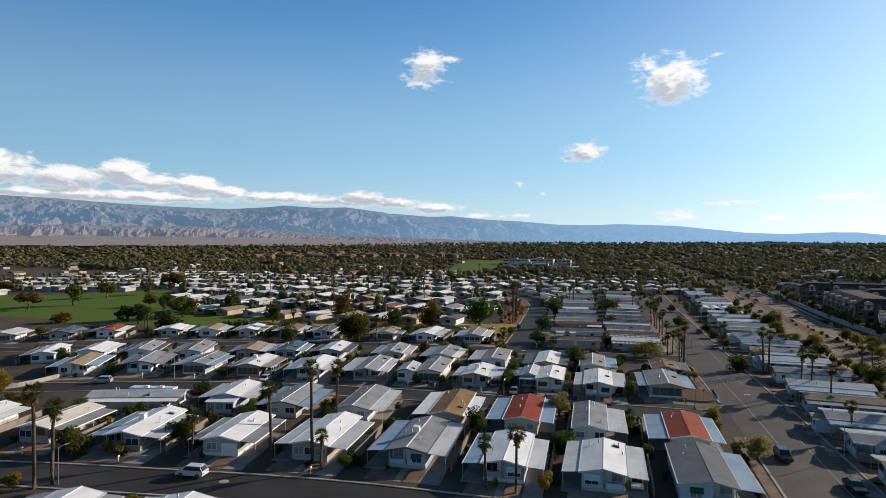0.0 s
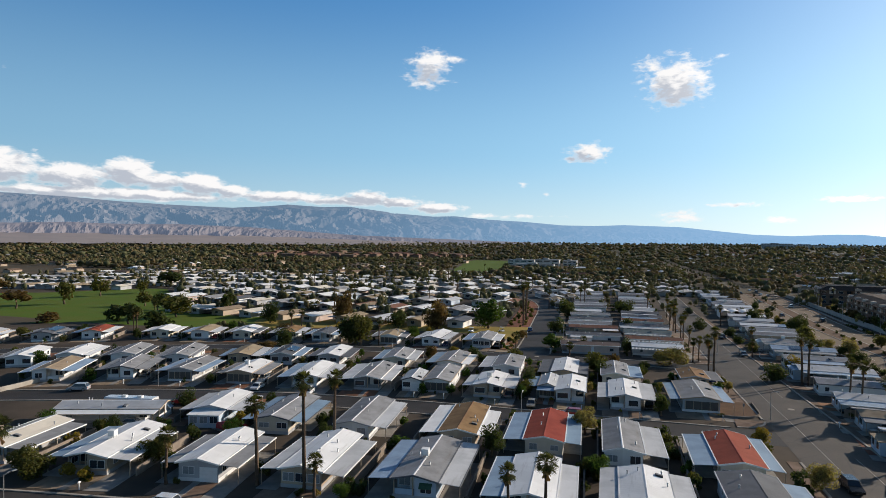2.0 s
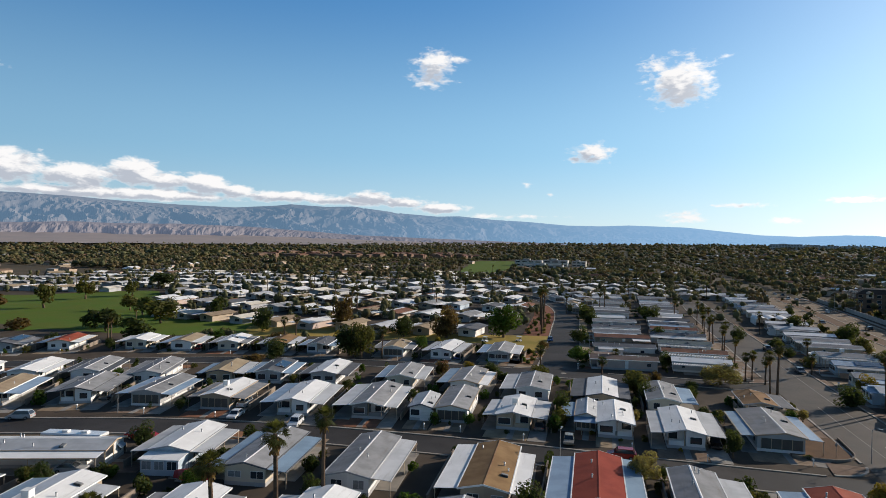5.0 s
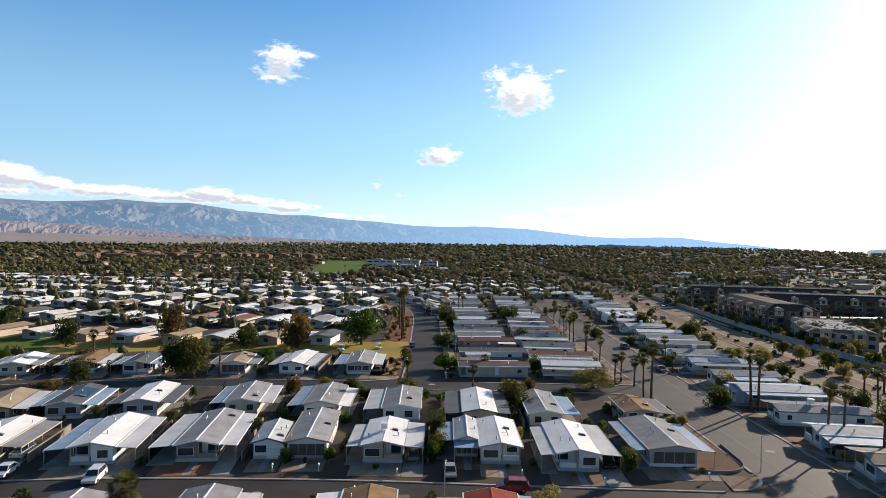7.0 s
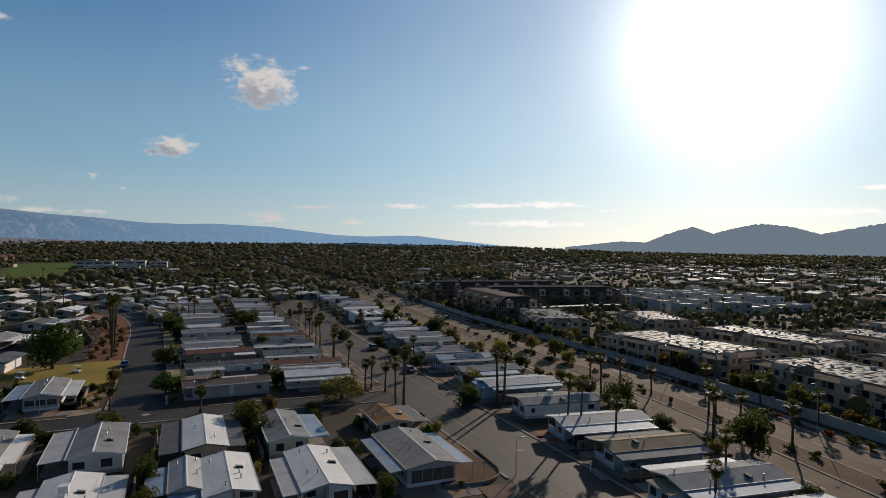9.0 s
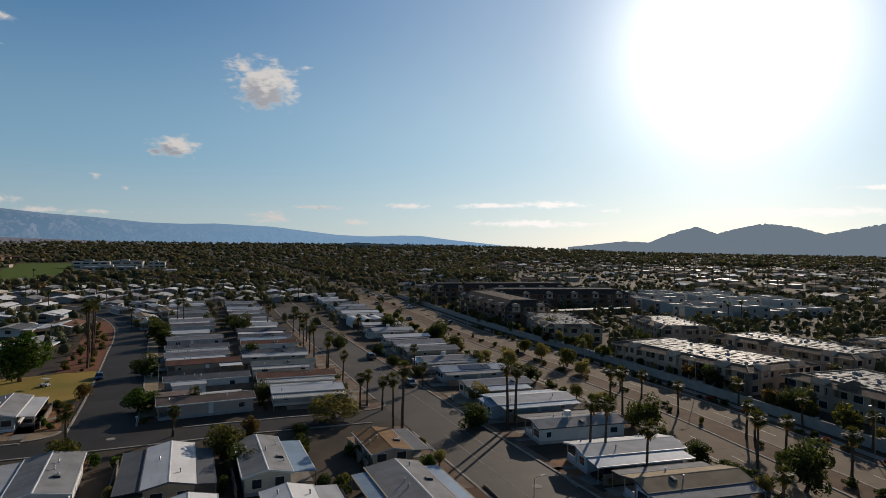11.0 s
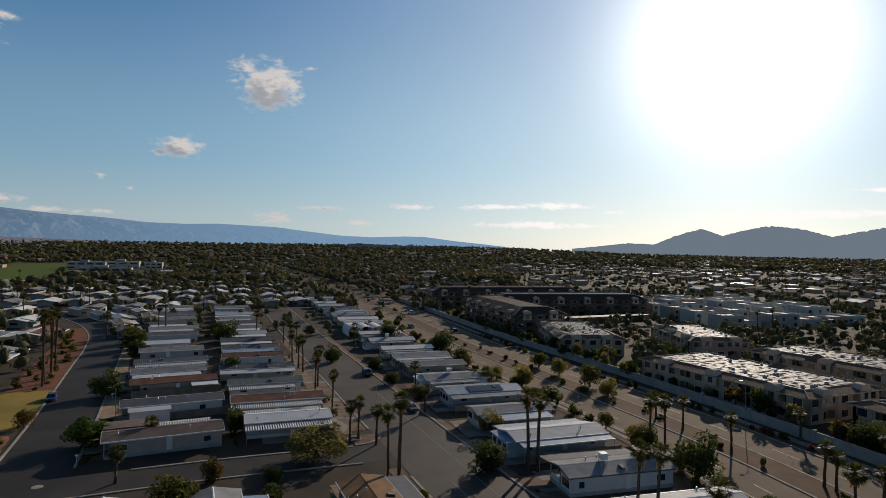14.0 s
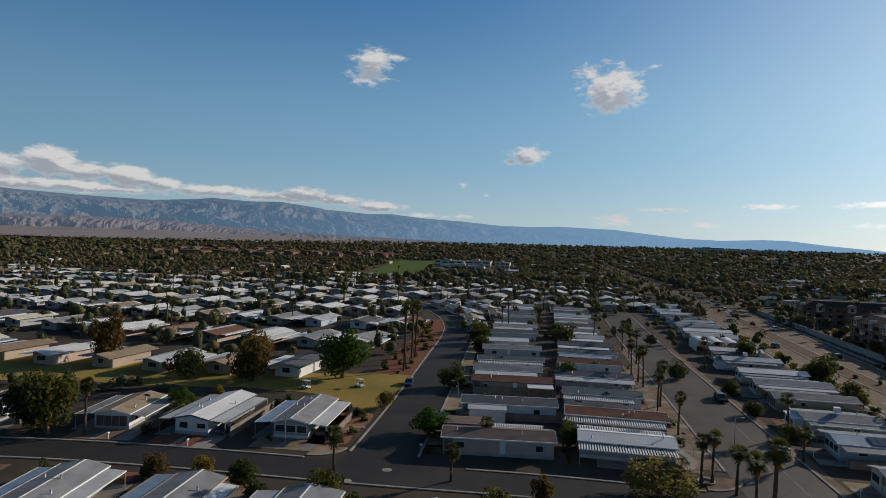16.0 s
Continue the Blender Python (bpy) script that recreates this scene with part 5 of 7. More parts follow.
for i, (bx, by, bh, br, bk) in enumerate(BUSHES[:290]):
    bush(bx, by, bh, br, bk, i)
for bk in LEAVES:
    sprays = []
    for i, (bx, by, bh, br, k) in enumerate(BUSHES[290:]):
        if k == bk:
            sprays.append(leaf_crown(i % 7, 240, br, bh * 0.58, 0.2 * br, lumps=6) + np.array([bx, by, bh * 0.42]))
    if sprays:
        tagged(new("shrubbery", quads_mesh("shrubbery", np.concatenate(sprays), LEAVES[bk])), f"{WORDS[bk]} shrubs scattered among the farther homes", "shrubs", "", "stuff")

# ---- far districts ----
def far_home(seed, roof, wall, length, carport):
    rng = random.Random(seed)
    t = thing("mobile_home", f"distant {wall} manufactured home with a {roof} roof", "house", pose(0, 0, -50), "homes of the park")
    L, w = length, 4.2
    part("wall", Geo().prism([(-w + 0.9, 0), (w - 0.9, 0), (w - 0.9, 2.9), (0, 3.55), (-w + 0.9, 2.9)], 2.0, L - 2.0), WALLS[wall], t)
    g = Geo().slab((-w, 0, 2.78), (0, 0, 3.65), (0, L, 3.65), (-w, L, 2.78), 0.14).slab((0, 0, 3.65), (w, 0, 2.78), (w, L, 2.78), (0, L, 3.65), 0.14)
    part("roof", g, ROOFS[roof], t)
    side = rng.choice((-1, 1))
    x0, x1 = sorted((side * w, side * (w + carport)))
    g = Geo().box(x0, x1, 0.5, L - 1.5, 2.4, 2.5)
    part("carport_roof", g, ROOFS[rng.choice(["white", "pale", "white", "blue"])], t)
    g = Geo().box(x1 - 0.1 if side > 0 else x0, x1 if side > 0 else x0 + 0.1, 0.5, L - 1.5, 2.2, 2.53)
    part("carport_beam", g, TRIM, t)
    for yy, face in ((1.98, 0), (L - 1.98, 180)):
        put("window", WINDOW_ME, t, pose(rng.uniform(-0.9, 0.9), yy, 1.6, 0, 0, face) @ Matrix.Diagonal((rng.uniform(1.6, 3.2), 1.6, 1.3, 1)))
    return t


FAR = [far_home(i, r, wl, ln, c) for i, (r, wl, ln, c) in enumerate([("white", "grey", 16, 3.4), ("pale", "tan", 18, 3.0), ("pale", "tan", 17, 3.4), ("white", "tan", 16, 3.6), ("grey", "grey", 17, 3.0), ("white", "pink", 19, 3.2), ("cream", "grey", 16, 3.4), ("tan", "tan", 17, 3.2), ("pale", "blue", 18, 3.2), ("slate", "white", 16, 3.4), ("rust", "tan", 17, 3.0)])]
NO_HOMES = [(-68, 48, 100, 440), (38, 70, 100, 700)]


def free(x, y):
    north = np.interp(x, [-245, -188, -173, -141, -94, -71, -57], [262, 247, 251, 255, 257, 261, 266])
    if y < north + 2 or (y < 372 and x < -236 - (y - 260) * 0.9 and y < 290 + (x + 400) * 1.2):
        return False
    if any(a < x < b and c < y < d for a, b, c, d in NO_HOMES):
        return False
    for line in (STREET_W, STREET_C):
        if any((x - p[0]) ** 2 + (y - p[1]) ** 2 < 13 ** 2 for p in line[::2]):
            return False
    return True


rng = random.Random(5)
spots = []
for row in range(20):
    y0 = 256 + row * 19 + (row // 2) * 7
    for col in range(34):
        x = -520 + col * 16.2 + rng.uniform(-1.5, 1.5)
        y = y0 + (x + 100) * 0.12 + 14 * math.sin(x / 70.0) + rng.uniform(-1, 1)
        limit = 560 if x < -250 else 660
        if x < 48 and 246 < y < limit and free(x, y):
            spots.append((x, y, 97 + 10 * math.sin(x / 90.0) + (180 if row % 2 else 0)))
for x in range(-420, -255, 17):
    for k in range(3):
        spots.append((x + rng.uniform(-2, 2), 150 + (x + 260) * -0.02 + k * 24 - 60 + rng.uniform(-2, 2), 112))
spots.sort(key=lambda p: p[0] ** 2 + p[1] ** 2)
for x, y, a in spots[:105]:
    copy_thing(FAR[rng.randrange(len(FAR))], pose(x, y, 0, 0, 0, a - 90))
rest = {}
for x, y, a in spots[105:]:
    k = rng.choice(["white", "grey", "pale", "cream", "white", "grey", "tan", "pale"])
    ca, sa = math.cos(radians(a - 90)), math.sin(radians(a - 90))
    L, w = rng.uniform(15, 19), 4.2
    g = Geo().prism([(-w + 0.9, 0), (w - 0.9, 0), (w - 0.9, 2.9), (0, 3.55), (-w + 0.9, 2.9)], 2.0, L - 2.0)
    body = rest.setdefault("wall", Geo())
    def lay(src, dst):
        k0 = len(dst.v)
        dst.v += [(x + px * ca - py * sa, y + px * sa + py * ca, pz) for px, py, pz in src.v]
        dst.f += [tuple(k0 + i for i in f) for f in src.f]
    lay(g, body)
    g = Geo().slab((-w, 0, 2.78), (0, 0, 3.65), (0, L, 3.65), (-w, L, 2.78), 0.14).slab((0, 0, 3.65), (w, 0, 2.78), (w, L, 2.78), (0, L, 3.65), 0.14).box(w, w + 3.2, 0.5, L - 1.5, 2.4, 2.5)
    lay(g, rest.setdefault(k, Geo()))
for k, g in rest.items():
    mat = WALLS["grey"] if k == "wall" else ROOFS[k]
    tagged(new("far_homes", g.mesh("far_homes", mat)), "rows of small distant manufactured homes" if k == "wall" else "roofs of rows of small distant homes", "houses", "", "stuff")
for t in FAR:
    for o in (*t.children_recursive, t):
        bpy.data.objects.remove(o)


def valley_rise(x, y):
    """The valley floor climbs gently towards the northern range."""
    r, az = math.hypot(x, y), math.degrees(math.atan2(x, y))
    return 23.0 * min(max((r - 1300.0) / 1600.0, 0.0), 1.3) * float(np.interp(az, [-80, -45, -25, 0, 15, 24, 33, 42], [0.4, 0.5, 0.85, 1.0, 1.05, 0.85, 0.2, 0.0]))


fan = Geo()
for fa in range(-84, 42, 2):
    for fr in range(1300, 3500, 200):
        corners = [(r * math.sin(radians(a)), r * math.cos(radians(a))) for a, r in ((fa, fr), (fa + 2, fr), (fa + 2, fr + 200), (fa, fr + 200))]
        fan.face(*[(cx, cy, 0.45 + valley_rise(cx, cy)) for cx, cy in corners][::-1])
structure("valley_floor", fan, MATS["far_scrub"], "gently rising scrubby valley floor below the range", "ground")


def clump_crown(seed, clumps, sprays):
    """A distant crown: several uneven, knobbly leaf clumps leaning on one another, with loose sprays. Corners and triangles."""
    rng = np.random.RandomState(seed)
    gold = (1 + 5 ** 0.5) / 2
    ico = np.array([(-1, gold, 0), (1, gold, 0), (-1, -gold, 0), (1, -gold, 0), (0, -1, gold), (0, 1, gold), (0, -1, -gold), (0, 1, -gold), (gold, 0, -1), (gold, 0, 1), (-gold, 0, -1), (-gold, 0, 1)]) / 1.902
    tri = np.array([(0, 11, 5), (0, 5, 1), (0, 1, 7), (0, 7, 10), (0, 10, 11), (1, 5, 9), (5, 11, 4), (11, 10, 2), (10, 7, 6), (7, 1, 8), (3, 9, 4), (3, 4, 2), (3, 2, 6), (3, 6, 8), (3, 8, 9), (4, 9, 5), (2, 4, 11), (6, 2, 10), (8, 6, 7), (9, 8, 1)])
    vs, fs = [], []
    for k in range(clumps):
        c = rng.normal(size=3) * np.array([0.42, 0.42, 0.30]) * (0 if clumps == 1 else 1)
        r = rng.uniform(0.45, 0.7) if clumps > 1 else 0.72
        vs.append(ico * rng.uniform(0.72, 1.2, (12, 1)) * r * np.array([1, 1, rng.uniform(0.7, 1.0)]) + c)
        fs.append(tri + 12 * k)
    loose = leaf_crown(seed, sprays, 1.05, 1.0, 1.45 / math.sqrt(sprays), lumps=5, fuzz=0.6)
    quads = np.arange(4 * sprays).reshape(-1, 4) + 12 * clumps
    return np.concatenate([*vs, loose]), np.concatenate([*fs, quads[:, [0, 1, 2]], quads[:, [0, 2, 3]]])


def scatter_woods(name, label, spots, clumps, sprays, mat, seed):
    """Many trees of a distant wood in one mesh, each a crown of several leaf clumps."""
    rng = np.random.RandomState(seed)
    base = [clump_crown(seed + j, clumps, sprays) for j in range(9)]
    vs, fs, k = [], [], 0
    for x, y, h, r in spots:
        v, f = base[rng.randint(9)]
        a = rng.uniform(0, 6.28)
        c, s = math.cos(a), math.sin(a)
        v = np.stack([v[:, 0] * c - v[:, 1] * s, v[:, 0] * s + v[:, 1] * c, v[:, 2]], 1)
        vs.append(v * np.array([r, r, h * 0.5]) + np.array([x, y, h * 0.5 + valley_rise(x, y)]))
        fs.append(f + k)
        k += len(v)
    vs, fs = np.concatenate(vs), np.concatenate(fs)
    me = bpy.data.meshes.new(name)
    me.vertices.add(len(vs))
    me.vertices.foreach_set("co", vs.astype(np.float32).ravel())
    me.loops.add(len(fs) * 3)
    me.loops.foreach_set("vertex_index", fs.astype(np.int32).ravel())
    me.polygons.add(len(fs))
    me.polygons.foreach_set("loop_start", np.arange(0, len(fs) * 3, 3, dtype=np.int32))
    me.materials.append(mat)
    me.update(calc_edges=True)
    return tagged(new(name, me), label, "trees", "", "stuff")


BLOCKS = [(102, 219, 7.5, 11.8, 22.8, 2), (141, 224, 9, 10.5, 22, 2), (110, 172, 0, 11.5, 17.5, 2), (99, 294, -16, 10.2, 20.5, 2), (137.5, 279, -17, 9.5, 18.5, 2), (145, 172, 4, 10.5, 17, 2), (102, 128, 3, 10.5, 17, 2),
          (98, 352, -2, 10.5, 33, 3), (147, 388, -8, 40, 10, 3), (134, 442, -4, 46, 10, 3), (149, 356, 8, 26, 4.5, 1), (211, 370, -80, 26, 4.5, 1), (231, 336, -25, 26, 4.5, 1), (176, 212, 4, 11, 16, 2), (212, 226, -6, 11, 16, 2), (252, 205, 6, 11, 16, 2)]


def open_ground(x, y):
    """Free of blocks, aisles and parking across the boulevard."""
    if any(abs(x - bx) < bw + 3 and abs(y - by) < bd + 3 for bx, by, _, bw, bd, _ in BLOCKS):
        return False
    return not (180 < x < 290 and 312 < y < 440) and not (116 < x < 121 and y < 310)


def fairway(x, y):
    """The open lawn and the grounds of the white complex."""
    left, right = np.interp(y, [600, 1150], [-225, -342]), np.interp(y, [600, 930, 1150], [-165, -215, -270])
    return (600 < y < 1150 and left < x < right) or (-255 < x < -105 and 835 < y < 1010)


rng = random.Random(21)
mid, deep, horizon = [], [], []
for i in range(2600):
    x, y = rng.uniform(-560, 60), rng.uniform(235, 640)
    if rng.random() < 0.6 and free(x, y):
        mid.append((x, y, rng.uniform(2.5, 7.5), rng.uniform(1.4, 3.6)))
for i in range(7600):
    az, r = radians(rng.uniform(-62, 20)), 560 + 800 * rng.random() ** 0.9
    x, y = r * math.sin(az), r * math.cos(az)
    if not fairway(x, y) and y > 500 + 0.1 * abs(x) and abs(x - avenue(y)) > 19 and noise.noise(Vector((x / 60, y / 60, 0))) > -0.25:
        k = 0.7 + 0.6 * (noise.noise(Vector((x / 90, y / 90, 5))) + 0.5)
        deep.append((x, y, rng.uniform(4, 10) * k, rng.uniform(3.0, 6.6) * k))
for i in range(6400):
    x, y = rng.uniform(90, 1500), rng.uniform(110, 1300)
    if abs(x - avenue(y)) > 24 and (x > 185 and (x > 330 or y > 480 or y < 190)) or y > 480:
        deep.append((x, y, rng.uniform(2.5, 7.5), rng.uniform(1.6, 4.0)))
for i in range(2400):
    x, y = rng.uniform(90, 345), rng.uniform(80, 500)
    if open_ground(x, y):
        mid.append((x, y, rng.uniform(2.5, 7.0), rng.uniform(1.3, 3.0)))
for i in range(330):
    y = 400 + i * 2.9
    cx = avenue(y)
    side = rng.choice((-1, -1, 0, 1, 1))
    x = cx + side * rng.uniform(14, 24) + (rng.uniform(-1.5, 2.5) if side == 0 else 0)
    deep.append((x, y, rng.uniform(3.5, 9) * (0.6 if side == 0 else 1), rng.uniform(1.8, 4.2) * (0.6 if side == 0 else 1)))
for i in range(22):
    x = rng.uniform(-172, -100)
    mid.append((x, np.interp(x, [-165, -151, -135, -108, -88, -67, -55], [214, 217, 224, 229, 233, 233, 226]) - rng.uniform(0, 4), rng.uniform(1.5, 4.5), rng.uniform(1.2, 2.4)))
for i in range(130):
    mid.append((rng.uniform(-62, 50), rng.uniform(335, 560), rng.uniform(2.5, 6.5), rng.uniform(1.4, 3.0)))
for i in range(9500):
    az, r = radians(rng.uniform(-75, 75)), 1250 + 2500 * rng.random()
    horizon.append((r * math.sin(az), r * math.cos(az), rng.uniform(6, 15), rng.uniform(5, 14)))
scatter_woods("garden_trees", "scattered garden trees among the distant homes", mid[0::2], 1, 66, WOODS[1], 31)
scatter_woods("garden_trees", "scattered garden trees among the distant homes", mid[1::2], 1, 66, WOODS[0], 32)
for k in range(3):
    scatter_woods("woods", "dense mixed trees of the valley floor", deep[k::3], 1, 34, WOODS[k], 41 + k)
    scatter_woods("far_woods", "tree cover reaching towards the mountains", horizon[k::3], 1, 10, WOODS[k], 51 + k)


def lay_house(store, x, y, a, w, L, h, wall, roof, pitch):
    """One low house of a distant district, added to the walls and roofs of its colours."""
    ca, sa = math.cos(a), math.sin(a)
    if pitch:
        top = Geo().slab((-w - 0.5, -L - 0.5, h), (0, -L - 0.5, h + pitch), (0, L + 0.5, h + pitch), (-w - 0.5, L + 0.5, h), 0.2).slab((0, -L - 0.5, h + pitch), (w + 0.5, -L - 0.5, h), (w + 0.5, L + 0.5, h), (0, L + 0.5, h + pitch), 0.2)
    else:
        top = Geo().box(-w - 0.3, w + 0.3, -L - 0.3, L + 0.3, h, h + 0.3)
    for kind, src in ((wall, Geo().box(-w, w, -L, L, 0, h)), (roof, top)):
        dst = store.setdefault(kind, Geo())
        k0 = len(dst.v)
        dst.v += [(x + px * ca - py * sa, y + px * sa + py * ca, pz + valley_rise(x, y)) for px, py, pz in src.v]
        dst.f += [tuple(k0 + j for j in f) for f in src.f]


FAR_ROOF = material("far_roof_metal", (0.34, 0.33, 0.31), (0.18, 0.17, 0.16), 8.0, 3.0, 0.62, bump=0.0, spread=0.2, spec=0.2)
lows = {}
for i in range(2600):
    if i < 300:
        az, r = radians(rng.uniform(-58, 18)), rng.uniform(640, 1500)
        x, y = r * math.sin(az), r * math.cos(az)
    else:
        x, y = rng.uniform(95, 1700), rng.uniform(150, 1900)
        if x < 340 and y < 500:
            continue
    if fairway(x, y) or abs(x - avenue(min(y, 1690))) < 26:
        continue
    roof = rng.choice(["tile", "tile", "rust", "white", "metal", "metal", "tan"])
    lay_house(lows, x, y, rng.uniform(-0.3, 0.3) + rng.choice((0, 1.57)), rng.uniform(3.0, 5.0), rng.uniform(4.5, 9), rng.uniform(2.6, 4.4), "wall", roof, 0 if roof == "metal" else 1.4)
# brown condominiums among the trees
for i in range(70):
    az, r = radians(rng.uniform(-36, -17)), rng.uniform(1180, 1460)
    lay_house(lows, r * math.sin(az), r * math.cos(az), rng.choice((0.1, 1.67)), rng.uniform(5, 8), rng.uniform(9, 16), rng.uniform(7.5, 10.5), "brown", rng.choice(["rust", "tile"]), 1.6)
for kind, g in lows.items():
    mat = {"wall": STUCCO, "brown": DARKSTUCCO, "tile": TILE, "rust": ROOFS["rust"], "white": ROOFS["white"], "tan": ROOFS["tan"], "metal": FAR_ROOF}[kind]
    tagged(new("far_houses", g.mesh("far_houses", mat)), "low stucco houses half hidden in distant trees", "houses", "", "stuff")

# slender palms standing out of the distant trees
stems, heads = Geo(), []
spray = leaf_crown(77, 26, 1.0, 0.8, 0.42, lumps=3, fuzz=0.9)
for i in range(420):
    if i < 130:
        x, y = rng.uniform(-420, 40), rng.uniform(330, 760)
    else:
        x, y = rng.uniform(90, 900), rng.uniform(130, 1000)
        if x < 345 and y < 500 and not open_ground(x, y):
            continue
    if fairway(x, y) or abs(x - avenue(y)) < 15 or (x < 60 and y < 440 and not free(x, y)):
        continue
    h, r = rng.uniform(8, 15), rng.uniform(1.3, 2.0)
    stems.tube([(x, y, 0), (x + rng.uniform(-0.4, 0.4), y, h)], [0.24, 0.16], 5, False)
    heads.append(spray * np.array([r, r, r]) + np.array([x, y, h]))
tagged(new("far_palm_trunks", stems.mesh("far_palm_trunks", PALMBARK)), "slender trunks of distant fan palms", "palm trees", "", "stuff")
tagged(new("far_palm_crowns", quads_mesh("far_palm_crowns", np.concatenate(heads), FROND)), "small green crowns of distant fan palms", "palm trees", "", "stuff")


# ---- apartments across the boulevard ----
DARK_TILE = material("dark_brown_tile", (0.085, 0.058, 0.046), (0.055, 0.040, 0.034), 1.2, 9.0, 0.86, bump=0.6, ribs=0.3, rib_axis=0)
RIDGE_TILE = material("ridge_tile", (0.36, 0.27, 0.21), (0.25, 0.18, 0.14), 0.8, 9.0, 0.8, bump=0.3)
CREAM_STUCCO = material("cream_stucco", (0.58, 0.46, 0.36), (0.50, 0.395, 0.31), 4.0, 15.0, 0.92, bump=0.3, vary=0.06)
UNIT_ME = Geo().box(-0.5, 0.5, -0.45, 0.45, 0.0, 0.6).tube([(0, 0, 0.6), (0, 0, 0.68)], [0.34, 0.34], 10).mesh("roof_unit", WALLS["grey"])

def tile_ring(g, w, d, z0, z1, out, inn):
    """A sloping tile skirt round a flat roof."""
    a = [(-w - out, -d - out, z0), (w + out, -d - out, z0), (w + out, d + out, z0), (-w - out, d + out, z0)]
    b = [(-w + inn, -d + inn, z1), (w - inn, -d + inn, z1), (w - inn, d - inn, z1), (-w + inn, d - inn, z1)]
    for i in range(4):
        j = (i + 1) % 4
        g.slab(a[i], a[j], b[j], b[i], 0.2)


def apartment(x, y, ang, w, d, storeys=2, seed=0, paint=STUCCO):
    """A stucco apartment block: projecting bays, recessed balconies, a tile skirt round a flat roof."""
    rng = random.Random(seed)
    t = thing("apartment_building", ("brown" if storeys == 3 else "beige") + " stucco apartment block with recessed balconies and clay tile skirt", "building", pose(x, y, 0, 0, 0, ang), "apartment blocks")
    fh = 2.9
    h = fh * storeys
    back = 1.7
    g = Geo().box(-w + back, w - back, -d + back, d - back, 0, h)
    bays = Geo()
    for face, half, reach in ((0, w, d), (90, d, w), (180, w, d), (270, d, w)):
        m = Matrix.Rotation(radians(face), 4, "Z")
        def place(x0, x1, y0, y1, z0, z1, dst):
            k0 = len(dst.v)
            src = Geo().box(x0, x1, y0, y1, z0, z1)
            dst.v += [tuple(m @ Vector(v)) for v in src.v]
            dst.f += [tuple(k0 + i for i in f) for f in src.f]
        n = max(3, int(round(half * 2 / 4.6)) | 1)
        step = 2 * half / n
        for k in range(n):
            x0, x1 = -half + k * step, -half + (k + 1) * step
            xc = (x0 + x1) / 2
            if k % 2 == 0:
                place(x0 + 0.004 * (face % 180 > 0), x1, -reach, -reach + back, 0, h, bays)
                for s in range(storeys):
                    if face in (0, 270):
                        put("window", WINDOW_ME, t, m @ pose(xc, -reach - 0.02, 1.5 + fh * s) @ Matrix.Diagonal((2.2, 1.6, 1.6, 1)))
            else:
                for s in range(storeys):
                    place(x0, x1, -reach + 0.1, -reach + back, fh * s + (0 if s else -0.1), fh * s + 0.14, bays)
                    place(x0, x1, -reach + 0.1, -reach + 0.22, fh * s + 0.14, fh * s + 0.85, bays)
                    place(x0, x0 + 0.5, -reach + 0.1, -reach + 0.35, fh * s + 0.85, fh * s + fh, bays)
                    place(x1 - 0.5, x1, -reach + 0.1, -reach + 0.35, fh * s + 0.85, fh * s + fh, bays)
                    # rounded head of the opening
                    for q in range(6):
                        u = (q + 0.5) / 6 * 2 - 1
                        drop = 0.35 + 0.55 * (1 - math.sqrt(max(0.0, 1 - u * u)))
                        xa = x0 + 0.5 + (step - 1.0) * q / 6
                        place(xa, xa + (step - 1.0) / 6, -reach + 0.1, -reach + 0.35, fh * s + fh - drop, fh * s + fh, bays)
                    if face in (0, 270):
                        put("balcony_door", PANE_ME, t, m @ pose(xc, -reach + back - 0.03, 1.2 + fh * s) @ Matrix.Diagonal((2.4, 1.6, 2.3, 1)))
    part("wall", g, paint, t)
    part("bay_wall", bays, paint, t)
    if storeys < 3:
        part("flat_roof", Geo().box(-w + 2.2, w - 2.2, -d + 2.2, d - 2.2, h + 0.35, h + 0.6), MEMBRANE, t, "flat patched membrane roof")
    g = Geo()
    rise, deep_in = (2.3, 5.0) if storeys == 3 else (0.75, 2.2)
    tile_ring(g, w, d, h - 0.2, h + rise, 0.7, deep_in)
    part("tile_skirt", g, DARK_TILE if storeys == 3 else TILE, t)
    if storeys == 3:
        part("roof_deck", Geo().box(-w + 4.9, w - 4.9, -d + 4.9, d - 4.9, h + 1.8, h + 2.25), DARK_TILE, t)
        part("deck_kerb", Geo().box(-w + 4.8, w - 4.8, -d + 4.75, -d + 4.95, h + 2.25, h + 2.6).box(-w + 4.8, w - 4.8, d - 4.95, d - 4.75, h + 2.25, h + 2.6), CREAM_STUCCO, t)
    g = Geo().box(-w - 0.78, w + 0.78, -d - 0.78, -d - 0.7, h - 0.42, h - 0.16).box(-w - 0.78, w + 0.78, d + 0.7, d + 0.78, h - 0.42, h - 0.16).box(-w - 0.78, -w - 0.7, -d - 0.7, d + 0.7, h - 0.42, h - 0.16).box(w + 0.7, w + 0.78, -d - 0.7, d + 0.7, h - 0.42, h - 0.16)
    part("eave_board", g, paint, t)
    for sx in (-1, 1):
        for sy in (-1, 1):
            part("hip_cap", Geo().tube([(sx * (w + 0.7), sy * (d + 0.7), h - 0.14), (sx * (w - deep_in), sy * (d - deep_in), h + rise + 0.05)], [0.13, 0.13], 6), RIDGE_TILE, t)
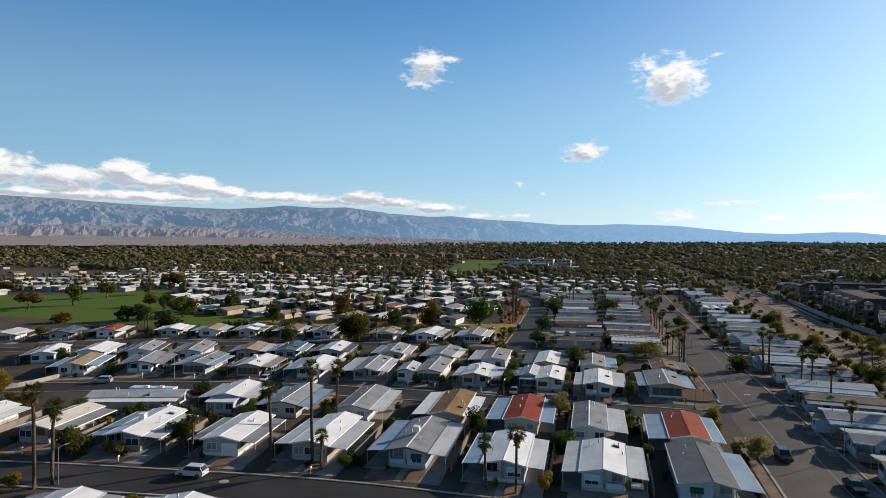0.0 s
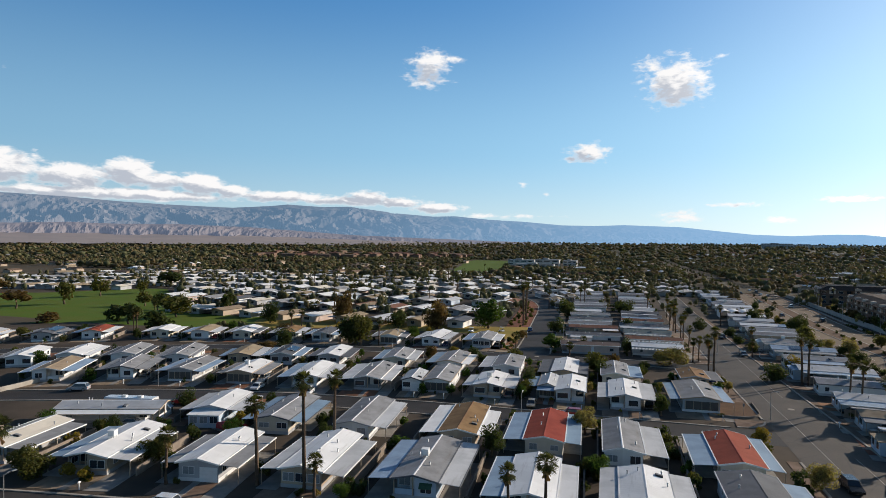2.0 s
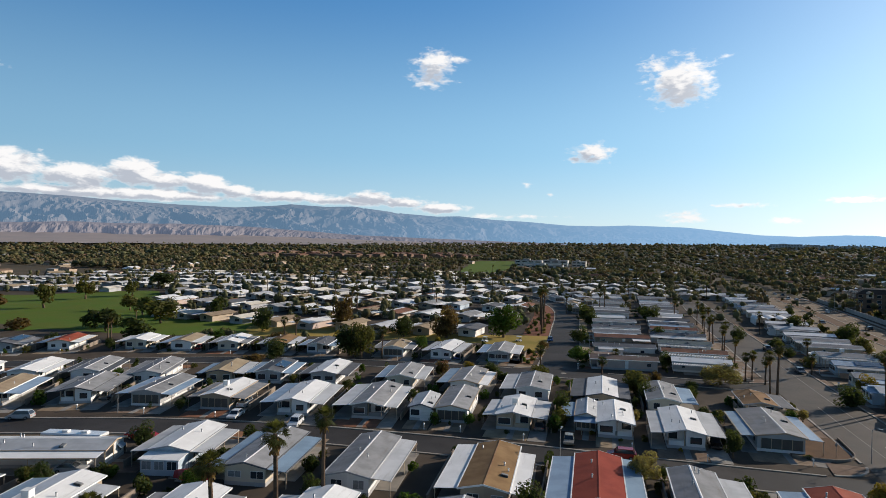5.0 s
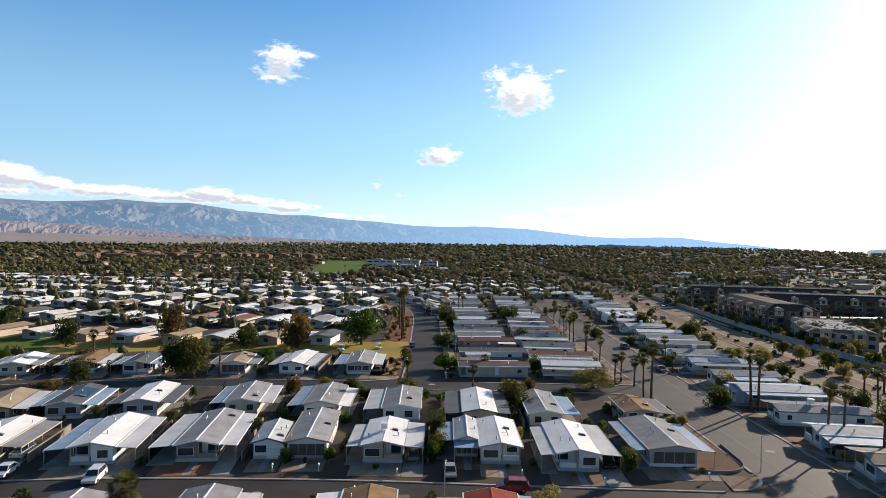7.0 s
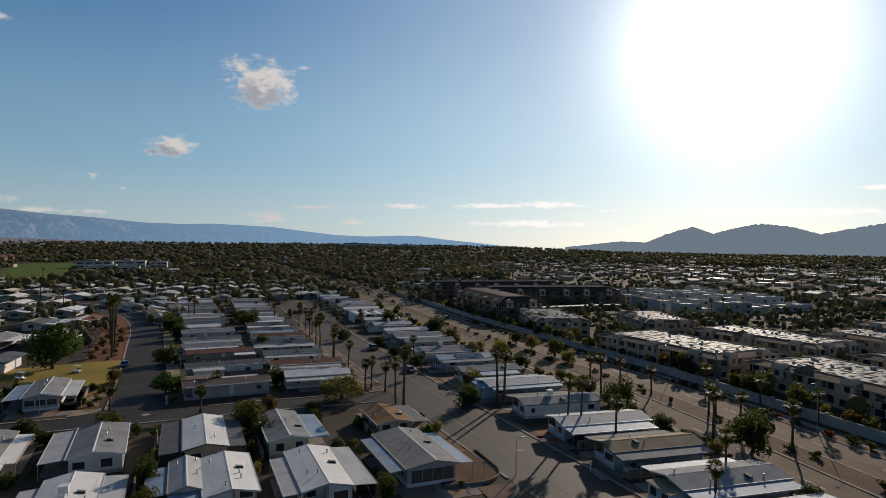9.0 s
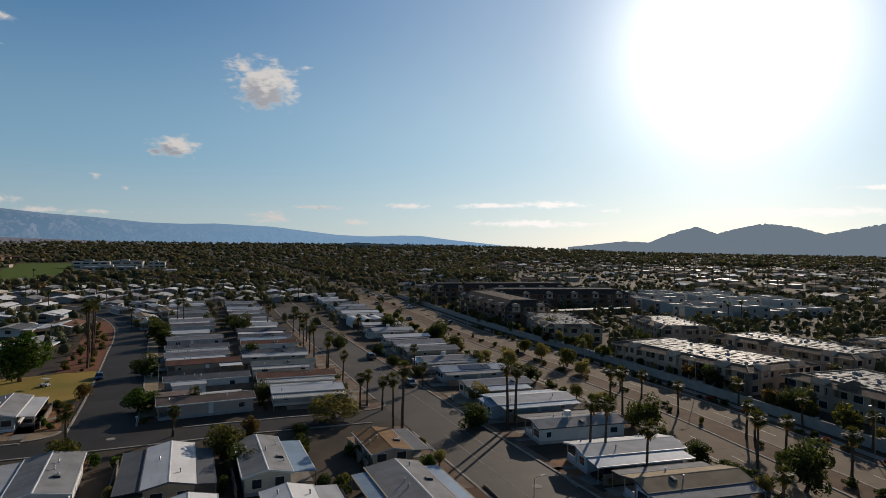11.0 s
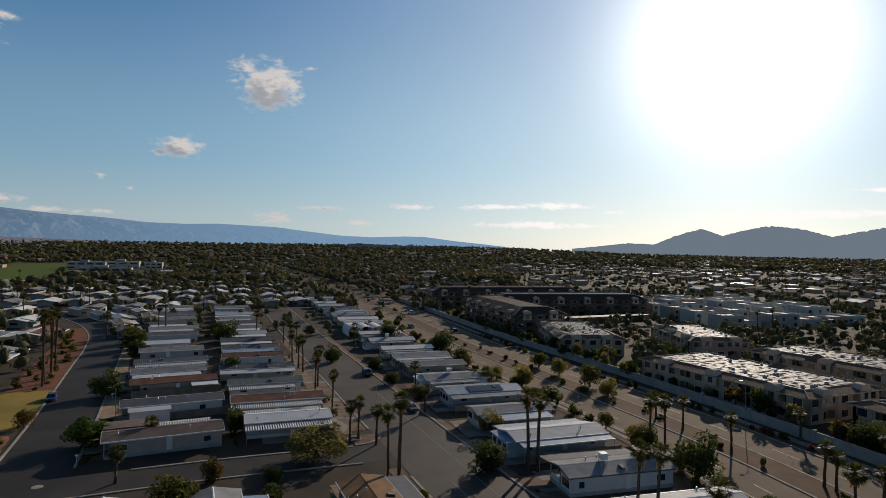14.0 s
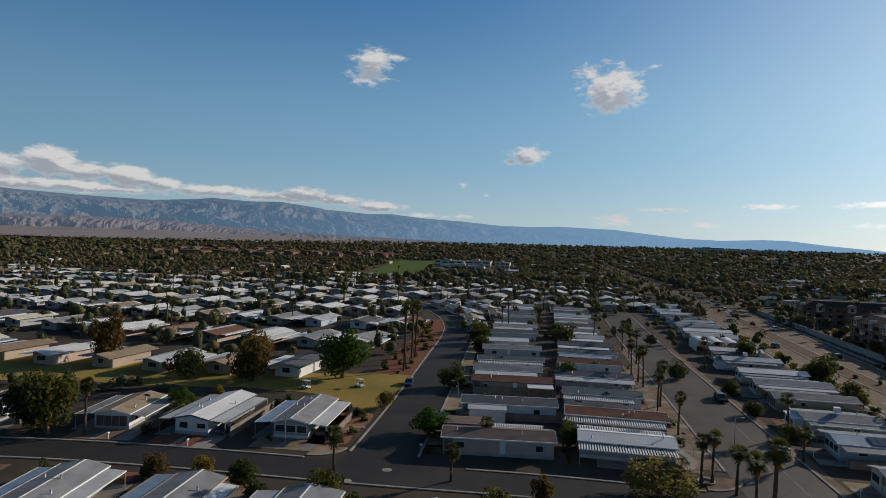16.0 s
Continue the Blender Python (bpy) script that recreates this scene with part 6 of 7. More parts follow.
    # arched gables that break the eaves
    for face, half, reach in ((0, w, d), (270, d, w)):
        m = Matrix.Rotation(radians(face), 4, "Z")
        n = max(2, int(half / 6))
        for k in range(n):
            xc = -half + (k + 0.5) * 2 * half / n + rng.uniform(-0.6, 0.6)
            outline = [(-1.7, h - 2.4), (1.7, h - 2.4), (1.7, h + 0.35)] + [(1.7 * math.cos(radians(a)), h + 0.35 + 0.95 * math.sin(radians(a))) for a in range(30, 180, 30)] + [(-1.7, h + 0.35)]
            ob = part("gable_bay", Geo().prism(outline, -0.5, 1.6), CREAM_STUCCO, t, "cream stucco bay with an arched head")
            ob.matrix_basis = m @ pose(xc, -reach, 0)
            put("window", WINDOW_ME, t, m @ pose(xc, -reach - 0.52, h - 1.0) @ Matrix.Diagonal((1.5, 1.6, 1.7, 1)))
    for k in range(int(d / 9) if storeys < 3 else 0):
        sx = rng.choice((-1, 1))
        yy = rng.uniform(-d + 3, d - 3)
        hip = Geo()
        a = [(sx * (w - 2.6) - 2.4, yy - 2.2, h + 0.3), (sx * (w - 2.6) + 2.4, yy - 2.2, h + 0.3), (sx * (w - 2.6) + 2.4, yy + 2.2, h + 0.3), (sx * (w - 2.6) - 2.4, yy + 2.2, h + 0.3)]
        apex = (sx * (w - 2.6), yy, h + 1.75)
        for q in range(4):
            hip.face(a[q], a[(q + 1) % 4], apex)
        hip.face(*a[::-1])
        part("hip_roof", hip, TILE, t)
    g = Geo()
    for a, b, c, e in ((-w + 2.2, w - 2.2, -d + 2.15, -d + 2.35), (-w + 2.2, w - 2.2, d - 2.35, d - 2.15), (-w + 2.15, -w + 2.35, -d + 2.2, d - 2.2), (w - 2.35, w - 2.15, -d + 2.2, d - 2.2)):
        g.box(a, b, c, e, h, h + 0.84)
    if storeys < 3:
        part("parapet", g, paint, t)
    for k in range(int(w * d / 17) if storeys < 3 else 0):
        put("roof_unit", UNIT_ME, t, pose(rng.uniform(-w + 3.4, w - 3.4), rng.uniform(-d + 3.4, d - 3.4), h + 0.6, 0, 0, rng.choice((0, 90))) @ Matrix.Diagonal((*[rng.uniform(0.45, 0.75)] * 2, rng.uniform(0.6, 1.0), 1)))
    return t


CANOPY = material("canopy_metal", (0.40, 0.39, 0.37), (0.30, 0.29, 0.28), 5.0, 8.0, 0.7, bump=0.1, vary=0.1)
for i, block in enumerate(BLOCKS):
    if block[5] == 1:
        t = thing("carport_canopy", "long flat parking canopy beside the apartments", "canopy", pose(block[0], block[1], 0, 0, 0, block[2]), "parking canopies")
        part("canopy_roof", Geo().box(-26, 26, -3, 3, 2.6, 2.8), CANOPY, t)
        for k in range(9):
            part("post", Geo().box(-25 + k * 6.25, -24.85 + k * 6.25, -0.1, 0.1, 0, 2.6), STEEL, t)
    else:
        apartment(*block, i + 1, DARKSTUCCO if block[5] == 3 else STUCCO)


TOWN = material("town_house_stucco", (0.52, 0.49, 0.45), (0.42, 0.40, 0.36), 3.0, 14.0, 0.9, bump=0.2, vary=0.25)


def town_house(x, y, ang, w, d, h, seed):
    """One unit of the white flat-roofed complex."""
    rng = random.Random(seed)
    t = thing("town_house", "small off-white flat-roofed town house with parapets", "building", pose(x, y, 0, 0, 0, ang), "white town houses")
    part("wall", Geo().box(-w, w, -d, d, 0, h).box(-w * 0.5, w * 0.3, -d - 1.4, -d, 0, h - 1.2), TOWN, t)
    g = Geo().box(-w, w, -d, -d + 0.3, h, h + 0.55).box(-w, w, d - 0.3, d, h, h + 0.55).box(-w, -w + 0.3, -d + 0.3, d - 0.3, h, h + 0.55).box(w - 0.3, w, -d + 0.3, d - 0.3, h, h + 0.55)
    part("parapet", g, TOWN, t)
    part("flat_roof", Geo().box(-w + 0.3, w - 0.3, -d + 0.3, d - 0.3, h, h + 0.06), MEMBRANE, t)
    for z in ((1.5, 4.4) if h > 4 else (1.5,)):
        for xx in (-w * 0.6, w * 0.6):
            put("window", PANE_ME, t, pose(xx, -d - 0.02, z) @ Matrix.Diagonal((1.8, 1.6, 1.5, 1)))


rng = random.Random(77)
for i in range(48):
    col, row = i % 8, i // 8
    town_house(188 + col * 12.4 + row * 2 + rng.uniform(-1.5, 1.5), 322 + row * 19 + col * 1.5 + rng.uniform(-2, 2), rng.uniform(-12, -4), rng.uniform(4, 5.6), rng.uniform(5, 7), rng.choice([3.2, 5.9, 5.9, 6.2]), i)


def long_building(x, y, z, ang, w, d, h, storeys, label):
    """A long white flat-roofed building with bands of dark windows."""
    t = thing("institution_building", label, "building", pose(x, y, z, 0, 0, ang), "distant white buildings")
    part("wall", Geo().box(-w, w, -d, d, 0, h), TOWN, t)
    part("flat_roof", Geo().box(-w - 0.4, w + 0.4, -d - 0.4, d + 0.4, h, h + 0.5), FAR_ROOF, t)
    part("roof_house", Geo().box(-w * 0.4, w * 0.1, -d * 0.5, d * 0.4, h + 0.5, h + 2.6), TOWN, t)
    n = max(3, int(w / 5))
    for s in range(storeys):
        for k in range(n):
            put("window", PANE_ME, t, pose(-w + (k + 0.5) * 2 * w / n, -d - 0.03, (s + 0.55) * h / storeys) @ Matrix.Diagonal((1.5 * w / n, 2.0, 0.42 * h / storeys, 1)))


long_building(-168, 872, 0, 3, 27, 8, 5.0, 1, "long low white school building with a flat roof")
for bx_, by_, bw_, bh_ in ((-205, 955, 20, 8.5), (-163, 950, 18, 9.5), (-131, 968, 10, 8)):
    long_building(bx_, by_, 0, 2, bw_, 10, bh_, 2, "white two-storey campus building among trees")
for bx_, by_, bw_, bh_ in ((440, 2700, 55, 20), (560, 2760, 70, 15), (700, 2800, 50, 12), (840, 2700, 60, 10)):
    long_building(bx_, by_, valley_rise(bx_, by_) + 0.3, -8, bw_, 16, bh_, 3, "large pale hospital block far out in the valley")


def boundary_wall():
    pts = smooth_line([(82.5, 90), (85.4, 170), (85.3, 228), (83.2, 268), (80.6, 300), (79.0, 345), (78.6, 400), (77.0, 480)], 12.0)
    t = thing("boundary_wall", "long stucco boundary wall with block piers along the boulevard", "wall", pose(0, 0, 0))
    for a, b in zip(pts, pts[1:]):
        v = Vector((b[0] - a[0], b[1] - a[1]))
        m = pose(a[0], a[1], 0, 0, 0, math.degrees(math.atan2(v.y, v.x)))
        g = Geo().box(0, v.length, -0.12, 0.12, 0, 2.0).box(0, v.length, -0.17, 0.17, 2.0, 2.1)
        ob = part("panel", g, MATS["stucco_wall_paint"], t)
        ob.matrix_basis = m
        g = Geo().box(-0.25, 0.25, -0.25, 0.25, 0, 2.3).box(-0.32, 0.32, -0.32, 0.32, 2.3, 2.42)
        ob = part("pier", g, MATS["stucco_wall_paint"], t)
        ob.matrix_basis = m


boundary_wall()


# ---- mountains ----
RANGE_N = [(-80, 2.6), (-66, 3.3), (-55, 3.5), (-51.4, 3.4), (-47.4, 3.15), (-43.2, 3.0), (-38.6, 2.9), (-35.2, 3.15), (-33.8, 3.32), (-30.7, 3.16), (-28.2, 3.24), (-23.5, 2.66), (-20.3, 2.42), (-18.2, 2.47), (-15, 2.17), (-11.8, 2.0), (-8.2, 1.68), (-5.2, 1.63), (-2.7, 1.72), (2.1, 1.54), (4.8, 1.23), (7.8, 0.9), (10.7, 0.79), (13.8, 0.92), (15.6, 0.9), (18.5, 0.55), (21.2, 0.3), (24, 0.0)]
RANGE_S = [(29.0, 0.0), (31.5, 0.27), (34, 0.58), (36.2, 0.5), (37.8, 1.2), (40.0, 1.88), (41.7, 1.27), (43.0, 1.64), (45.2, 2.1), (47.4, 1.86), (49.6, 1.25), (51.3, 1.6), (52.8, 1.9), (54.1, 2.14), (58, 2.2), (64, 1.5), (72, 1.0)]
FOOT = [(-80, 1.25), (-55, 1.25), (-51.4, 1.4), (-47.4, 1.35), (-43, 1.4), (-37.6, 1.25), (-32.8, 0.95), (-27.6, 0.6), (-20, 0.35), (-12, 0.1), (-8, 0.0)]
EYE = Vector((-14, 50, 34))


def mountain_range(name, label, profile, r0, r1, mat, step, rows, relief, seed, spacing=150.0, jag=0.012):
    """A range with its crest on the profile, cut by gullies that run down its face."""
    az = np.arange(profile[0][0], profile[-1][0] + 1e-6, step)
    top = np.interp(az, [p[0] for p in profile], [p[1] for p in profile])
    vs, fs = [], []
    for i, (a, e) in enumerate(zip(az, top)):
        crest = r1 * math.tan(radians(e)) + EYE.z * (1 if e > 0.01 else 0)
        for j in range(rows + 1):
            u = j / rows
            r = r0 + (r1 - r0) * min(u * 1.25, 1.25)
            x, y = r * math.sin(radians(a)), r * math.cos(radians(a))
            t = radians(a) * 3700.0
            wander = 0.9 * noise.noise(Vector((t / 420.0, r / 300.0, seed)))
            big = 1.0 - 2.0 * abs(noise.fractal(Vector((t / (spacing * 2.3) + wander, r / 620.0, seed + 3)), 1.0, 2.0, 2))
            mid_ = 1.0 - 2.2 * abs(noise.fractal(Vector((t / spacing + wander * 1.5, r / 330.0, seed + 7)), 0.9, 2.1, 3))
            fine = 1.0 - 2.2 * abs(noise.fractal(Vector((t / (spacing * 0.33) + wander * 2, r / 120.0, seed + 11)), 0.8, 2.1, 3))
            if u <= 0.8:
                s = u / 0.8
                cut = relief * (0.42 * big + 0.36 * mid_ + 0.22 * fine) * math.sin(math.pi * min(s * 1.02, 1.0)) ** 0.8
                z = crest * (s ** 1.25 + 0.55 * cut)
                if s > 0.9:
                    z = min(z, crest * (1.0 + jag * 1.3 * fine))
                if s >= 0.999:
                    z = crest * (1.0 + jag * (fine + 0.6 * mid_))
            else:
                z = crest * (1.0 - (u - 0.8) / 0.2)
            vs.append((x + EYE.x, y + EYE.y, max(z, -2.0)))
    n = rows + 1
    for i in range(len(az) - 1):
        for j in range(rows):
            fs.append((i * n + j, (i + 1) * n + j, (i + 1) * n + j + 1, i * n + j + 1))
    me = bpy.data.meshes.new(name)
    me.from_pydata(vs, [], fs)
    me.materials.append(mat)
    return tagged(new(name, me), label, "mountains", "", "structure")


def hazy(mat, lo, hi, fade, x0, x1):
    """Air light of the far range, put into its emission: it thickens along x with the distance, and the rock's base
    colour fades behind it.
    """
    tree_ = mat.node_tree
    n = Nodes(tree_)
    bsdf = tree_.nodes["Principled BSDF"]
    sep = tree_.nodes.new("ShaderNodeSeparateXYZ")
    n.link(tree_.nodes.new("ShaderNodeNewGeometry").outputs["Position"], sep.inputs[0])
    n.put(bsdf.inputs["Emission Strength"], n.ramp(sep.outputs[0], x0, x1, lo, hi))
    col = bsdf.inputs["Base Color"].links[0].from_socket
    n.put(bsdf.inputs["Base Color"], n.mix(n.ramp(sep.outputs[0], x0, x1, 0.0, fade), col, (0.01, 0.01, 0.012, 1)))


# blue emission paints the haze in front of the northern rock
ROCK_N = material("far_hazed_rock", (0.155, 0.132, 0.122), (0.105, 0.097, 0.098), 180.0, 0.03, 1.0, bump=0.0, glow=(0.175, 0.315, 0.49, 0.27))
# foothills glow faintly bluish in place of the air before them
ROCK_F = material("hazed_foothill_rock", (0.195, 0.162, 0.148), (0.155, 0.13, 0.123), 120.0, 0.03, 1.0, bump=0.0, glow=(0.24, 0.30, 0.44, 0.3))
# near-black base holds the backlit shade, blue-grey emission the haze over it
ROCK_S = material("backlit_hazed_rock", (0.012, 0.012, 0.014), (0.009, 0.009, 0.011), 180.0, 0.03, 1.0, bump=0.0, glow=(0.28, 0.37, 0.47, 0.66))
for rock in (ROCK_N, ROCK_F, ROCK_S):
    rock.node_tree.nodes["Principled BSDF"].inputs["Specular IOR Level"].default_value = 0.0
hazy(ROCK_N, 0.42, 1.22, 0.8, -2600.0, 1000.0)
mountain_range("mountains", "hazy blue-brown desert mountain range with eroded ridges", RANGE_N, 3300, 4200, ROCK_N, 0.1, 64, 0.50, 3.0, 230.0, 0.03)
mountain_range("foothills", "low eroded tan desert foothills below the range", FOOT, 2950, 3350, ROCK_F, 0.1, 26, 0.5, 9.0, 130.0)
apron = Geo()
# tan soil with a weak bluish emission added as haze
FAN_SOIL = material("hazed_alluvial_soil", (0.27, 0.205, 0.16), (0.21, 0.165, 0.135), 160.0, 0.05, 1.0, bump=0.0, spread=0.1, glow=(0.24, 0.28, 0.38, 0.2))
for fa in range(-80, -12, 2):
    for fr in range(2500, 3200, 100):
        corners = []
        for a_, r_ in ((fa, fr), (fa + 2, fr), (fa + 2, fr + 100), (fa, fr + 100)):
            rise = float(np.interp(a_, [-80, -38, -24, -12], [56, 54, 36, 20]))
            corners.append((EYE.x + r_ * math.sin(radians(a_)), EYE.y + r_ * math.cos(radians(a_)), 18 + (rise - 18) * (r_ - 2500) / 600.0 + 2.0 * math.sin(a_ * 0.9) * math.sin(r_ / 170.0)))
        apron.face(*corners[::-1])
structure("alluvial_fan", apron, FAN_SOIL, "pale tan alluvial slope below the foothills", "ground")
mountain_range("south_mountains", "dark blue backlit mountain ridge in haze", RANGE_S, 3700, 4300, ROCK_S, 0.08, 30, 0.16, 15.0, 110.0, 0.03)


# ---- yards, drives and fences ----
def lot(i, hx, hy, ha, hl, bwl, bwr, cl, cr, fr):
    """Ground cover of one lot: a concrete drive under the carport, gravel in front, a side fence."""
    rng = random.Random(900 + i)
    m = pose(hx, hy, 0, 0, 0, ha - 90)
    if fr == "n":
        m = m @ pose(0, hl, 0, 0, 0, 180)
        bwl, bwr, cl, cr = bwr, bwl, cr, cl
    reach = 5.2 if i < 200 else 3.4
    if fr == "w":
        m = m @ pose(0, 0, 0)
    if cr:
        slab_on_ground("driveway", bwr - 0.2, bwr + cr + 0.1, -reach, hl - 2.0, m, MATS["concrete"], "pale concrete driveway running under the carport", "driveway", 0.05)
    if cl:
        slab_on_ground("driveway", -bwl - cl - 0.1, -bwl + 0.2, -0.8, hl - 3.0, m, MATS["concrete"], "narrow concrete side path beside the home", "path", 0.05)
    slab_on_ground("front_yard", -bwl - cl * 0.6, bwr - 0.3, -reach + 0.1, 0.4, m, MATS[rng.choice(["yard_gravel", "red_gravel", "yard_gravel"])], "gravel front yard of the home", "yard", 0.035)
    slab_on_ground("walkway", -0.6, 0.5, -reach, 0.42, m, MATS["concrete"], "short concrete front walk", "path", 0.06)
    if rng.random() < 0.75:
        t = thing("garden_wall", rng.choice(["low tan block wall along the lot", "weathered pale block wall beside the home"]), "wall", m @ pose(bwr + cr + 0.75, 0, 0))
        z = rng.uniform(1.1, 1.7)
        part("block_course", Geo().box(-0.09, 0.09, 0.5, hl + 0.5, 0, z).box(-0.13, 0.13, 0.48, hl + 0.52, z, z + 0.07), BLOCKWALL, t)
    if rng.random() < 0.6:
        t = thing("mailbox", "small white mailbox on a short post", "mailbox", m @ pose(bwr - 0.8, -reach + 0.15, 0))
        part("post", Geo().box(-0.05, 0.05, -0.05, 0.05, 0, 1.0), TRIM, t)
        part("box", Geo().prism([(-0.12, 1.0), (0.12, 1.0), (0.12, 1.16), (0.0, 1.25), (-0.12, 1.16)], -0.24, 0.24), TRIM, t)


for i, hm in enumerate(HOMES[:55]):
    lot(i, *hm)
for i, hm in enumerate(HOMES[56:62] + HOMES[70:76] + HOMES[84:97]):
    lot(200 + i, *hm)


# ---- vehicles ----
WHEEL_TYRE = Geo().tube([(-0.11, 0, 0), (0.11, 0, 0)], [0.33, 0.33], 14)
WHEEL_TYRE.f.append(tuple(range(13, -1, -1)))
TYRE_ME = WHEEL_TYRE.mesh("tyre", RUBBER)
RIM_G = Geo().tube([(-0.115, 0, 0), (0.115, 0, 0)], [0.2, 0.2], 10)
RIM_G.f.append(tuple(range(9, -1, -1)))
RIM_ME = RIM_G.mesh("rim", CHROME)
CAR_CACHE = {}


def car_parts(kind, paint):
    """Body shell, cabin glass and roof of a car; length along y, front at +y."""
    key = (kind, paint)
    if key in CAR_CACHE:
        return CAR_CACHE[key]
    p = CARPAINT[paint]
    L, W, belt, top = {"sedan": (4.6, 0.9, 0.92, 1.44), "suv": (4.6, 0.93, 1.06, 1.70), "pickup": (5.4, 0.97, 1.08, 1.82)}[kind]
    side = [(-L / 2, 0.45), (-L / 2 + 0.06, 0.30), (L / 2 - 0.1, 0.30), (L / 2, 0.45), (L / 2 - 0.03, 0.72), (L / 2 - 0.9, belt - 0.06), (L * 0.18, belt), (-L * 0.36, belt), (-L / 2 + 0.05, belt - 0.04)]
    body = Geo()
    n = len(side)
    for sx in (-W, W):
        body.v += [(sx * (0.94 if z > 0.85 else 1.0), y, z) for y, z in side]
    body.f.append(tuple(range(n)))
    body.f.append(tuple(range(2 * n - 1, n - 1, -1)))
    for i in range(n):
        j = (i + 1) % n
        body.f.append((j, i, n + i, n + j))
    y0, y1, y2, y3 = {"sedan": (-1.75, -1.05, 0.45, 1.15), "suv": (-2.15, -1.75, 0.55, 1.2), "pickup": (-0.55, -0.35, 0.9, 1.5)}[kind]
    w0, w1 = W * 0.92, W * 0.76
    glass, roof = Geo(), Geo()
    lo = [(-w0, y0, belt - 0.01), (w0, y0, belt - 0.01), (w0, y3, belt - 0.01), (-w0, y3, belt - 0.01)]
    hi = [(-w1, y1, top - 0.05), (w1, y1, top - 0.05), (w1, y2, top - 0.05), (-w1, y2, top - 0.05)]
    for i in range(4):
        j = (i + 1) % 4
        glass.face(lo[i], lo[j], hi[j], hi[i])
    roof.slab(*[(x * 1.03, y + (0.03 if y > 0 else -0.03), top) for x, y, z in hi], 0.07)
    for i in range(4):
        a, b = Vector(lo[i]), Vector(hi[i])
        roof.tube([tuple(a), tuple(b)], [0.06, 0.05], 5, False)
    bed = None
    if kind == "pickup":
        bed = Geo().box(-W * 0.8, W * 0.8, -L / 2 + 0.2, -0.7, belt + 0.005, belt + 0.012)
    out = [("body", body.mesh("body", p)), ("cabin_glass", glass.mesh("cabin_glass", GLASS)), ("roof", roof.mesh("roof", p))]
    if bed:
        out.append(("truck_bed", bed.mesh("truck_bed", RUBBER)))
    lamps = Geo().box(-0.16, 0.16, -0.02, 0.02, -0.07, 0.07)
    out.append(("tail_light", lamps.mesh("tail_light", LAMP)))
    out.append(("headlight", Geo().box(-0.18, 0.18, -0.02, 0.02, -0.07, 0.07).mesh("headlight", CHROME)))
    CAR_CACHE[key] = (L, W, out)
    return CAR_CACHE[key]


def vehicle(x, y, ang, kind="sedan", paint="white", z=0.05):
    """ang: the heading of its nose in degrees."""
    L, W, parts = car_parts(kind, paint)
    t = thing("car" if kind != "pickup" else "pickup_truck", f"parked {paint} {kind if kind != 'suv' else 'sport utility car'} with dark windows", "car", pose(x, y, z, 0, 0, ang - 90), "parked cars")
    for name, me in parts:
        if name == "tail_light":
            for sx in (-1, 1):
                put(name, me, t, pose(sx * W * 0.72, -L / 2 - 0.01, 0.74))
        elif name == "headlight":
            for sx in (-1, 1):
                put(name, me, t, pose(sx * W * 0.7, L / 2 - 0.04, 0.62))
        else:
            put(name, me, t)
    for sx in (-1, 1):
        for sy in (-0.31, 0.30):
            w = put("wheel", TYRE_ME, t, pose(sx * (W - 0.08), sy * L, 0.33))
            put("rim", RIM_ME, w)
    return t


vehicle(-66.6, 75.6, 188, "suv", "white", 0.015)
vehicle(20.8, 114.4, 276, "suv", "black", 0.03)
vehicle(28.2, 103.5, 275, "sedan", "black", 0.03)
vehicle(-131.5, 117.5, 205, "suv", "silver", 0.015)
vehicle(-94.4, 133.6, 285, "sedan", "white")
vehicle(-80.6, 133.4, 285, "suv", "white")
vehicle(-101.0, 117.0, 14, "pickup", "red", 0.015)
vehicle(-21.9, 137.8, 184, "suv", "red", 0.02)
vehicle(-53.0, 252.6, 278, "sedan", "blue", 0.02)
for cy, side, kind, paint in ((335, 7.5, "suv", "black"), (352, -6, "sedan", "black"), (404, 7.4, "suv", "white"), (428, -5, "sedan", "grey"), (478, 9, "sedan", "silver"), (486, 6, "suv", "white"), (492, -5.5, "suv", "black"), (505, -8, "sedan", "white"), (512, 8, "suv", "grey"), (526, 6, "sedan", "white"), (540, -6, "suv", "silver")):
    vehicle(avenue(cy) + side, cy, 92 if side > 0 else 272, kind, paint, 0.03)
vehicle(-42.5, 300, 98, "sedan", "black", 0.02)
vehicle(20.3, 226, 276, "sedan", "grey", 0.03)
vehicle(17.6, 262, 276, "suv", "black", 0.03)
rng = random.Random(404)
for i, (hx, hy, ha, hl, bwl, bwr, cl, cr, fr) in enumerate(HOMES[:92]):
    w = cr if cr > 2.2 else 0
    if not w or rng.random() < 0.62:
        continue
    f = hl - rng.uniform(2.5, 4.5) if fr == "n" else rng.uniform(2.6, 5.0)
    a = radians(ha)
    px = hx + math.cos(a) * f + math.sin(a) * (bwr + w / 2)
    py = hy + math.sin(a) * f - math.cos(a) * (bwr + w / 2)
    vehicle(px, py, ha + (180 if rng.random() < 0.5 else 0), rng.choice(["sedan", "suv", "suv", "pickup"]) if w > 2.9 else "sedan", rng.choice(["white", "silver", "grey", "black", "white", "blue", "red"]))


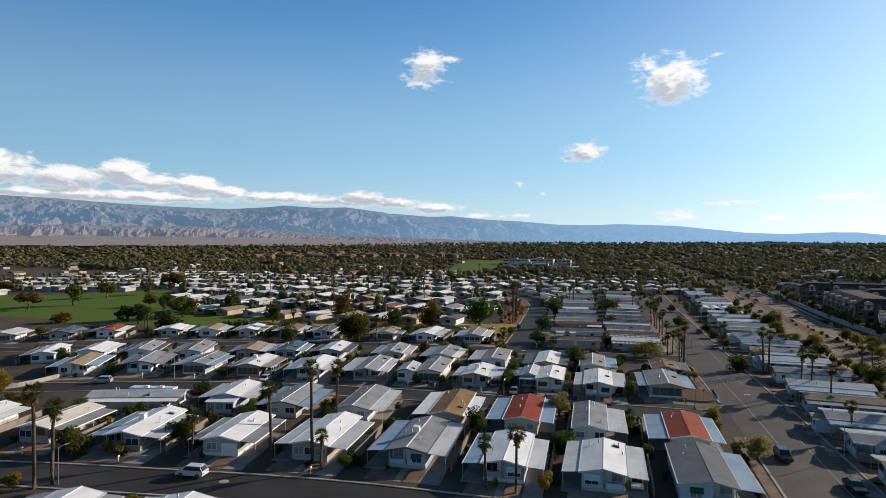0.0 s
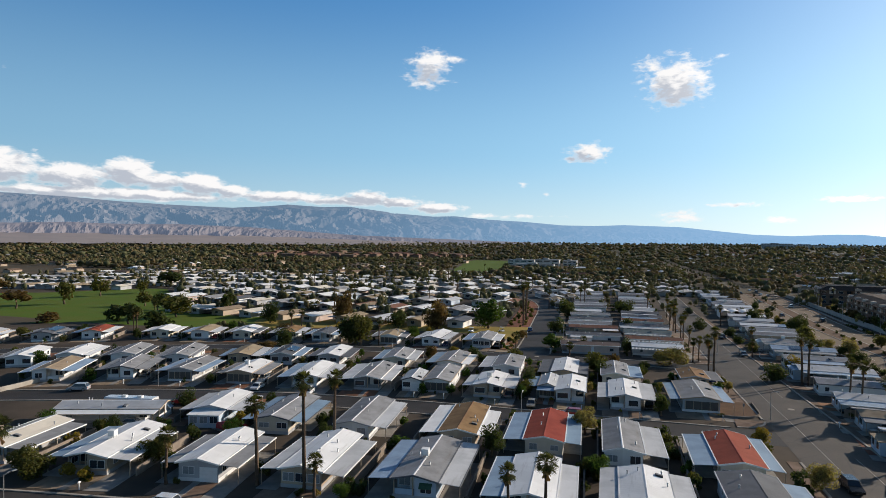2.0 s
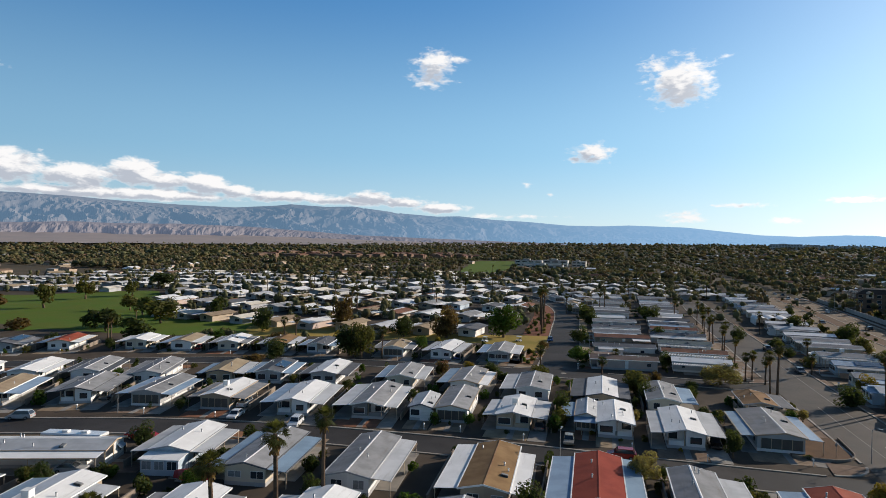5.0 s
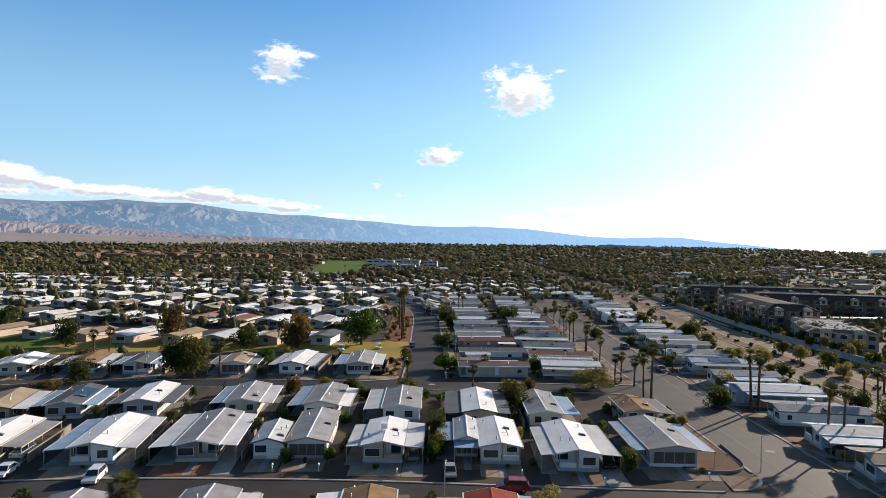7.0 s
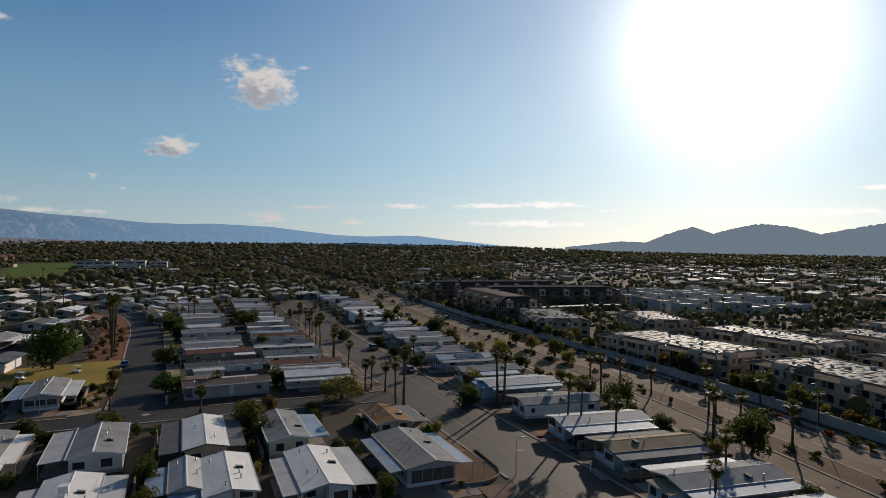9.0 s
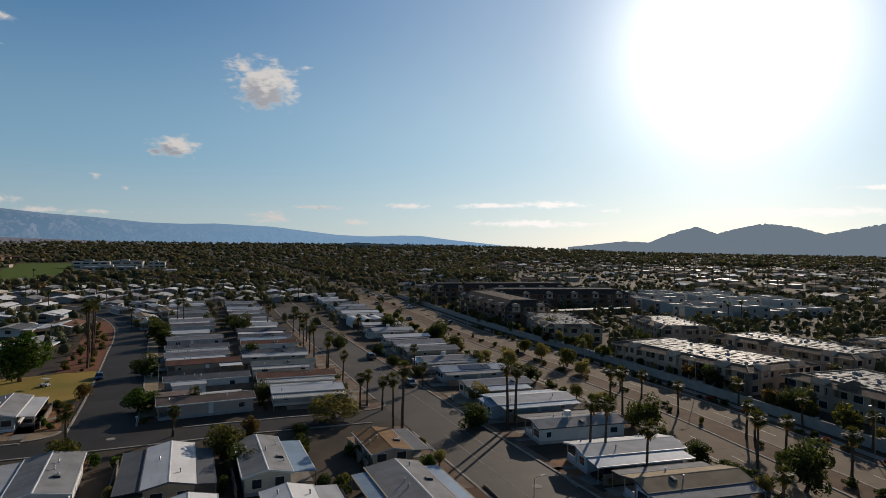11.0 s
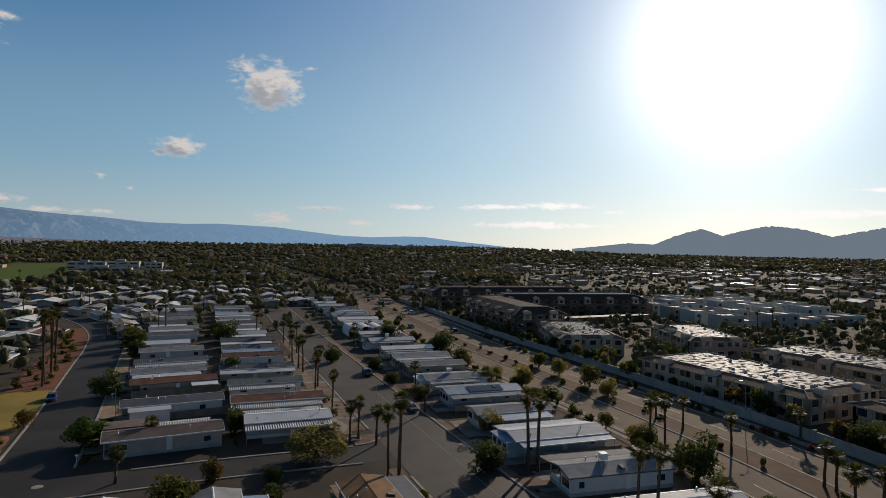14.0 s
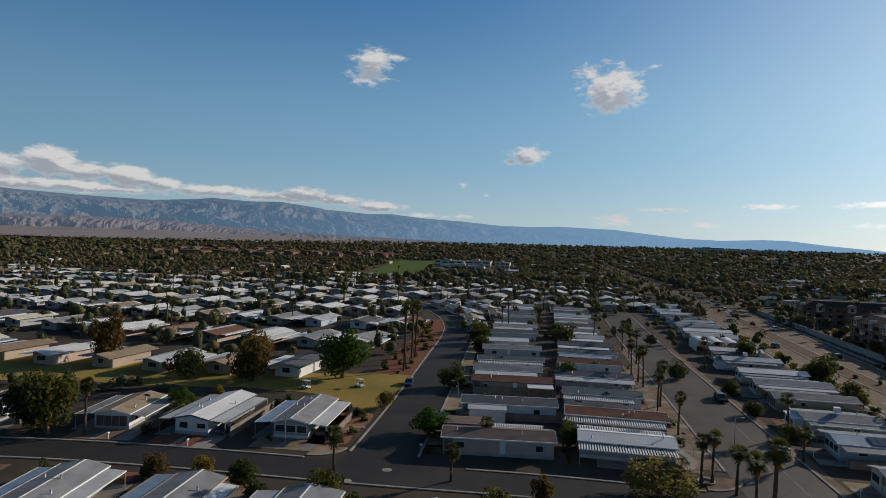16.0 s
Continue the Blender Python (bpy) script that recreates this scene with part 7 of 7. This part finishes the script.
def golf_cart(x, y, ang):
    t = thing("golf_cart", "small white golf cart with a flat canopy", "golf cart", pose(x, y, 0.05, 0, 0, ang))
    part("body", Geo().box(-0.55, 0.55, -1.1, 1.1, 0.25, 0.55).box(-0.55, 0.55, -0.55, -0.05, 0.55, 0.8), CARPAINT["white"], t)
    part("seat_back", Geo().box(-0.5, 0.5, -0.65, -0.5, 0.8, 1.2), RUBBER, t)
    part("canopy", Geo().slab((-0.6, -0.95, 1.85), (0.6, -0.95, 1.85), (0.6, 0.75, 1.85), (-0.6, 0.75, 1.85), 0.06), CARPAINT["white"], t)
    for sx in (-0.5, 0.5):
        for sy in (-0.85, 0.65):
            part("canopy_post", Geo().box(sx - 0.02, sx + 0.02, sy - 0.02, sy + 0.02, 0.55, 1.8), STEEL, t)
            w = put("wheel", TYRE_ME, t, Matrix.LocRotScale((sx, sy * 0.9, 0.22), None, (0.7, 0.66, 0.66)))


vehicle(-31.0, 142.4, 276, "sedan", "tan")
golf_cart(-63.1, 246.4, 60)
golf_cart(-73.9, 240.7, 75)


def lamp_post(x, y, h=6.5, turn=0):
    t = thing("street_lamp", "slim grey street lamp with a short arm", "street lamp", pose(x, y, 0, 0, 0, turn), "street lamps")
    part("pole", Geo().tube([(0, 0, 0), (0, 0, h)], [0.08, 0.05], 8), STEEL, t)
    part("arm", Geo().tube([(0, 0, h - 0.1), (0.5, 0, h + 0.15), (1.1, 0, h + 0.2)], [0.035, 0.03, 0.03], 6), STEEL, t)
    part("lamp_head", Geo().box(0.9, 1.5, -0.12, 0.12, h + 0.12, h + 0.24), STEEL, t)


for lx, ly, lt in ((-82.6, 66.2, 80), (-30.8, 131.0, 90), (-118, 127.5, 280), (16.0, 150, 0), (30.5, 118, 180), (12.8, 226, 0), (-37.5, 236, 180), (-60, 205, 300)):
    lamp_post(lx, ly, 5.5, lt)
for ly in range(110, 460, 44):
    lamp_post(avenue(ly) + 14.3, ly, 9.0, 180)


def manhole(x, y, z=0.028):
    g = Geo().tube([(0, 0, 0), (0, 0, 0.02)], [0.75, 0.75], 20)
    ob = structure("manhole_cover", g, MATS["kerb_concrete"], "pale concrete manhole ring in the street", "manhole")
    ob.matrix_basis = pose(x, y, z)


for mx, my in ((-60.4, 75.2), (-56.4, 131.9), (-44.5, 193.8), (-40.4, 199.5), (21.5, 160)):
    manhole(mx, my)


def street_sign(x, y, h=2.4, turn=0):
    t = thing("street_sign", "small grey street sign on a thin post", "sign", pose(x, y, 0, 0, 0, turn), "street signs")
    part("post", Geo().tube([(0, 0, 0), (0, 0, h)], [0.035, 0.035], 6), STEEL, t)
    part("plate", Geo().prism([(0, h - 0.55), (0.38, h - 0.17), (0, h + 0.2), (-0.38, h - 0.17)], -0.02, 0.02), STEEL, t)


street_sign(56.0, 219, 2.6, 10)
street_sign(11.2, 150.5, 2.5, 40)
street_sign(7.8, 214, 2.5, 40)
# pale wall round the bend of the second street
bend = smooth_line([(-158, 96), (-148, 104), (-146.5, 114), (-149, 127)], 3.0)
structure("garden_wall", ribbon(bend, -0.12, 0.12, 1.1, depth=1.1), MATS["kerb_concrete"], "low curving pale stucco wall at the street bend", "wall")
corner = [(4.5, 148.8)] + [(9.5 + 5.0 * math.cos(radians(a)), 153.5 + 5.0 * math.sin(radians(a))) for a in range(-90, 1, 15)] + [(14.2, 162)]
structure("garden_wall", ribbon(corner, -0.1, 0.1, 0.45, depth=0.45), BLOCKWALL, "low curved block planter wall at the corner lot", "wall")
g = Geo()
g.face(*[(x, y, 0.13) for x, y in corner], (4.5, 162, 0.13))
structure("corner_bed", g, MATS["brown_dirt"], "brown gravel planting bed at the corner lot", "yard")
# strip of gravel between the main street and the homes
for d0, d1, lo, hi in ((-9.4, -7.15, 150, 196), (-9.4, -7.15, 212, 330), (7.15, 8.6, 96, 340), (-9.0, -7.15, 88, 128)):
    for run in clip(STREET_M, lambda p: lo < p[1] < hi):
        structure("verge", ribbon(run, d0, d1, 0.06), MATS["yard_gravel"], "tan gravel verge beside the street", "verge")
for run in clip(STREET_W, lambda p: p[1] > 208):
    structure("verge", ribbon(run, 5.85, 8.6, 0.06), MATS["yard_gravel"], "tan gravel verge beside the street", "verge")
# front yards and walks of the homes along the main street
structure("front_yard", ribbon(clip(STREET_M, lambda p: 213 < p[1] < 300)[0], -12.4, -9.4, 0.055), MATS["yard_gravel"], "tan gravel front yards beside the main street", "yard")
for y, wide in ((222.6, 1.5), (228.6, 0.5), (238.2, 2.2), (244.0, 0.5), (256.0, 1.8), (272.0, 2.0), (286.0, 0.6)):
    x = float(np.interp(y, [p[1] for p in STREET_M], [p[0] for p in STREET_M])) - 7.12
    structure("walkway", ribbon([(x - 5.0, y + 0.9), (x, y - 0.4)], -wide / 2, wide / 2, 0.085), MATS["concrete"], "pale concrete walk from the home to the kerb", "path")
structure("walkway", ribbon(smooth_line([(3.2, 223.0), (4.6, 219.2), (4.7, 216.1), (3.1, 213.0), (0.4, 212.2)], 0.6), -0.65, 0.65, 0.125), MATS["concrete"], "curved pale concrete walk round the corner home", "path")
ring = [(5.5 + 1.15 * math.cos(radians(a)), 209.1 + 1.15 * math.sin(radians(a))) for a in range(0, 361, 20)]
structure("tree_ring", ribbon(ring, -0.13, 0.13, 0.32, depth=0.32), MATS["kerb_concrete"], "round concrete kerb ring about the corner palms", "kerb")
structure("driveway", ribbon([(22.9, 201.0), (27.6, 203.0)], -1.3, 1.3, 0.075), MATS["concrete"], "pale concrete driveway apron beside the street", "driveway")
structure("pavement", ribbon(BOULEVARD, -13.6, -12.65, 0.11, depth=0.11), MATS["concrete"], "narrow pale concrete sidewalk beside the boulevard", "pavement")
structure("edge_line", ribbon(clip(BOULEVARD, lambda p: 90 < p[1] < 420)[0], -10.75, -10.6, 0.03), MATS["line_paint"], "faded pale edge line of the boulevard", "road marking")
# clipped round shrubs behind the homes
for i, (x, y, h, r) in enumerate([(52.2, 162.0, 2.2, 2.1), (52.6, 157.4, 2.0, 1.8), (52.4, 153.4, 2.0, 1.7), (52.0, 149.8, 2.3, 1.8)]):
    bush(x, y, h, r, "dark", 40 + i)
structure("verge", ribbon(BOULEVARD, -15.0, -11.95, 0.07), MATS["brown_dirt"], "bare brown dirt strip beside the boulevard", "verge")
structure("verge", ribbon(BOULEVARD, 13.42, 15.55, 0.07), MATS["brown_dirt"], "brown dirt strip beside the sidewalk", "verge")
structure("verge", ribbon(BOULEVARD, 17.45, 18.5, 0.06), MATS["brown_dirt"], "planted dirt strip below the boundary wall", "verge")


def covered_boat(x, y, ang):
    """A trailer boat under a tight red tarpaulin."""
    t = thing("covered_boat", "trailer boat under a bright red tarpaulin behind the home", "boat", pose(x, y, 0, 0, 0, ang))
    g, rings = Geo(), []
    for k in range(11):
        u = k / 10
        half, top = 1.15 * (math.sin(math.pi * min(1.0, 0.12 + 0.95 * u) ** 1.3) ** 0.5 if u < 1 else 0.35), 1.75 + 0.35 * math.sin(math.pi * u)
        rings.append([(half * math.cos(radians(a)), -2.9 + 5.8 * u, 0.75 + (top - 0.75) * math.sin(radians(a))) for a in range(0, 181, 20)])
    for a, b in zip(rings, rings[1:]):
        for i in range(len(a) - 1):
            g.face(a[i], a[i + 1], b[i + 1], b[i])
    g.face(*rings[0])
    g.face(*rings[-1][::-1])
    part("tarpaulin", g, material("red_tarpaulin", (0.42, 0.03, 0.03), (0.33, 0.025, 0.025), 0.8, 12.0, 0.6, bump=0.2), t)
    part("trailer", Geo().box(-0.9, 0.9, -2.4, 2.4, 0.45, 0.6).box(-0.06, 0.06, 2.4, 3.9, 0.45, 0.55), STEEL, t)
    for sx in (-1, 1):
        put("wheel", TYRE_ME, t, pose(sx * 0.98, -0.5, 0.33))


def barrel_canopy(x, y, ang, spans, wide, deep):
    """A white carport of several barrel vaults side by side, open in front."""
    t = thing("barrel_carport", "white metal carport with three arched vaults", "carport", pose(x, y, 0, 0, 0, ang))
    for k in range(spans):
        xc = (k + 0.5) * wide
        g = Geo()
        arc = [(xc + (wide / 2 - t_) * math.cos(radians(a)), 2.3 + (1.35 - t_) * math.sin(radians(a))) for t_, turn in ((0.0, 1), (0.08, -1)) for a in list(range(0, 181, 15))[::turn]]
        g.prism(arc, 0, deep)
        part("vault", g, ROOFS["white"], t)
    for k in range(spans + 1):
        part("side_panel", Geo().box(k * wide - 0.06, k * wide + 0.06, 0.02, deep - 0.02, 0, 2.28), TRIM, t)
    part("back_wall", Geo().box(0.06, spans * wide - 0.06, deep - 0.2, deep - 0.05, 0, 2.3), WALLS["white"], t)


barrel_canopy(23.4, 331.5, 3, 3, 4.7, 12)
covered_boat(-78.6, 104.5, 100)

# planted corner beside the lawn
structure("front_yard", rough_outline([(-50.6, 208), (-52.3, 226.5), (-58.2, 227), (-58.5, 207)], 0.05, 3, 0.4, 12), MATS["red_gravel"], "reddish gravel yard with shrubs at the street corner", "yard")
structure("walkway", ribbon([(-58.3, 212), (-55.2, 213.5), (-52.8, 217), (-50.9, 218)], -0.7, 0.7, 0.09), MATS["concrete"], "curved concrete walk to the street", "path")

for run in clip(STREET_W, lambda p: 262 < p[1] < 380):
    structure("front_yard", ribbon(run, -15.5, -5.85, 0.055), MATS["red_gravel"], "reddish gravel yards along the curving street", "yard")


def motorhome(x, y, ang):
    t = thing("motorhome", "long white parked motorhome with dark side windows", "motorhome", pose(x, y, 0.02, 0, 0, ang - 90))
    part("body", Geo().prism([(-1.2, 0.55), (1.2, 0.55), (1.25, 1.2), (1.22, 2.9), (1.05, 3.1), (-1.05, 3.1), (-1.22, 2.9), (-1.25, 1.2)], -5.6, 4.6), CARPAINT["white"], t)
    part("windscreen", Geo().box(-1.05, 1.05, 4.6, 4.64, 1.5, 2.6), GLASS, t)
    part("bumper", Geo().box(-1.15, 1.15, 4.6, 4.8, 0.5, 0.9), STEEL, t)
    for sx in (-1, 1):
        for k in range(4):
            part("side_window", Geo().box(min(sx * 1.235, sx * 1.26), max(sx * 1.235, sx * 1.26), -4.0 + k * 2.1, -2.7 + k * 2.1, 1.7, 2.4), GLASS, t)
        for sy in (-2.6, 3.0):
            put("wheel", TYRE_ME, t, Matrix.LocRotScale((sx * 1.1, sy, 0.42), None, (1.3, 1.27, 1.27)))
    for yy in (-2.0, 1.4):
        part("roof_unit", Geo().box(-0.4, 0.4, yy - 0.5, yy + 0.5, 3.1, 3.38), TRIM, t)


motorhome(-105.6, 108.4, 14)
